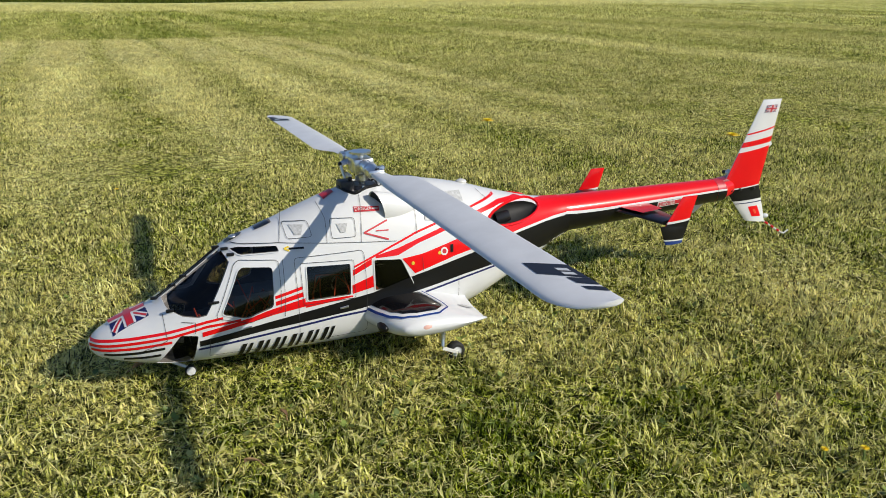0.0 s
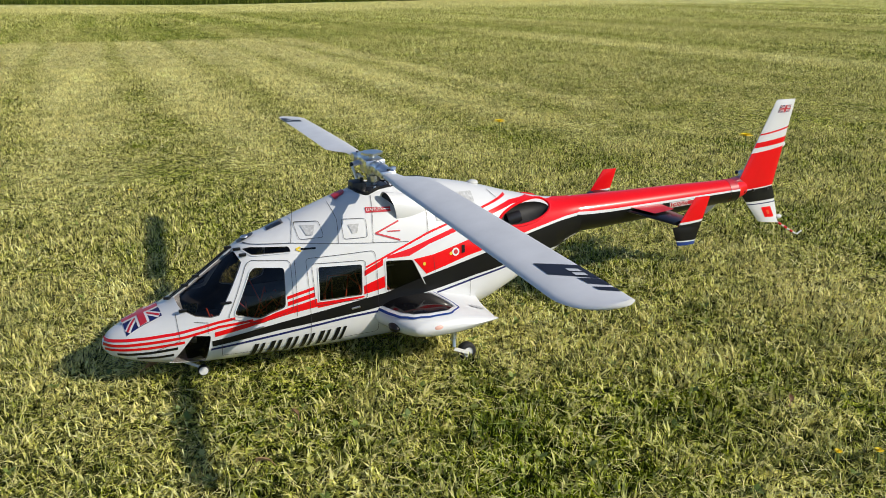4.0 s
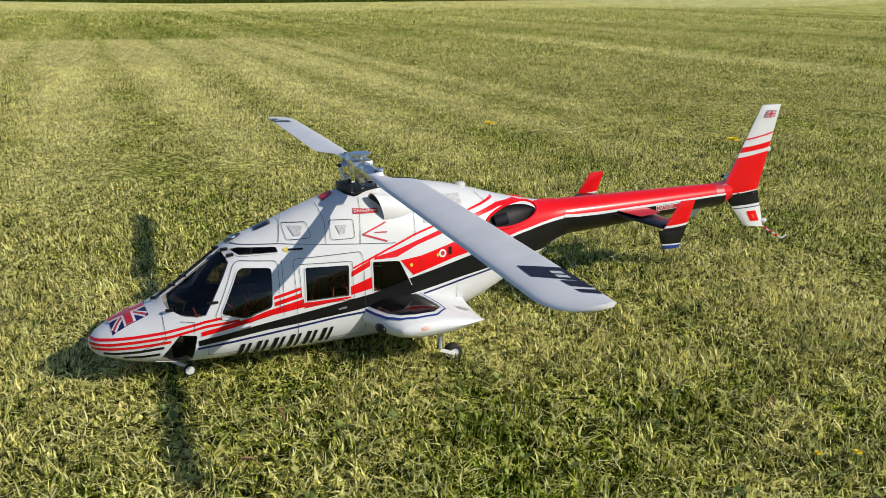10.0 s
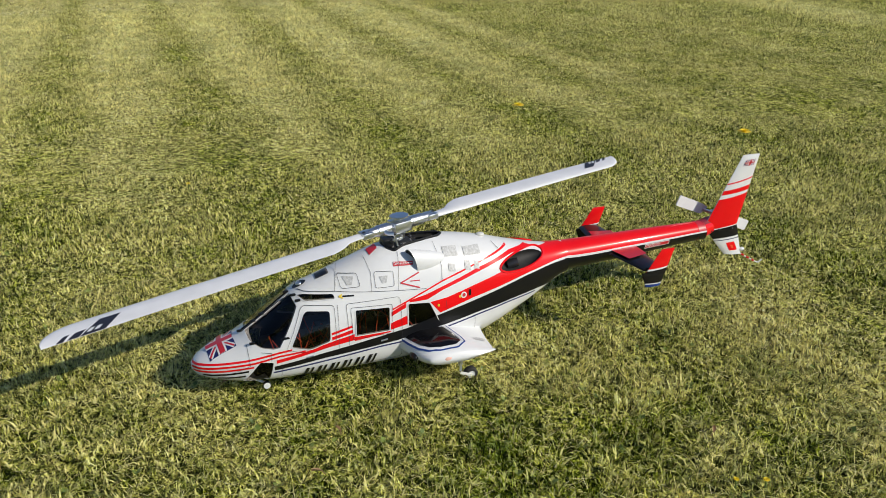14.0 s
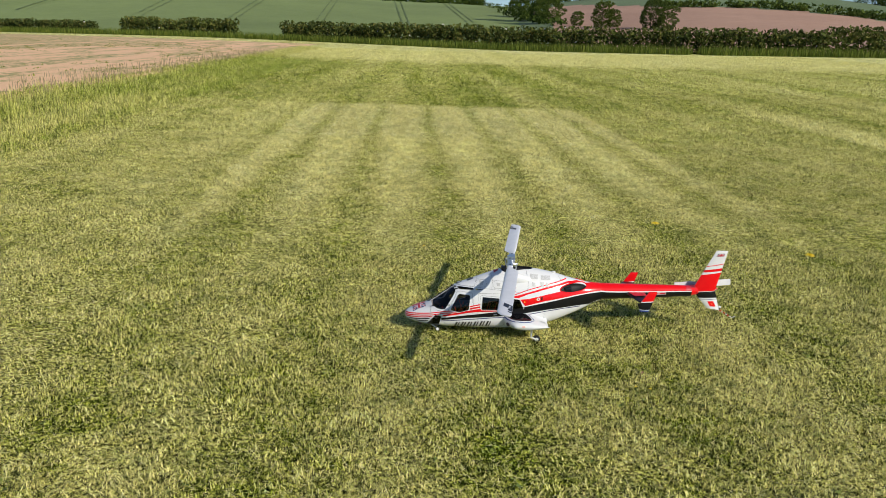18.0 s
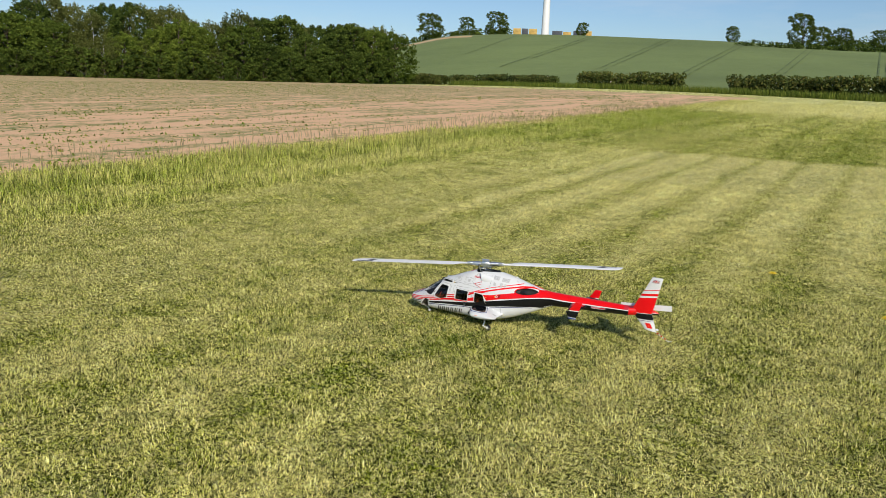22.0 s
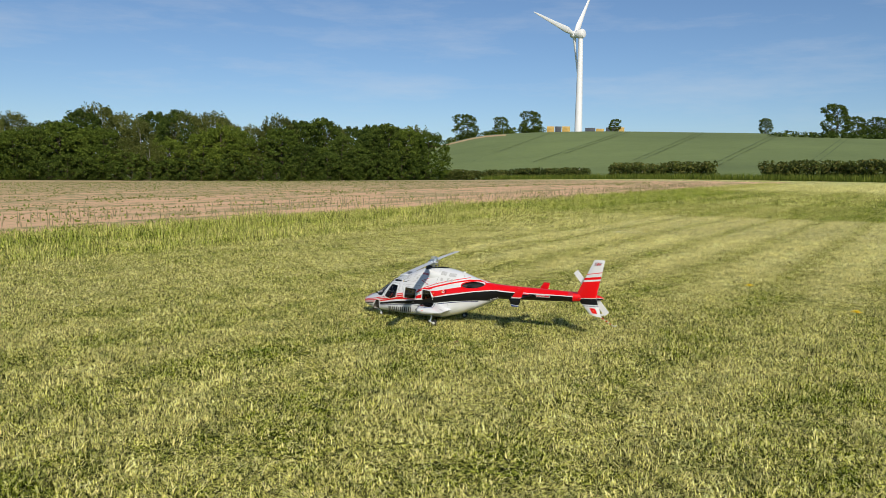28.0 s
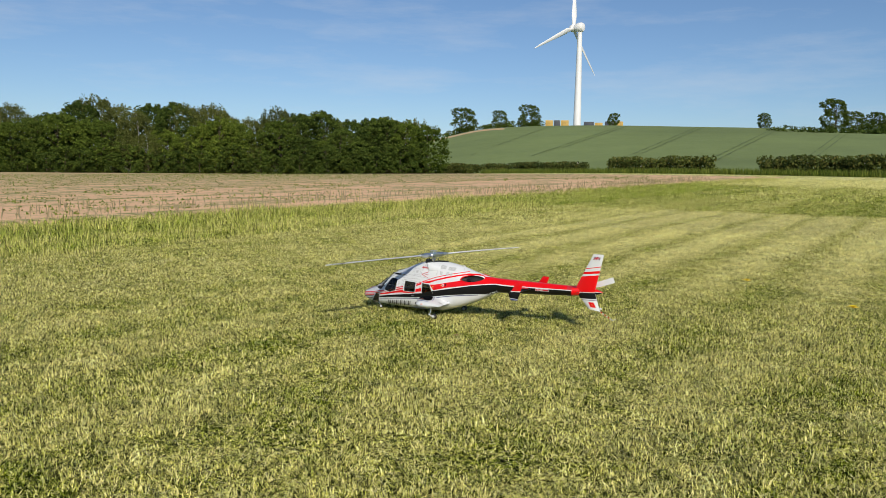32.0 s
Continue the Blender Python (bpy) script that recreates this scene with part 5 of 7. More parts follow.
    skid = part("tail_skid", tube(bmesh.new(), pts, 0.0022, 7), WHITE, helicopter, "red and white tail skid wire")
    for t0, t1 in ((0.1, 0.25), (0.4, 0.55), (0.72, 0.85)):
        a, b = Vector(pts[0]), Vector(pts[3])
        part("skid_band", tube(bmesh.new(), [a.lerp(b, t0), a.lerp(b, t1)], 0.0029, 7), RED, skid)
    # tailplane with end plates
    for sgn in (-1, 1):
        bm = bmesh.new()
        a, b = [(0.440, 0.030, 0.226), (0.545, 0.030, 0.228)], [(0.470, 0.172, 0.224), (0.535, 0.172, 0.226)]
        rings = []
        for j in range(7):
            v = j / 6
            p, q = Vector(a[0]).lerp(Vector(b[0]), v), Vector(a[1]).lerp(Vector(b[1]), v)
            rings.append([bm.verts.new((p.x + (q.x - p.x) * (0.5 - 0.5 * math.cos(t)), sgn * p.y, p.z + 0.0065 * math.sin(t) * (0.6 + 0.4 * math.cos(t / 2) ** 2))) for t in np.linspace(0, 2 * math.pi, 21)[:-1]])
        for r0, r1 in zip(rings, rings[1:]):
            for k in range(20):
                bm.faces.new((r0[k], r0[(k + 1) % 20], r1[(k + 1) % 20], r1[k]))
        bm.faces.new(rings[-1])
        bmesh.ops.recalc_face_normals(bm, faces=bm.faces[:])
        wing = part("tailplane", bm, BLACK, helicopter, "tailplane, black with dark red inner panel")
        part("tailplane_red_panel", patch(bmesh.new(), lambda x, y: Vector((x, sgn * y, 0.2345)), [(0.452, 0.036), (0.538, 0.036), (0.535, 0.095), (0.468, 0.110)], 4, 4), CRIMSON, wing)
        up = [(0.476, 0.215), (0.541, 0.215), (0.563, 0.281), (0.521, 0.281)]
        dn = [(0.481, 0.174), (0.527, 0.174), (0.542, 0.217), (0.464, 0.217)]
        y = sgn * 0.178
        e1 = part("end_plate", plate(bmesh.new(), up, y, 0.0045, 10, 6), RED, wing, "red upper end plate")
        e2 = part("end_plate", plate(bmesh.new(), dn, y, 0.0045, 10, 6), BLACK, wing, "black lower end plate with blue tip")
        for s in (-1, 1):
            part("plate_white_line", patch(bmesh.new(), on_plate(up, y, 0.0045, s), [(0, 0.10), (1, 0.16), (1, 0.24), (0, 0.18)], 8, 1), WHITE, wing)
            part("plate_black_foot", patch(bmesh.new(), on_plate(up, y, 0.0045, s), [(0, 0.0), (1, 0.0), (1, 0.16), (0, 0.10)], 8, 1), BLACK, wing)
            part("plate_blue_tip", patch(bmesh.new(), on_plate(dn, y, 0.0045, s), [(0, 0.0), (1, 0.0), (1, 0.16), (0, 0.20)], 8, 1), BLUE, wing)
            part("plate_white_line", patch(bmesh.new(), on_plate(dn, y, 0.0045, s), [(0, 0.20), (1, 0.16), (1, 0.23), (0, 0.27)], 8, 1), WHITE, wing)


tail()

# ---- rotors ----
ROTOR_Z, ROTOR_X = 0.3825, -0.172
TAIL_AT = (0.880, 0.052, 0.261)


BLADE_LEAD, BLADE_TRAIL, BLADE_TIP, BLADE_THICK = 0.0165, 0.0490, 0.878, 0.0050


def blade_edges(r):
    """The leading and trailing edge of a main blade at a radius."""
    root = smooth01((r - 0.145) / 0.075)
    tip = min(1.0, max(0.0, (r - 0.800) / (BLADE_TIP - 0.800)))
    le = -BLADE_LEAD * (0.80 + 0.20 * root) + (BLADE_LEAD + BLADE_TRAIL) * 0.86 * (1 - math.sqrt(1 - tip * tip))
    return le, BLADE_TRAIL * (0.30 + 0.70 * root)


def blade_height(r, u):
    """Height of the blade's mean line and half thickness at a radius, a share u behind the leading edge."""
    k = r / BLADE_TIP
    return -0.0088 * k * k, BLADE_THICK * (1 - 0.35 * k) * 2 * math.sqrt(max(0.0, u * (1 - u))) * (1 - 0.75 * u) * 1.5


def rotor_blade(name, parent, label, flip, material):
    """An aerofoil blade along x, its leading edge on the -y side."""
    bm = bmesh.new()
    rings = []
    for i in range(41):
        r = 0.10 + (BLADE_TIP - 0.10) * math.sin(math.pi / 2 * i / 40)
        le, te = blade_edges(r)
        ring = []
        for j in range(18):
            a = 2 * math.pi * j / 18
            u = 0.5 - 0.5 * math.cos(a)
            mid, half = blade_height(r, u)
            ring.append(bm.verts.new((flip * r, flip * (le + (te - le) * u), mid + (half if j <= 9 else -half))))
        rings.append(ring)
    for q0, q1 in zip(rings, rings[1:]):
        for j in range(18):
            bm.faces.new((q0[j], q0[(j + 1) % 18], q1[(j + 1) % 18], q1[j]))
    bm.faces.new(rings[0])
    bm.faces.new(rings[-1])
    bmesh.ops.recalc_face_normals(bm, faces=bm.faces[:])
    return part(name, bm, material, parent, label)


def main_rotor_head():
    hub = empty("main_rotor", pose(ROTOR_X, 0, ROTOR_Z))
    hub.parent = helicopter
    tagged(hub, "two-bladed white rotor with bright metal head")
    main_blades.clear()
    for s in (1, -1):
        b = rotor_blade("rotor_blade", hub, "white rotor blade with dark bands at the tip", s, BLADE)
        main_blades[s] = b

        def skin(r, v):
            le, te = blade_edges(r)
            mid, half = blade_height(r, min(1.0, max(0.0, (v - le) / (te - le))))
            return Vector((s * r, s * v, mid + half + 0.0006))
        for quad in (((0.713, 0.009), (0.755, 0.008), (0.807, 0.0486), (0.757, 0.0486)), ((0.788, 0.029), (0.810, 0.031), (0.831, 0.0486), (0.808, 0.0486)), ((0.820, 0.030), (0.833, 0.032), (0.852, 0.0486), (0.838, 0.0486))):
            part("tip_band", patch(bmesh.new(), skin, quad, 4, 8), NAVYBLACK, b)
        bm = bmesh.new()
        for k in range(2):
            patch(bm, lambda r, v: skin(r, v) + Vector((0, 0, 0.0006)), [(0.756 + 0.015 * k, 0.031), (0.766 + 0.015 * k, 0.031), (0.777 + 0.015 * k, 0.042), (0.767 + 0.015 * k, 0.042)], 2, 2)
        part("tip_mark", bm, WHITE, b, "small white maker's mark")
        bm = tube(bmesh.new(), [(s * 0.022, 0, 0), (s * 0.034, 0, 0), (s * 0.036, 0, 0), (s * 0.070, 0, 0), (s * 0.072, 0, 0), (s * 0.09, 0, 0), (s * 0.108, 0, 0)], [0.0115, 0.0125, 0.0150, 0.0150, 0.0130, 0.0120, 0.0095], 18)
        grip = part("blade_grip", bm, STEEL, hub, "bright metal blade grip")
        bm = box(bmesh.new(), min(s * 0.086, s * 0.118), max(s * 0.086, s * 0.118), -0.015, 0.017, -0.008, 0.008, 0.003)
        part("grip_fork", bm, STEEL, grip)
        for x in (0.096, 0.110):
            part("grip_bolt", tube(bmesh.new(), [(s * x, s * 0.002, -0.010), (s * x, s * 0.002, 0.0102)], 0.0042, 6), DARKMETAL, grip)
        bm = tube(bmesh.new(), [(s * 0.055, 0, 0), (s * 0.050, s * 0.022, -0.004), (s * 0.040, s * 0.034, -0.004)], [0.007, 0.006, 0.005], 8)
        part("pitch_arm", bm, STEEL, grip)
        part("pitch_link", tube(bmesh.new(), [(s * 0.040, s * 0.034, -0.004), (s * 0.026, s * 0.026, -0.044)], 0.0032, 7), STEEL, grip)
    bm = box(bmesh.new(), -0.026, 0.026, -0.021, 0.021, -0.016, 0.014, 0.004)
    part("head_block", bm, STEEL, hub, "polished rotor head block")
    bm = bmesh.new()
    slab(bm, [(0.026 * math.cos(a), 0.022 * math.sin(a)) for a in np.linspace(0, 6.283, 25)[:-1]], "z", 0.0225, 0.0265)
    part("head_plate", bm, STEEL, hub, "flat silver plate on the rotor head")
    part("mast", tube(bmesh.new(), [(0, 0, -0.056), (0, 0, 0.023)], 0.0068, 12), STEEL, hub)
    bm = bmesh.new()
    bmesh.ops.create_cone(bm, cap_ends=True, segments=24, radius1=0.030, radius2=0.026, depth=0.008, matrix=Matrix.Translation((0, 0, -0.045)))
    part("swashplate", bm, DARKMETAL, hub)
    for s in (1, -1):
        part("wash_lever", box(bmesh.new(), min(s * 0.008, s * 0.040), max(s * 0.008, s * 0.040), -0.004 + s * 0.022, 0.004 + s * 0.022, -0.030, -0.023, 0.0015), STEEL, hub)
        for x, y, z in ((0.040, 0.034, -0.004), (0.026, 0.026, -0.044), (0.040, 0.022, -0.0265), (-0.012, 0.028, -0.0265)):
            bm = bmesh.new()
            bmesh.ops.create_uvsphere(bm, u_segments=10, v_segments=7, radius=0.0048, matrix=Matrix.Translation((s * x, s * y, z)))
            part("ball_link", bm, DARKMETAL, hub, "black ball link")
    part("mast_collar", tube(bmesh.new(), [(0, 0, -0.036), (0, 0, -0.034), (0, 0, -0.022), (0, 0, -0.020)], [0.009, 0.0135, 0.0135, 0.009], 16), STEEL, hub)
    part("swash_ring", tube(bmesh.new(), [(0, 0, -0.0525), (0, 0, -0.0500)], 0.034, 24), STEEL, hub)
    # fixed servo arms in the well
    for a in (20, 140, 260):
        c, s = math.cos(radians(a)), math.sin(radians(a))
        part("servo_rod", tube(bmesh.new(), [(ROTOR_X + 0.045 * c, 0.030 * s, 0.318), (ROTOR_X + 0.030 * c, 0.026 * s, 0.342)], 0.0028, 7), STEEL, helicopter)
    part("gear_cover", box(bmesh.new(), ROTOR_X - 0.05, ROTOR_X - 0.02, -0.018, 0.018, 0.322, 0.352, 0.004), DARKMETAL, helicopter)
    return hub


def tail_rotor_head():
    hub = empty("tail_rotor", pose(*TAIL_AT))
    hub.parent = helicopter
    tagged(hub, "white two-bladed tail rotor")
    for s in (1, -1):
        bm = bmesh.new()
        slab(bm, [(s * a, s * b) for a, b in rounded([(0.034, -0.012), (0.060, -0.017), (0.153, -0.017), (0.153, 0.017), (0.048, 0.015)], 0.005)], "y", -0.0022, 0.0022)
        b = part("rotor_blade", bm, BLADE, hub, "white tail rotor blade")
        part("blade_grip", tube(bmesh.new(), [(0, 0, 0), (s * 0.052, 0, 0)], 0.0055, 10), STEEL, hub)
    part("hub_boss", tube(bmesh.new(), [(0, -0.020, 0), (0, 0.010, 0)], 0.0095, 14), STEEL, hub)
    part("pitch_slider", tube(bmesh.new(), [(0, 0.010, 0), (0, 0.026, 0)], 0.005, 10), DARKMETAL, hub)
    part("tail_shaft", tube(bmesh.new(), [(0.880, 0.010, 0.261), (0.880, 0.036, 0.261)], 0.006, 10), DARKMETAL, helicopter)
    return hub


main_blades = {}
NAVYBLACK = plain("dark blade band", (0.02, 0.022, 0.035), 0.45)
main_rotor = main_rotor_head()
tail_rotor = tail_rotor_head()


# ---- grass ----
RNG = np.random.default_rng(7)


def height_of(x, y):
    s = np.clip((y - 5.0) / 45, 0, 1)
    return 0.0155 * np.maximum(0, y - 2.0) + 0.0195 * np.maximum(0, np.minimum(x, 70) - 8.0) * s * s * (3 - 2 * s)


def sprigs(x, y, length, width, lean, bend=True, z=None, flat=0.0, yaw=None):
    """Grass blades at places: each two or three triangles, leaning and bent its own way."""
    n = len(x)
    z = height_of(x, y) if z is None else z
    yaw = RNG.uniform(0, 2 * np.pi, n) if yaw is None else yaw
    side = yaw + np.pi / 2 + RNG.normal(0, 0.4, n)
    lying = RNG.random(n) < 0.62
    tilt = np.clip(np.abs(RNG.normal(0, lean, n)) + flat * lying, 0, 1.45)
    length = length * np.where(lying | (flat == 0), 1.0, 0.70)
    base = np.stack([x, y, z - 0.004], 1)
    up = np.stack([np.cos(yaw) * np.sin(tilt), np.sin(yaw) * np.sin(tilt), np.cos(tilt)], 1)
    t2 = np.clip(tilt * 1.5 + 0.2, 0, 1.6)
    up2 = np.stack([np.cos(yaw) * np.sin(t2), np.sin(yaw) * np.sin(t2), np.cos(t2)], 1)
    w = np.stack([np.cos(side), np.sin(side), np.zeros(n)], 1) * (width / 2)[:, None]
    if bend:
        mid = base + up * (length * 0.55)[:, None]
        tip = mid + up2 * (length * 0.45)[:, None]
        co = np.stack([base - w, base + w, mid - w * 0.8, mid + w * 0.8, tip], 1).reshape(-1, 3)
        k = (np.arange(n) * 5)[:, None]
        tris = np.concatenate([k + [0, 1, 3], k + [0, 3, 2], k + [2, 3, 4]], 1).reshape(-1, 3)
    else:
        tip = base + up * length[:, None]
        co = np.stack([base - w, base + w, tip], 1).reshape(-1, 3)
        tris = (np.arange(n) * 3)[:, None] + [0, 1, 2]
    return co, tris


def scatter(x0, x1, y0, y1, per_m2, skip=None):
    n = int((x1 - x0) * (y1 - y0) * per_m2)
    x, y = RNG.uniform(x0, x1, n), RNG.uniform(y0, y1, n)
    if skip:
        keep = (x < skip[0]) | (x > skip[1]) | (y < skip[2]) | (y > skip[3])
        x, y = x[keep], y[keep]
    return x, y


def clumpy(x, y, cell=0.11):
    """A patchy height factor from coarse random cells."""
    tab = RNG.random((97, 97))
    gx, gy = x / cell, y / cell
    ix, iy = np.floor(gx).astype(int), np.floor(gy).astype(int)
    fx, fy = gx - ix, gy - iy
    g = lambda a, b: tab[a % 97, b % 97]
    return (g(ix, iy) * (1 - fx) + g(ix + 1, iy) * fx) * (1 - fy) + (g(ix, iy + 1) * (1 - fx) + g(ix + 1, iy + 1) * fx) * fy


def tufts(area, per_m2, each, spread, skip=None):
    """Places and headings of blades that grow in tufts and fan out from each tuft's heart."""
    x, y = scatter(*area, per_m2, skip)
    n = len(x) * each
    dx, dy = RNG.normal(0, spread, n), RNG.normal(0, spread, n)
    order = RNG.permutation(n)
    return (np.repeat(x, each) + dx)[order], (np.repeat(y, each) + dy)[order], (np.arctan2(dy, dx) + RNG.normal(0, 0.7, n))[order]


def lawn():
    cos, tri, at = [], [], 0

    def add(co, t):
        nonlocal at
        cos.append(co)
        tri.append(t + at)
        at += len(co)

    def sward(area, per_m2, short, long, thin, wide, flat, bent, cell, skip=None):
        """Blades spread evenly, uneven in height and closeness from cell to cell; a share of them bent."""
        x, y = scatter(*area, per_m2 * 1.25, skip)
        c = clumpy(x, y, cell) * 0.6 + clumpy(x, y, cell * 3.1) * 0.4
        keep = RNG.random(len(x)) < 0.20 + 1.15 * c
        x, y, c = x[keep], y[keep], c[keep]
        n = len(x)
        ln = (short + (long - short) * RNG.random(n) ** 1.7) * (0.40 + 1.2 * c)
        w = thin + (wide - thin) * RNG.random(n)
        k = int(n * bent)
        add(*sprigs(x[:k], y[:k], ln[:k], w[:k], 0.45, flat=flat))
        add(*sprigs(x[k:], y[k:], ln[k:] * 0.85, w[k:], 0.45, bend=False, flat=flat))

    near = (-2.3, 3.0, -3.3, 1.9)
    back = (-1.6, 4.6, 1.9, 4.6)
    core = (-1.25, 1.0, -1.15, 0.75)
    sward(core, 40000, 0.018, 0.052, 0.0024, 0.0060, 0.70, 0.45, 0.05)
    sward(near, 19000, 0.022, 0.054, 0.0034, 0.0082, 0.65, 0.25, 0.07, core)
    sward(back, 19000, 0.020, 0.048, 0.0036, 0.0084, 0.75, 0.0, 0.09)
    for area in ((-5.2, -2.3, -3.3, 4.6), (3.0, 5.5, -3.3, 1.9), (-2.3, -1.6, 1.9, 4.6), (4.6, 5.5, 1.9, 4.6), (-5.2, 5.5, 4.6, 8)):
        sward(area, 6800, 0.024, 0.060, 0.0050, 0.0115, 0.85, 0.0, 0.12)
    sward((-9, -5.2, -3.3, 8), 2600, 0.04, 0.10, 0.005, 0.011, 0.55, 0.0, 0.25)
    sward((5.5, 9, -3.3, 8), 3000, 0.03, 0.07, 0.006, 0.013, 0.75, 0.0, 0.2)
    x, y, yaw = tufts((-9, 17, 8, 20), 100, 13, 0.035)
    n = len(x)
    k = np.where((np.abs(x) < 2.7) & (y < 13.2), 0.6, 1.0)
    add(*sprigs(x, y, k * (0.03 + 0.05 * RNG.random(n)), 0.007 + 0.008 * RNG.random(n), 0.5, bend=False, flat=0.6, yaw=yaw))
    x, y = scatter(8, 20, -3, 8, 500)
    n = len(x)
    add(*sprigs(x, y, 0.04 + 0.05 * RNG.random(n), 0.010 + 0.010 * RNG.random(n), 0.5, bend=False, flat=0.95))
    x, y = scatter(17, 30, -3, 20, 90)
    n = len(x)
    add(*sprigs(x, y, 0.05 + 0.06 * RNG.random(n), 0.02 + 0.03 * RNG.random(n), 0.5, bend=False, flat=0.95))
    x, y = scatter(-9, 30, 20, 60, 100)
    n = len(x)
    add(*sprigs(x, y, 0.05 + 0.07 * RNG.random(n), 0.015 + 0.022 * RNG.random(n), 0.5, bend=False, flat=0.6))
    kept = RNG.bit_generator.state
    sward((-5.2, 7.5, -9.5, -3.3), 2600, 0.03, 0.07, 0.006, 0.013, 0.65, 0.0, 0.2)
    RNG.bit_generator.state = kept
    ob = big_mesh("grass", np.concatenate(cos), np.concatenate(tri), GRASS)
    tagged(ob, "short mown yellowish green grass", "grass", kind="stuff")


def clippings():
    """Dry cut stalks lying on the sward, thicker along the mowing stripes."""
    cos, tri, at = [], [], 0
    for x0, x1, y0, y1, d, ln, w, skip in ((-1.15, 0.85, -1.05, 0.70, 5500, 0.034, 0.0013, None), (-2.3, 2.9, -3.2, 2.3, 3000, 0.036, 0.0022, (-1.15, 0.85, -1.05, 0.70)), (-5.2, 6, -3.2, 8, 1500, 0.045, 0.0046, (-2.3, 2.9, -3.2, 2.3)), (-2.55, 2.75, 8, 13.3, 1300, 0.07, 0.008, None)):
        x, y = scatter(x0, x1, y0, y1, d, skip)
        keep = RNG.random(len(x)) < 0.35 + 0.65 * clumpy(x, y, 0.35) + 0.5 * (y > 8) * np.sin(2 * np.pi * (x + 0.15) / 0.88)
        x, y = x[keep], y[keep]
        n = len(x)
        yaw, dip = RNG.uniform(0, 2 * np.pi, n), RNG.normal(0.08, 0.16, n)
        z = height_of(x, y) + 0.010 + 0.014 * RNG.random(n)
        d3 = np.stack([np.cos(yaw) * np.cos(dip), np.sin(yaw) * np.cos(dip), np.sin(dip)], 1) * (ln * (0.35 + 0.8 * RNG.random(n)))[:, None]
        s3 = np.stack([-np.sin(yaw), np.cos(yaw), np.zeros(n)], 1) * (w * (0.5 + 0.6 * RNG.random(n)))[:, None] / 2
        p = np.stack([x, y, z], 1)
        co = np.stack([p - s3, p + s3, p + d3 + s3 * 0.6, p + d3 - s3 * 0.6], 1).reshape(-1, 3)
        k = (np.arange(n) * 4)[:, None]
        cos.append(co)
        tri.append(np.concatenate([k + [0, 1, 2], k + [0, 2, 3]], 1).reshape(-1, 3) + at)
        at += len(co)
    ob = big_mesh("grass_clippings", np.concatenate(cos), np.concatenate(tri), CLIP)
    tagged(ob, "dry pale straw clippings scattered on the mown grass", "clippings", kind="stuff")


def clip_material():
    m, nt, b = nodes_of("dry cut stalks")
    g = nt.nodes.new("ShaderNodeNewGeometry")
    nt.links.new(ramp(nt, g.outputs["Random Per Island"], [(0.0, (0.16, 0.12, 0.04)), (0.25, (0.42, 0.36, 0.10)), (0.55, (0.78, 0.70, 0.24)), (1.0, (0.93, 0.87, 0.46))]), b.inputs["Base Color"])
    b.inputs["Roughness"].default_value = 0.6
    b.inputs["Specular IOR Level"].default_value = 0.15
    return m


CLIP = clip_material()


def verge():
    cos, tri, at = [], [], 0
    for x0, x1, y0, y1, d, ln in ((-8.9, -7.2, -4, 14, 640, 0.24), (-9.1, -7.4, 14, 60, 210, 0.26), (-7.6, -5.4, -4, 34, 440, 0.17)):
        x, y = scatter(x0, x1, y0, y1, d)
        n = len(x)
        c = clumpy(x, y, 0.6)
        co, t = sprigs(x, y, ln * (0.3 + 0.9 * c) * (0.6 + 0.6 * RNG.random(n)), 0.005 + 0.006 * RNG.random(n), 0.55)
        cos.append(co)
        tri.append(t + at)
        at += len(co)
    ob = big_mesh("verge_grass", np.concatenate(cos), np.concatenate(tri), TALL)
    tagged(ob, "tall yellowish green grass along the tilled field", "grass", kind="stuff")


def seed_heads():
    """Flowering stalks with brown-purple heads along the field edge."""
    x, y = scatter(-9.0, -7.6, -4, 40, 20)
    n = len(x)
    ln = 0.24 + 0.22 * RNG.random(n)
    yaw, tilt = RNG.uniform(0, 2 * np.pi, n), np.abs(RNG.normal(0, 0.16, n))
    up = np.stack([np.cos(yaw) * np.sin(tilt), np.sin(yaw) * np.sin(tilt), np.cos(tilt)], 1)
    base = np.stack([x, y, height_of(x, y)], 1) + up * (ln * 0.55)[:, None]
    tip = base + up * (ln * 0.45)[:, None]
    cos, tri, at = [], [], 0
    for a in (0.0, 2.1, 4.2):
        s = np.stack([np.cos(yaw + a), np.sin(yaw + a), np.zeros(n)], 1)
        mid = base + (tip - base) * 0.62
        co = np.stack([base, mid + s * 0.009, tip, mid - s * 0.002], 1).reshape(-1, 3)
        k = (np.arange(n) * 4)[:, None]
        cos.append(co)
        tri.append(np.concatenate([k + [0, 1, 2], k + [0, 2, 3]], 1).reshape(-1, 3) + at)
        at += len(co)
    ob = big_mesh("seed_heads", np.concatenate(cos), np.concatenate(tri), SEEDY)
    tagged(ob, "brown-purple flowering grass heads along the field edge", "grass", kind="stuff")


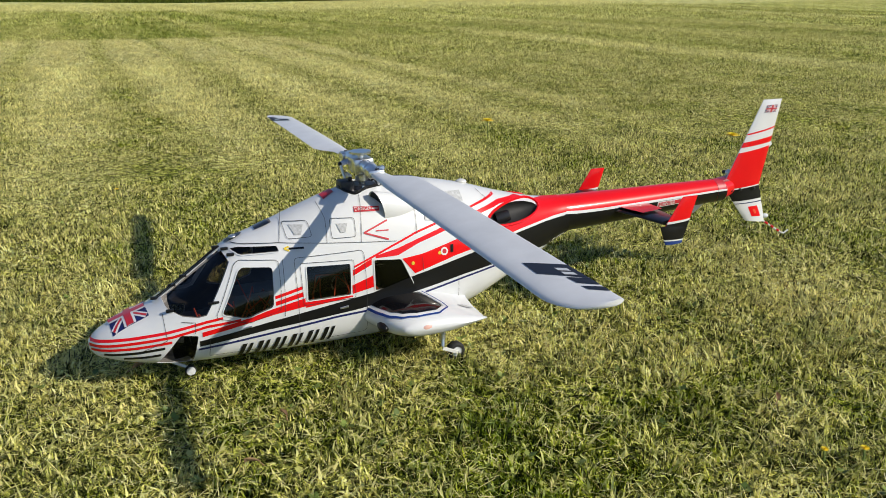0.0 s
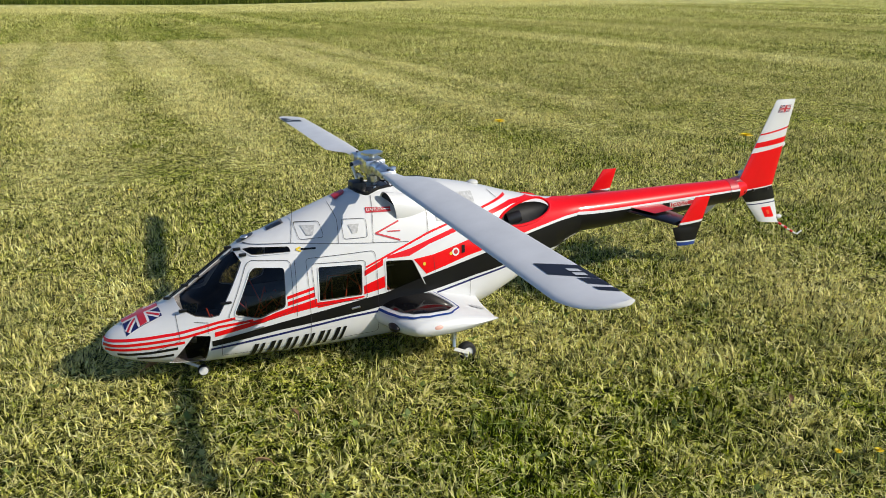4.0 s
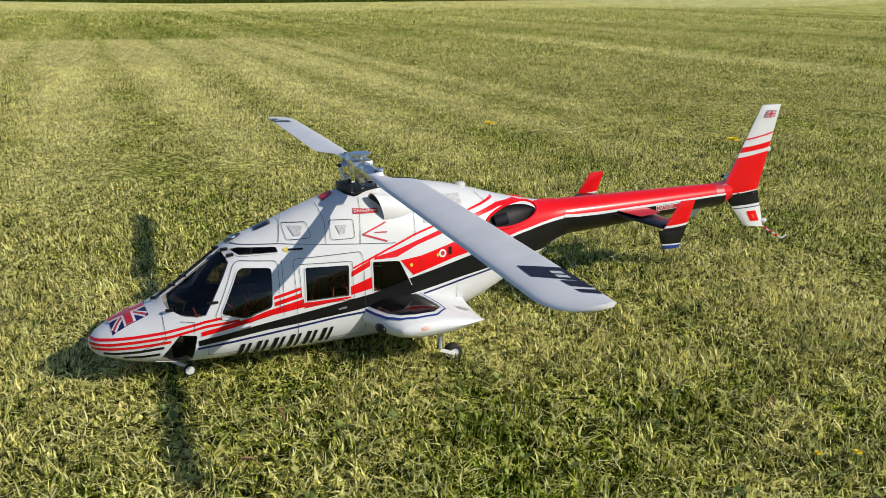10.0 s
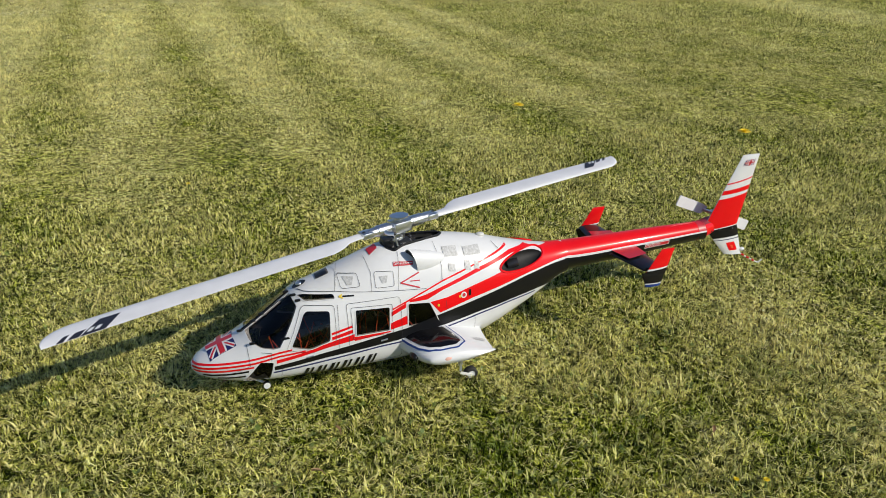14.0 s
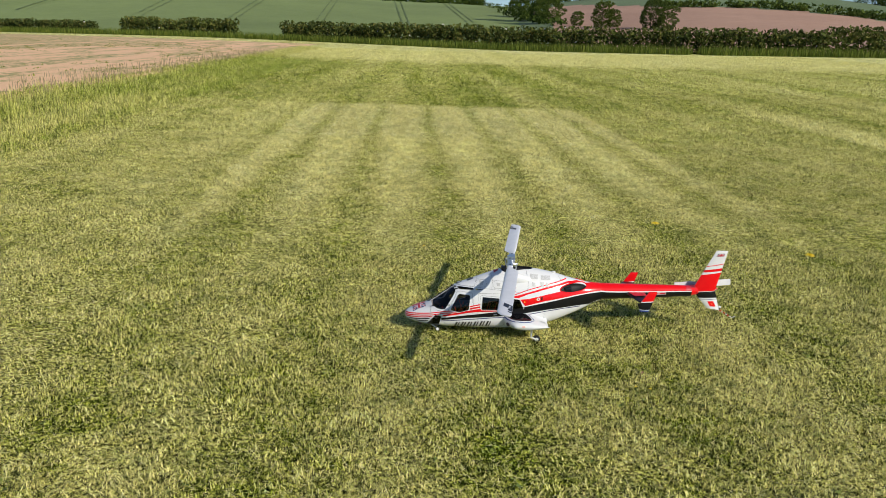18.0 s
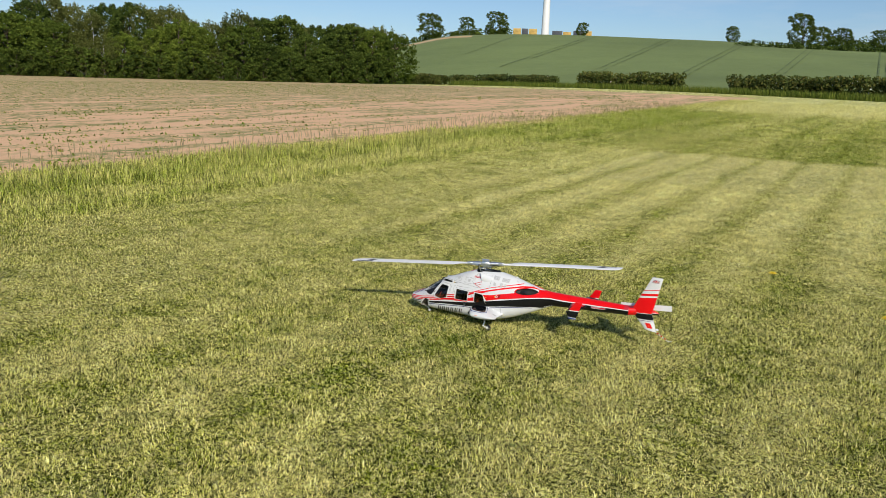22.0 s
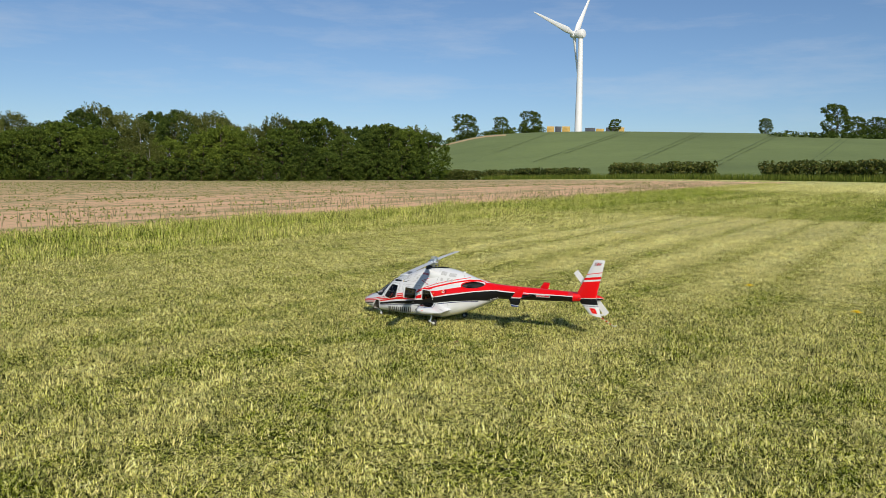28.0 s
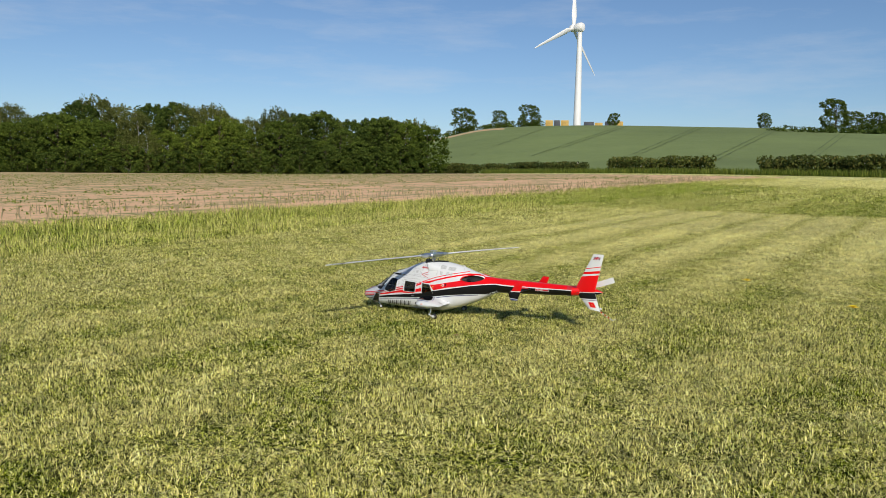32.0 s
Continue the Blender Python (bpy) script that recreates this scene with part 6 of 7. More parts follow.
def seedlings():
    """Patchy rows of young plants on the tilled field."""
    xs, ys = [], []
    x = -9.6
    while x > -60:
        y = -6.0
        while y < 62:
            dens = 0.20 + 0.85 * smooth01((-x - 18) / 16) + 0.8 * noise.noise((x * 0.13, y * 0.05, 2.2))
            if RNG.random() < dens:
                xs.append(x + RNG.normal(0, 0.10)), ys.append(y + RNG.normal(0, 0.1))
            y += 0.42 if x > -22 else 0.8
        x -= 0.75 if x > -22 else 1.5
    xs, ys = np.repeat(np.array(xs), 14), np.repeat(np.array(ys), 14)
    n = len(xs)
    xs, ys = xs + RNG.normal(0, 0.09, n), ys + RNG.normal(0, 0.26, n)
    z = np.array([ground_z(a, b) for a, b in zip(xs, ys)]) + 0.01
    co, tris = sprigs(xs, ys, 0.04 + 0.07 * RNG.random(n), 0.04 + 0.05 * RNG.random(n), 0.6, bend=False, z=z, flat=0.9)
    ob = big_mesh("seedlings", co, tris, RANKY)
    tagged(ob, "patchy rows of young green plants in dry soil", "seedlings", kind="stuff")


SEEDY = plain("grass flower heads", (0.34, 0.27, 0.15), 0.8, vary=0.3, scale=40)
RANKY = foliage("seedling leaf", (0.09, 0.14, 0.02), (0.17, 0.23, 0.035), (0.26, 0.29, 0.06))


def weeds():
    """Low broad-leaved rosettes among the blades."""
    n = 400
    x, y = np.concatenate([RNG.uniform(-2.2, 2.6, n - 170), RNG.uniform(-1.1, 0.8, 170)]), np.concatenate([RNG.uniform(-1.7, 2.0, n - 170), RNG.uniform(-1.0, 0.6, 170)])
    per = 6
    xs, ys = np.repeat(x, per), np.repeat(y, per)
    m = len(xs)
    yaw, dip = RNG.uniform(0, 2 * np.pi, m), RNG.normal(0.45, 0.25, m)
    ln = 0.006 + 0.011 * RNG.random(m)
    d = np.stack([np.cos(yaw) * np.cos(dip), np.sin(yaw) * np.cos(dip), np.sin(dip)], 1)
    s = np.stack([-np.sin(yaw), np.cos(yaw), np.zeros(m)], 1)
    p = np.stack([xs, ys, height_of(xs, ys) + 0.008 + 0.010 * RNG.random(m)], 1)
    ln = ln[:, None]
    co = np.stack([p, p + d * ln * 0.5 + s * ln * 0.36, p + d * ln, p + d * ln * 0.5 - s * ln * 0.36], 1).reshape(-1, 3)
    k = (np.arange(m) * 4)[:, None]
    ob = big_mesh("lawn_weeds", co, np.concatenate([k + [0, 1, 2], k + [0, 2, 3]], 1).reshape(-1, 3), WEED)
    tagged(ob, "small broad-leaved weeds in the mown grass", "weeds", kind="stuff")


def weed_material():
    m, nt, b = nodes_of("weed leaf")
    g = nt.nodes.new("ShaderNodeNewGeometry")
    nt.links.new(ramp(nt, g.outputs["Random Per Island"], [(0.0, (0.08, 0.13, 0.02)), (0.6, (0.22, 0.29, 0.05)), (1.0, (0.42, 0.40, 0.11))]), b.inputs["Base Color"])
    b.inputs["Roughness"].default_value = 0.5
    return m


WEED = weed_material()
lawn()
clippings()
verge()
seed_heads()
seedlings()
weeds()


# ---- hedges, woods and the hill ----
def leaf_cloud(centres, radii, per, size, single=False):
    """Many small bent leaf clumps round centres, as a triangle soup."""
    cs, rs = np.repeat(np.array(centres, float), per, 0), np.repeat(np.array(radii, float), per, 0)
    n = len(cs)
    d = RNG.normal(size=(n, 3))
    d /= np.linalg.norm(d, axis=1)[:, None]
    p = cs + d * rs * (0.72 + 0.36 * RNG.random(n))[:, None]
    a = RNG.normal(size=(n, 3)) + d * 0.3
    a /= np.linalg.norm(a, axis=1)[:, None]
    b = np.cross(a, d + 0.4 * RNG.normal(size=(n, 3)))
    b /= np.maximum(np.linalg.norm(b, axis=1), 1e-6)[:, None]
    s = (size * (0.5 + RNG.random(n)))[:, None]
    fold = d * s * 0.35
    if single:
        co = np.stack([p - a * s, p + b * s * 0.9 + fold, p + a * s * 0.8 - b * s * 0.3], 1).reshape(-1, 3)
        return co, (np.arange(n) * 3)[:, None] + [0, 1, 2]
    co = np.stack([p - a * s, p + b * s * 0.6 + fold, p + a * s, p - b * s * 0.6 + fold], 1).reshape(-1, 3)
    k = (np.arange(n) * 4)[:, None]
    return co, np.concatenate([k + [0, 1, 2], k + [0, 2, 3]], 1).reshape(-1, 3)


def tree_crown(name, h, spread, clumps, per, size, material, parent, low=0.0, droop=False):
    """Leafy boughs over an egg-shaped crown: each a flattened tuft of leaves, looser and hanging on a birch."""
    lobes = [(RNG.uniform(0, 2 * math.pi), RNG.uniform(0.15, 1.0), RNG.uniform(0.12, 0.34)) for _ in range(11)]
    waist = 0.35 if droop else 0.45
    cen, rad = [], []
    for i in range(clumps):
        t = (i + RNG.random()) / clumps
        t = t if droop else 1 - (1 - t) ** 1.15
        a = RNG.uniform(0, 2 * math.pi)
        prof = math.sqrt(max(0.0, 1 - ((t - waist) / (1.0 - waist)) ** 2)) if t > waist else 0.80 + 0.20 * t / waist
        bulge = sum(k * math.exp(-((t - tz) / 0.16) ** 2) * max(0.0, math.cos(a - la)) for la, tz, k in lobes)
        w = spread * (0.74 * prof + bulge) * (1.0 - 0.42 * RNG.random() ** 2.2)
        z = h * (low + (0.93 - low) * t + 0.10 * (bulge - 0.15) * t) + RNG.normal(0, 0.02) * h
        r = h * RNG.uniform(0.036, 0.072) * (1.15 - 0.45 * t)
        cen.append((w * math.cos(a), w * math.sin(a), z))
        rad.append((r * 0.62, r * 0.62, r * 1.5) if droop else (r * 1.15, r * 1.15, r * 0.70))
    co, tris = leaf_cloud(cen, rad, per, size, True)
    ob = big_mesh(name, co, tris, material)
    ob.parent = parent
    return ob, cen


def tree(name, label, h, spread, clumps, per, size, leaf, bark, low=0.25, trunk=0.02, droop=False):
    t = empty(name)
    tagged(t, label, "tree")
    bm = bmesh.new()
    lean = RNG.normal(0, 0.02, 2)
    pts = [(lean[0] * h * k * k, lean[1] * h * k * k, h * k * 0.85 - 0.3) for k in (0, 0.2, 0.45, 0.7, 1.0)]
    tube(bm, pts, [h * trunk * s for s in (1.25, 1.0, 0.75, 0.45, 0.12)], 7)
    crown, cen = tree_crown("crown", h, spread, clumps, per, size, leaf, t, low, droop)
    for c in cen[:: max(1, len(cen) // 9)]:
        z0 = max(0.12 * h, c[2] - 0.25 * h)
        tube(bm, [(0, 0, z0), (c[0] * 0.5, c[1] * 0.5, (z0 + c[2]) / 2 + 0.02 * h), c], [h * trunk * 0.5, h * trunk * 0.3, h * trunk * 0.1], 5)
    part("trunk", bm, bark, t)
    return t


def place(az, r, eye=EYE0):
    x, y = eye[0] - r * math.sin(radians(az)), eye[1] + r * math.cos(radians(az))
    return x, y, ground_z(x, y)


def on_rise(az, rise, lo=105.0, hi=344.0):
    """The place on the hill that shows at a slope of rise above the eye, along an azimuth."""
    r = lo
    while r < hi:
        x, y, z = place(az, r)
        if (z - 1.2) / r >= rise:
            return x, y, z
        r += 3.0
    return place(az, hi)


WOOD_TOP = curve_at([(31, 8.0), (33, 9.0), (36, 9.6), (39, 9.5), (42, 10.2), (46, 9.9), (50, 10.8), (53, 10.2), (56, 11.2), (59, 9.8), (61.5, 9.2), (66, 9.0), (80, 8.6)])


def woods():
    oak = tree("broadleaf_tree", "dense green broadleaf tree at the wood edge", 10.0, 3.6, 300, 38, 0.15, LEAF, BARK, 0.02, 0.015)
    oak2 = tree("broadleaf_tree", "rounded green broadleaf tree at the wood edge", 8.0, 3.5, 280, 38, 0.14, LIMELEAF, BARK, 0.01, 0.015)
    birch = tree("birch_tree", "tall airy birch tree with drooping foliage", 11.0, 3.0, 330, 34, 0.13, BIRCHLEAF, BIRCHBARK, 0.10, 0.009, True)
    high = {oak: 10.0, oak2: 8.0, birch: 11.0}
    made = set()
    rng = random.Random(5)
    rows = []
    az = 33.0
    while az < 72:
        birchy = 43 < az < 58 or 60 < az
        k = rng.choice([oak, oak, oak2]) if not birchy else rng.choice([oak2, oak2, birch])
        rows.append((az, 126 + rng.uniform(0, 3), k, WOOD_TOP(az) * (rng.uniform(0.50, 0.85) if az > 37.5 else rng.uniform(0.80, 0.98))))
        az += rng.uniform(1.0, 1.6)
    az = 34.4
    while az < 74:
        k = rng.choice([birch, birch, birch, oak]) if az > 43 else rng.choice([oak, oak, birch])
        rows.append((az, 132 + rng.uniform(0, 6), k, WOOD_TOP(az) * rng.uniform(0.86, 1.10)))
        az += rng.uniform(0.75, 1.25)
    shrub = tree("edge_shrub", "low dense green shrub along the foot of the wood", 4.0, 2.2, 120, 30, 0.13, LEAF, BARK, 0.0, 0.012)
    high[shrub] = 4.0
    az = 33.2
    while az < 74:
        rows.append((az, 123.5 + rng.uniform(0, 2), shrub, rng.uniform(2.4, 4.6)))
        az += rng.uniform(0.7, 1.2)
    for az, r, kind, h in rows:
        x, y, z = place(az, r)
        m = Matrix.Translation((x, y, z)) @ Matrix.Rotation(rng.uniform(0, 6.28), 4, "Z")
        k = h / high[kind]
        w = max(k, 0.75)
        if kind not in made:
            kind.matrix_world, kind.scale = m, (w, w, k)
            made.add(kind)
            tagged(kind, group="wood beside the tilled field")
        else:
            copy_thing(kind, m).scale = (w * rng.uniform(0.9, 1.1), w * rng.uniform(0.9, 1.1), k)
    # single trees along the skyline and behind the far hedge: azimuth, foot, top
    lone = tree("field_tree", "lone dark green tree on the hill skyline", 10.0, 4.4, 330, 40, 0.17, LEAF, BARK, 0.03, 0.02)
    first = True
    for az, lo, hi in ((30.5, 0.0585, 0.081), (28.0, 0.060, 0.0785), (25.85, 0.060, 0.0856), (26.6, 0.060, 0.070), (20.2, 0.0620, 0.076), (10.3, 0.0575, 0.0745), (6.05, 0.0555, 0.0885), (4.9, 0.055, 0.0750), (3.6, 0.0530, 0.0735), (1.45, 0.0505, 0.0717), (-1.4, 0.0500, 0.0795), (-3.3, 0.0490, 0.0796), (-4.2, 0.0485, 0.068), (-6.9, 0.036, 0.068), (-7.8, 0.032, 0.0795), (-8.7, 0.030, 0.070), (-10.6, 0.028, 0.045), (-12.2, 0.027, 0.057), (-13.0, 0.027, 0.048), (-15.4, 0.027, 0.0605), (-16.4, 0.027, 0.054), (-23.7, 0.0545, 0.0590)):
        x, y, z = on_rise(az, lo)
        r = math.hypot(x - EYE0[0], y - EYE0[1])
        h = max(2.0, hi * r + 1.2 - z)
        m = Matrix.Translation((x, y, z)) @ Matrix.Rotation(rng.uniform(0, 6.28), 4, "Z")
        k = h / 10.0
        t = lone if first else copy_thing(lone, m)
        if first:
            lone.matrix_world = m
            tagged(lone, group="trees on the hill")
        t.scale = (k * rng.uniform(0.92, 1.15), k * rng.uniform(0.92, 1.15), k * 1.04)
        first = False


def far_belts():
    """Distant tree belts and field hedges, one mesh each."""
    def belt(name, label, pts, height, size, per):
        cen, rad = [], []
        for (a0, e0), (a1, e1) in zip(pts, pts[1:]):
            n = max(2, int(abs(a1 - a0) / 0.28))
            for i in range(n):
                t = (i + RNG.random()) / n
                x, y, z = on_rise(a0 + (a1 - a0) * t, e0 + (e1 - e0) * t)
                h = height * RNG.uniform(0.6, 1.1)
                cen.append((x + RNG.normal(0, 1), y + RNG.normal(0, 1), z + h * 0.5))
                rad.append((2.2, 2.2, h * 0.5))
        co, tris = leaf_cloud(cen, rad, per, size)
        ob = big_mesh(name, co, tris, LEAF)
        tagged(ob, label, "trees", kind="stuff")
    belt("far_woodland", "dark belt of woodland on the skyline", [(34, 0.050), (31, 0.0560), (27, 0.0595), (25, 0.0612)], 2.4, 0.35, 100)
    belt("far_woodland", "dark belt of woodland on the skyline", [(4.6, 0.0535), (2.5, 0.0520), (0, 0.0500), (-4.8, 0.0480)], 5.0, 0.38, 180)
    belt("far_woodland", "broken line of trees on the far ridge", [(-8.6, 0.0515), (-11, 0.0560), (-14, 0.0610), (-18, 0.0635)], 4.2, 0.36, 130)
    belt("far_woodland", "dark belt of woodland on the skyline", [(-28.5, 0.0585), (-30.4, 0.0540), (-33, 0.0462), (-35.2, 0.0374), (-37.4, 0.0345), (-46, 0.0332)], 4.5, 0.38, 180)
    belt("field_hedge", "dark hedge between far fields", [(-16, 0.0515), (-23, 0.0520), (-26, 0.0485), (-30.5, 0.040), (-33.5, 0.031)], 1.6, 0.35, 50)
    belt("field_hedge", "dark hedge down the edge of the crop field", [(9.3, 0.0535), (2, 0.0490), (-4.7, 0.0480), (-5.6, 0.043), (-6.6, 0.035), (-8.7, 0.026)], 1.8, 0.35, 60)


def hedge_run(a, b, height, depth, label, blossom=0.0):
    """One clipped run of hedge between two places."""
    a, b = Vector(a), Vector(b)
    ln = (b - a).length
    h = empty("hedge")
    tagged(h, label, "hedge", group="hedges along the far side of the field")
    d = (b - a).normalized()
    s = Vector((-d.y, d.x))
    cen, rad = [], []
    n = int(ln / 0.55) + 1
    for i in range(n):
        for k in range(4):
            p = a + d * (ln * (i + RNG.random()) / n) + s * RNG.uniform(-depth, depth) * 0.5
            zz = ground_z(p.x, p.y)
            t = (0.18, 0.45, 0.66, 0.82)[k]
            hh = height * (0.9 + 0.2 * noise.noise((p.x * 0.25, p.y * 0.25, 4)))
            cen.append((p.x, p.y, zz + hh * t))
            rad.append((0.55, 0.55, height * 0.21))
    co, tris = leaf_cloud(cen, rad, 58, 0.15)
    f = big_mesh("foliage", co, tris, HEDGELEAF)
    f.parent = h
    for i in range(int(ln / 6) + 1):
        p = a + d * min(ln, 6 * i + 1)
        z = ground_z(p.x, p.y)
        part("stem", tube(bmesh.new(), [(p.x, p.y, z - 0.1), (p.x + 0.1, p.y, z + height * 0.7)], [0.05, 0.02], 5), BARK, h)
    if blossom:
        keep = RNG.random(len(co) // 4) < blossom
        cc = co.reshape(-1, 4, 3)[keep]
        mid = cc.mean(1, keepdims=True)
        cc = (mid + (cc - mid) * 0.8 + [0, 0, 0.05]).reshape(-1, 3)
        k = (np.arange(keep.sum()) * 4)[:, None]
        bl = big_mesh("blossom", cc, np.concatenate([k + [0, 1, 2], k + [0, 2, 3]], 1).reshape(-1, 3), BLOSSOM)
        bl.parent = h
    return h


def hedges():
    def at(t):
        seg = [Vector(p) for p in HEDGE]
        i = min(int(t), len(seg) - 2)
        return seg[i].lerp(seg[i + 1], t - i)
    runs = [(0.15, 0.42, 1.9), (0.52, 0.86, 1.7), (0.9, 1.1, 1.6), (1.15, 1.36, 1.8), (1.38, 1.7, 1.6), (1.84, 2.55, 2.2), (2.85, 3.4, 2.3), (3.4, 4.0, 2.3), (4.0, 4.5, 2.3), (4.5, 5.0, 2.3), (5.0, 5.5, 2.4), (5.5, 6.0, 2.4), (6.33, 6.8, 2.5), (6.8, 7.3, 2.5)]
    for i, (p, q, h) in enumerate(runs):
        hedge_run(at(p), at(q), h, 1.3, "clipped brownish green hawthorn hedge" + (" with white blossom" if i in (3, 7, 8) else ""), 0.016 if i in (3, 7, 8) else 0.003)
    hedge_run((48.5, 70.0), (64.0, 58.0), 2.8, 1.5, "tall dark hedge behind the field gate", 0.0)


woods()
far_belts()
hedges()


def rough_margin():
    """Tall rank grass along the foot of the far hedge."""
    pts = [Vector(p) for p in HEDGE[1:-1]]
    xs, ys, zs = [], [], []
    for a, b in zip(pts, pts[1:]):
        d = (b - a)
        s = Vector((d.y, -d.x)).normalized()
        s = s if s.dot(Vector(EYE0) - a) > 0 else -s
        for _ in range(int(d.length * 230)):
            p = a + d * RNG.random() + s * RNG.uniform(0.3, 3.2)
            if p.x > 44.0:
                continue
            xs.append(p.x), ys.append(p.y), zs.append(ground_z(p.x, p.y))
    n = len(xs)
    co, tris = sprigs(np.array(xs), np.array(ys), 0.40 + 0.5 * RNG.random(n), 0.04 + 0.05 * RNG.random(n), 0.3, bend=False, z=np.array(zs))
    ob = big_mesh("margin_grass", co, tris, RANK)
    tagged(ob, "tall rank green grass along the hedge foot", "grass", kind="stuff")


RANK = foliage("rank hedge-foot grass", (0.055, 0.090, 0.014), (0.115, 0.165, 0.024), (0.22, 0.25, 0.05))
rough_margin()


def tramlines():
    """Wheel tracks through the crop, in pairs up the hill: azimuth and rise, foot and head."""
    for (a0, e0), (a1, e1) in (((1.31, 0.018), (1.54, 0.0500)), ((0.86, 0.018), (1.14, 0.0500)), ((7.60, 0.018), (5.54, 0.0535)), ((7.10, 0.018), (5.15, 0.0535)), ((-4.0, 0.022), (-2.18, 0.0487)), ((-3.5, 0.022), (-1.85, 0.0487)), ((13.5, 0.018), (9.67, 0.0570)), ((13.0, 0.018), (9.25, 0.0570)), ((19.4, 0.018), (14.52, 0.0590)), ((18.9, 0.018), (14.1, 0.0590)), ((25.6, 0.022), (19.6, 0.0600)), ((25.1, 0.022), (19.2, 0.0600)), ((30.0, 0.022), (24.6, 0.0590))):
        verts, faces = [], []
        n = 26
        for i in range(n + 1):
            t = i / n
            x, y, z = on_rise(a0 + (a1 - a0) * t, e0 + (e1 - e0) * t, 108)
            x1, y1, z1 = on_rise(a0 + (a1 - a0) * min(1, t + 0.02) if t < 1 else a1 + 0.001, e0 + (e1 - e0) * min(1, t + 0.02), 108)
            d = Vector((x1 - x, y1 - y, 0))
            s = Vector((-d.y, d.x, 0)).normalized() * 0.17 if d.length > 0.01 else Vector((0.17, 0, 0))
            verts += [(x - s.x, y - s.y, ground_z(x - s.x, y - s.y) + 0.10), (x + s.x, y + s.y, ground_z(x + s.x, y + s.y) + 0.10)]
        for i in range(n):
            faces.append((2 * i, 2 * i + 1, 2 * i + 3, 2 * i + 2))
        tagged(obj("wheel_track", verts, faces, RUT), "dark wheel track through the green crop", "track", kind="structure")


# flat strips: the ruts' shade is put into this darker green
RUT = plain("shaded wheel rut", (0.120, 0.168, 0.050), 0.9, vary=0.3, scale=0.5)
tramlines()


def turbine():
    t = empty("wind_turbine")
    tagged(t, "tall white three-bladed wind turbine on the hill", "wind turbine")
    x, y, z0, zt = -159.2, 380.0, 21.5, 73.4
    t.location = (x, y, z0)
    bm = bmesh.new()
    tube(bm, [(0, 0, (zt - z0) * k) for k in (0, 0.25, 0.5, 0.75, 1)], [2.05, 1.85, 1.62, 1.40, 1.15], 28)
    part("tower", bm, TURBINE, t, "tapering white steel tower")
    aim = math.atan2(-y - 4, 2.6 - x) - radians(120.0)
    ax = Vector((math.cos(aim), math.sin(aim), 0))
    bm = bmesh.new()
    tube(bm, [Vector((0, 0, zt - z0 + 2.5)) + ax * k for k in (-2.2, -1.9, -1.1, 0.6, 2.2, 3.0)], [0.9, 1.9, 2.4, 2.4, 2.0, 1.6], 20)
    part("nacelle", bm, TURBINE, t, "white nacelle")
    m = Matrix.Translation(Vector((0, 0, zt - z0 + 2.5)) + ax * 4.0) @ ax.to_track_quat("X", "Z").to_matrix().to_4x4()
    hub = empty("turbine_rotor")
    hub.parent = t
    hub.matrix_local = m
    bm = bmesh.new()
    bmesh.ops.create_uvsphere(bm, u_segments=18, v_segments=12, radius=1.9, matrix=Matrix.Diagonal((1.2, 1, 1, 1)))
    part("spinner", bm, TURBINE, hub)
    for k in range(3):
        a = 2 * math.pi * k / 3
        bm = bmesh.new()
        rings = []
        for r, c, th, tw in ((1.2, 0.95, 0.50, -40), (3.2, 1.00, 0.46, -34), (6.5, 1.60, 0.34, -24), (13.0, 1.25, 0.24, -16), (21.0, 0.90, 0.16, -11), (30.5, 0.54, 0.10, -8), (35.0, 0.18, 0.04, -7)):
            w = radians(tw)
            ring = []
            for q in np.linspace(0, 2 * math.pi, 13)[:-1]:
                u, v = c * (math.cos(q) - 0.3), 1.6 * th * math.sin(q)
                ring.append(bm.verts.new(Matrix.Rotation(a, 3, "X") @ Vector((v * math.cos(w) - u * math.sin(w) + 0.06 * r, u * math.cos(w) + v * math.sin(w), r))))
            rings.append(ring)
        for r0, r1 in zip(rings, rings[1:]):
            for q in range(12):
                bm.faces.new((r0[q], r0[(q + 1) % 12], r1[(q + 1) % 12], r1[q]))
        bm.faces.new(rings[-1])
        bmesh.ops.recalc_face_normals(bm, faces=bm.faces[:])
        part("turbine_blade", bm, TURBINE, hub, "slender white turbine blade")
    return t, hub, m


wind_turbine, turbine_rotor, TURBINE_AT = turbine()


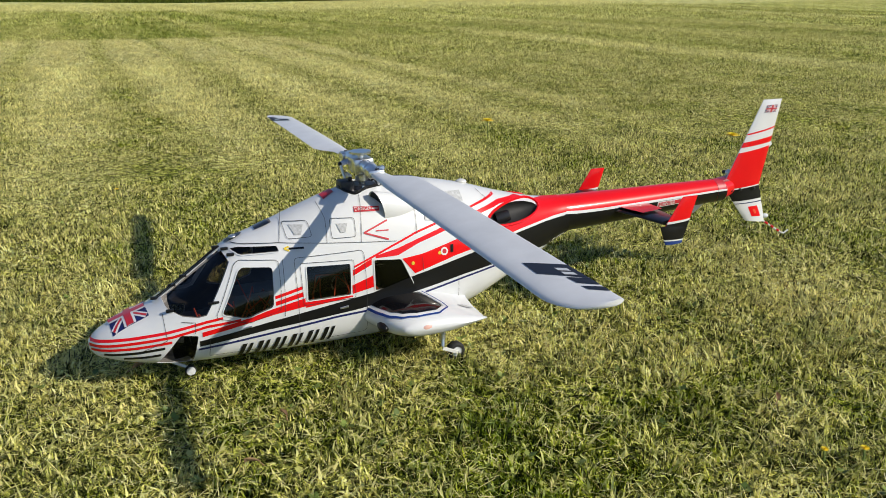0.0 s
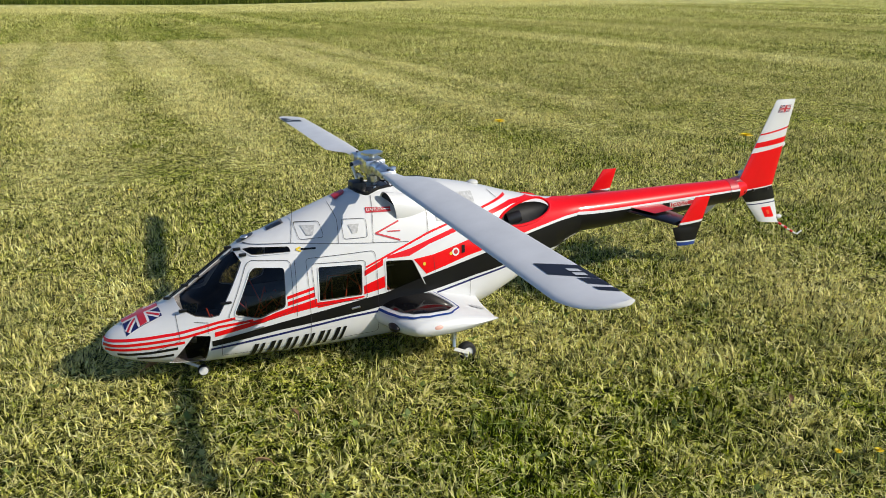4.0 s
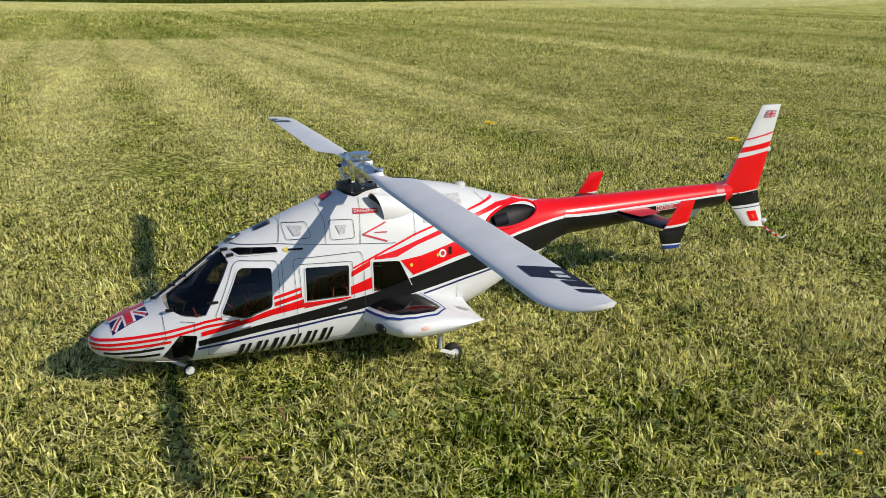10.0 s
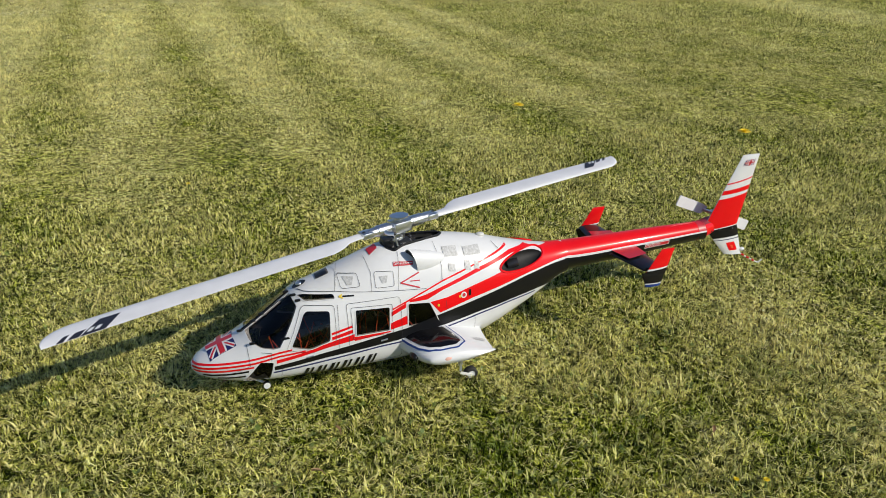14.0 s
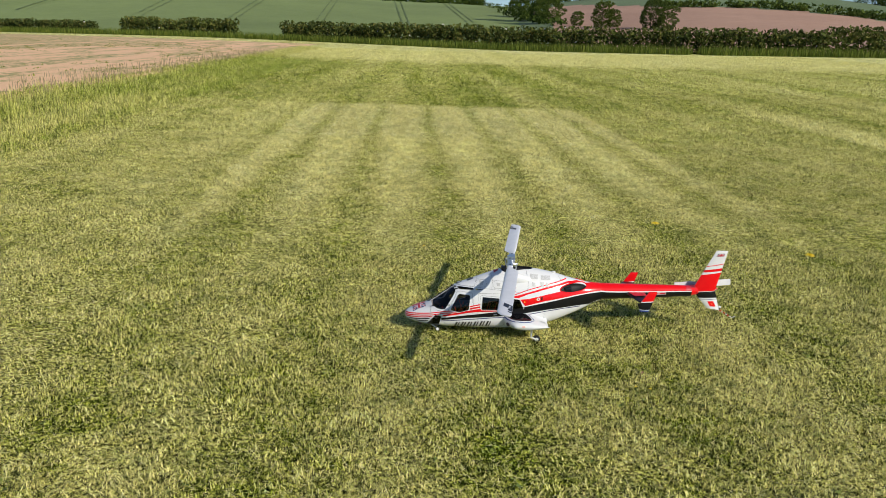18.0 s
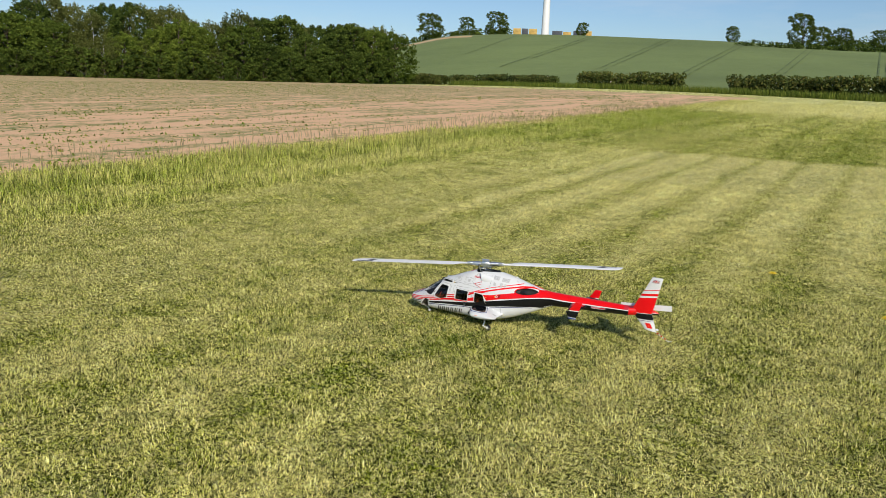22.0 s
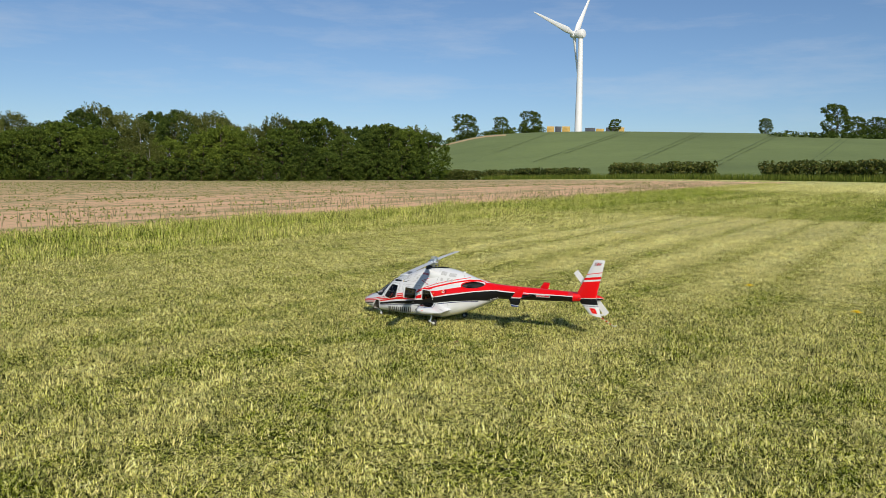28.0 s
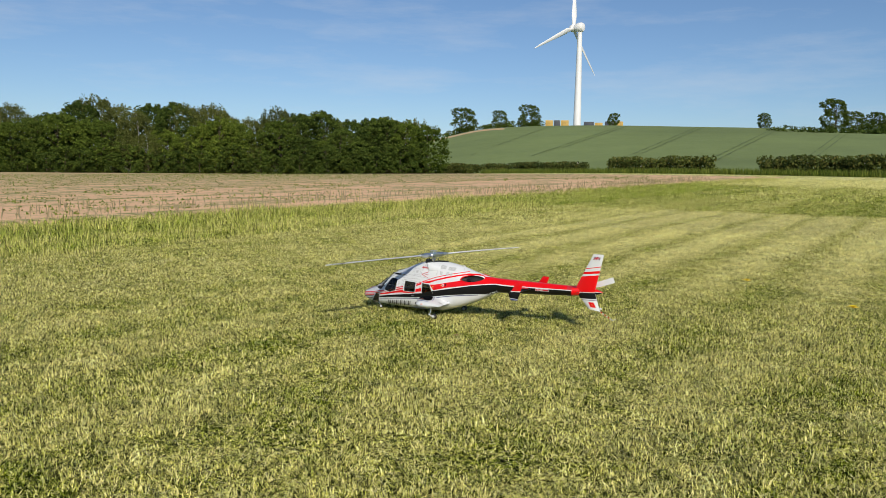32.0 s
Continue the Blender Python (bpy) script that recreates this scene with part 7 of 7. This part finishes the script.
def containers():
    """Site cabins beside the turbine."""
    for a0, a1, lo, hi, m, lab in ((24.88, 24.35, 0.0600, 0.0672, OCHRE, "ochre steel container on the hill"), (24.30, 23.85, 0.0600, 0.0672, SLATE, "dark steel container on the hill"), (23.80, 23.25, 0.0600, 0.0672, OCHRE, "ochre steel container on the hill"), (22.2, 21.5, 0.0605, 0.0655, SLATE, "low dark steel container on the hill"), (21.45, 20.9, 0.0605, 0.0645, OCHRE, "low ochre steel container on the hill"), (20.75, 19.95, 0.0605, 0.0660, SLATE, "low dark steel container on the hill"), (19.9, 19.5, 0.0605, 0.0660, OCHRE, "low ochre steel container on the hill")):
        p, q = place(a0, 366), place(a1, 366)
        ln = math.hypot(q[0] - p[0], q[1] - p[1])
        top = hi * 366 + 1.2
        z = min(p[2], q[2]) - 0.3
        c = empty("site_container", Matrix.Translation(((p[0] + q[0]) / 2, (p[1] + q[1]) / 2, z)) @ Matrix.Rotation(math.atan2(q[1] - p[1], q[0] - p[0]), 4, "Z"))
        tagged(c, lab, "container", group="containers by the turbine")
        part("container_body", box(bmesh.new(), -ln / 2, ln / 2, -1.2, 1.2, 0, top - z, 0.05), m, c)
        for k in range(int(ln / 0.6)):
            x = -ln / 2 + 0.3 + 0.6 * k
            part("rib", box(bmesh.new(), x - 0.1, x + 0.1, -1.26, -1.19, 0.2, top - z - 0.2), m, c)


containers()


def field_gate():
    """The white tubular gate in the hedge gap."""
    p, q = Vector((47.4, 61.5, ground_z(47.4, 61.5))), Vector((50.2, 59.3, ground_z(50.2, 59.3)))
    g = empty("field_gate", Matrix.Translation((p.x, p.y, p.z)) @ Matrix.Rotation(math.atan2(q.y - p.y, q.x - p.x), 4, "Z"))
    tagged(g, "white tubular metal field gate in the hedge gap", "gate")
    ln = (q - p).length
    for k, z in enumerate((0.25, 0.50, 0.78, 1.12)):
        part("rail", tube(bmesh.new(), [(0, 0, z + (0.12 if k == 0 else 0)), (ln, 0, z - (0.10 if k == 0 else 0))], 0.035, 8), GATEWHITE, g)
    for x in (0.0, ln * 0.33, ln * 0.6, ln * 0.85, ln):
        part("stile", tube(bmesh.new(), [(x, 0, 0.30), (x, 0, 1.14)], 0.035, 8), GATEWHITE, g)
    post = empty("gate_post", Matrix.Translation(Vector((46.6, 61.6, ground_z(46.6, 61.6)))))
    tagged(post, "white painted gate post beside the field gate", "post")
    part("shaft", box(bmesh.new(), -0.09, 0.09, -0.09, 0.09, -0.2, 1.25, 0.02), GATEWHITE, post)
    part("cap", box(bmesh.new(), -0.11, 0.11, -0.11, 0.11, 1.25, 1.30, 0.015), GATEWHITE, post)


field_gate()


def dandelions():
    for x, y, s, h in ((1.311, 2.276, 1.6, 0.095), (2.144, 1.344, 1.6, 0.095), (0.305, -0.786, 0.30, 0.03), (0.361, -0.812, 0.34, 0.032), (-0.592, 1.645, 0.45, 0.035)):
        f = empty("dandelion", Matrix.Translation((x, y, ground_z(x, y))))
        tagged(f, "yellow dandelion flower in the grass", "flower", group="dandelions")
        part("stalk", tube(bmesh.new(), [(0, 0, -0.01), (0.002, 0, h * 0.6), (0, 0.002, h)], 0.0022, 6), GRASSY, f)
        bm = bmesh.new()
        for ring, (r, tilt, n) in enumerate(((0.022, 0.15, 22), (0.017, 0.5, 18), (0.010, 0.95, 12))):
            for k in range(n):
                a = 2 * math.pi * (k + ring * 0.3) / n
                d = Vector((math.cos(a) * math.cos(tilt), math.sin(a) * math.cos(tilt), math.sin(tilt))) * r * s
                w = Vector((-math.sin(a), math.cos(a), 0)) * 0.0026 * s
                o = Vector((0, 0, h))
                bm.faces.new([bm.verts.new(o - w * 0.5), bm.verts.new(o + w * 0.5), bm.verts.new(o + d + w), bm.verts.new(o + d - w)])
        part("petals", bm, YELLOWPETAL, f, "bright yellow ray petals")


YELLOWPETAL = plain("dandelion petal", (0.90, 0.68, 0.02), 0.6, vary=0.12, scale=150)
GRASSY = plain("green stalk", (0.16, 0.22, 0.05), 0.6)
dandelions()


def dead_leaves():
    """Curled brown leaves lying in the grass by the model."""
    for x, y, s, a in ((-0.637, -0.004, 0.017, 0.5), (-0.43, -0.31, 0.011, 1.9), (-0.51, -0.44, 0.012, 2.8), (0.38, -0.62, 0.012, 0.9)):
        bm = bmesh.new()
        grid = []
        for j in range(5):
            v = j / 4
            w = 0.42 * math.sin(math.pi * min(0.97, 0.06 + v * 0.94)) ** 0.8
            grid.append([bm.verts.new((s * (v - 0.5) * 2, s * w * u, s * (0.35 * u * u * (0.6 + 0.8 * v) + 0.18 * math.sin(3 * v)))) for u in (-1, -0.5, 0, 0.5, 1)])
        for r0, r1 in zip(grid, grid[1:]):
            for k in range(4):
                bm.faces.new((r0[k], r0[k + 1], r1[k + 1], r1[k]))
        f = empty("dead_leaf", Matrix.Translation((x, y, 0.024)) @ Matrix.Rotation(a, 4, "Z") @ Matrix.Rotation(0.35, 4, "X"))
        tagged(f, "dry curled brown leaf lying on the mown grass", "leaf", group="dead leaves")
        part("leaf_blade", bm, DEADLEAF, f)
        part("leaf_stalk", tube(bmesh.new(), [(-s, 0, 0), (-s * 1.6, 0.002, -0.006)], 0.0009, 5), DEADLEAF, f)


DEADLEAF = plain("dry brown leaf", (0.42, 0.26, 0.13), 0.7, vary=0.35, scale=90, bumpy=0.3)
dead_leaves()


# ---- what moves ----
MAST_TILT = -1.5
SPIN = [(0, 86.8), (11.75, 86.8), (12, 84.5), (12.1, 77.8), (12.2, 55.8), (12.3, 26.8), (12.4, -1.4), (12.5, -53.4), (12.6, -107.4), (12.7, -156.4), (12.8, -204.4), (12.9, -260.4), (13, -319.7), (13.2, -434.7), (13.4, -562.7), (13.5, -637), (13.6, -709.7), (13.8, -879.7), (14, -1062.7), (14.2, -1257.7), (14.4, -1469.7), (14.5, -1584.7), (16.5, -5014.2), (16.6, -5224.2), (16.8, -5670.2), (17, -6125.2), (18, -8200.2), (19, -10224.2), (20, -12216.2), (21, -14194.2), (22, -16178.2), (23, -18146.2), (24, -20106.2), (27, -26063.2), (28, -28149.2), (29, -30150.2), (30, -32147.2), (31, -34175.2), (32, -36103.2)]
TAIL_SPIN = [(0, 33), (12.0, 33), (12.5, 86), (13.0, 222), (14.0, 1057), (16.5, 5000), (17.0, 6006), (18.0, 7925), (19.0, 9988), (20.0, 11940), (21.0, 13940), (22.0, 15845), (23.0, 17770), (24.0, 19868), (27.0, 25805), (28.0, 27850), (29.0, 29760), (30.0, 31802), (31.0, 33843), (32.0, 35840)]


def turning(keys, t0, t1):
    """A row a thirtieth of a second apart along a smooth, one-way curve through the keys."""
    ts, vs = np.array([k[0] for k in keys]), np.array([k[1] for k in keys], float)
    sl = np.diff(vs) / np.diff(ts)
    d = np.concatenate([[sl[0]], [0 if a * b <= 0 else 2 * a * b / (a + b) for a, b in zip(sl, sl[1:])], [sl[-1]]])
    out = []
    for k in range(round((t1 - t0) * 30) + 1):
        t = t0 + k / 30
        i = min(max(int(np.searchsorted(ts, t)) - 1, 0), len(ts) - 2)
        h = ts[i + 1] - ts[i]
        u = (t - ts[i]) / h
        out.append((t, float((2 * u**3 - 3 * u**2 + 1) * vs[i] + (u**3 - 2 * u**2 + u) * h * d[i] + (3 * u**2 - 2 * u**3) * vs[i + 1] + (u**3 - u**2) * h * d[i + 1])))
    return out


def feathered(s, t, a):
    """The lie of one blade about its own length: the collective pitch, and the cyclic that follows it round the mast."""
    spun = smooth01((t - 12.2) / 3.0)
    psi = radians(a + (0 if s > 0 else 180))
    pitch = 7.0 - 6.0 * spun + 9.0 * spun * math.cos(psi) - 6.5 * math.sin(psi)
    return pose(0, 0, 0, s * pitch, -s * (0.6 * smooth01((t - 14.0) / 2.0) - 0.3 * spun), 0)


def motions():
    rows = [(0.0, SPIN[0][1])] + turning(SPIN, 11.7, 32.0)
    walk(main_rotor, [(t, pose(ROTOR_X, 0, ROTOR_Z, 0, MAST_TILT, 0) @ pose(0, 0, 0, 0, 0, a)) for t, a in rows])
    for s, blade in main_blades.items():
        walk(blade, [(t, feathered(s, t, a)) for t, a in rows])
    rows = [(0.0, 33.0)] + turning(TAIL_SPIN, 12.0, 32.0)
    walk(tail_rotor, [(t, pose(*TAIL_AT, 0, -a, 0)) for t, a in rows])
    walk(turbine_rotor, [(t, TURBINE_AT @ pose(0, 0, 0, -37 - 98.29 * (t - 30.0))) for t in np.arange(0, 32.01, 0.4)])


motions()
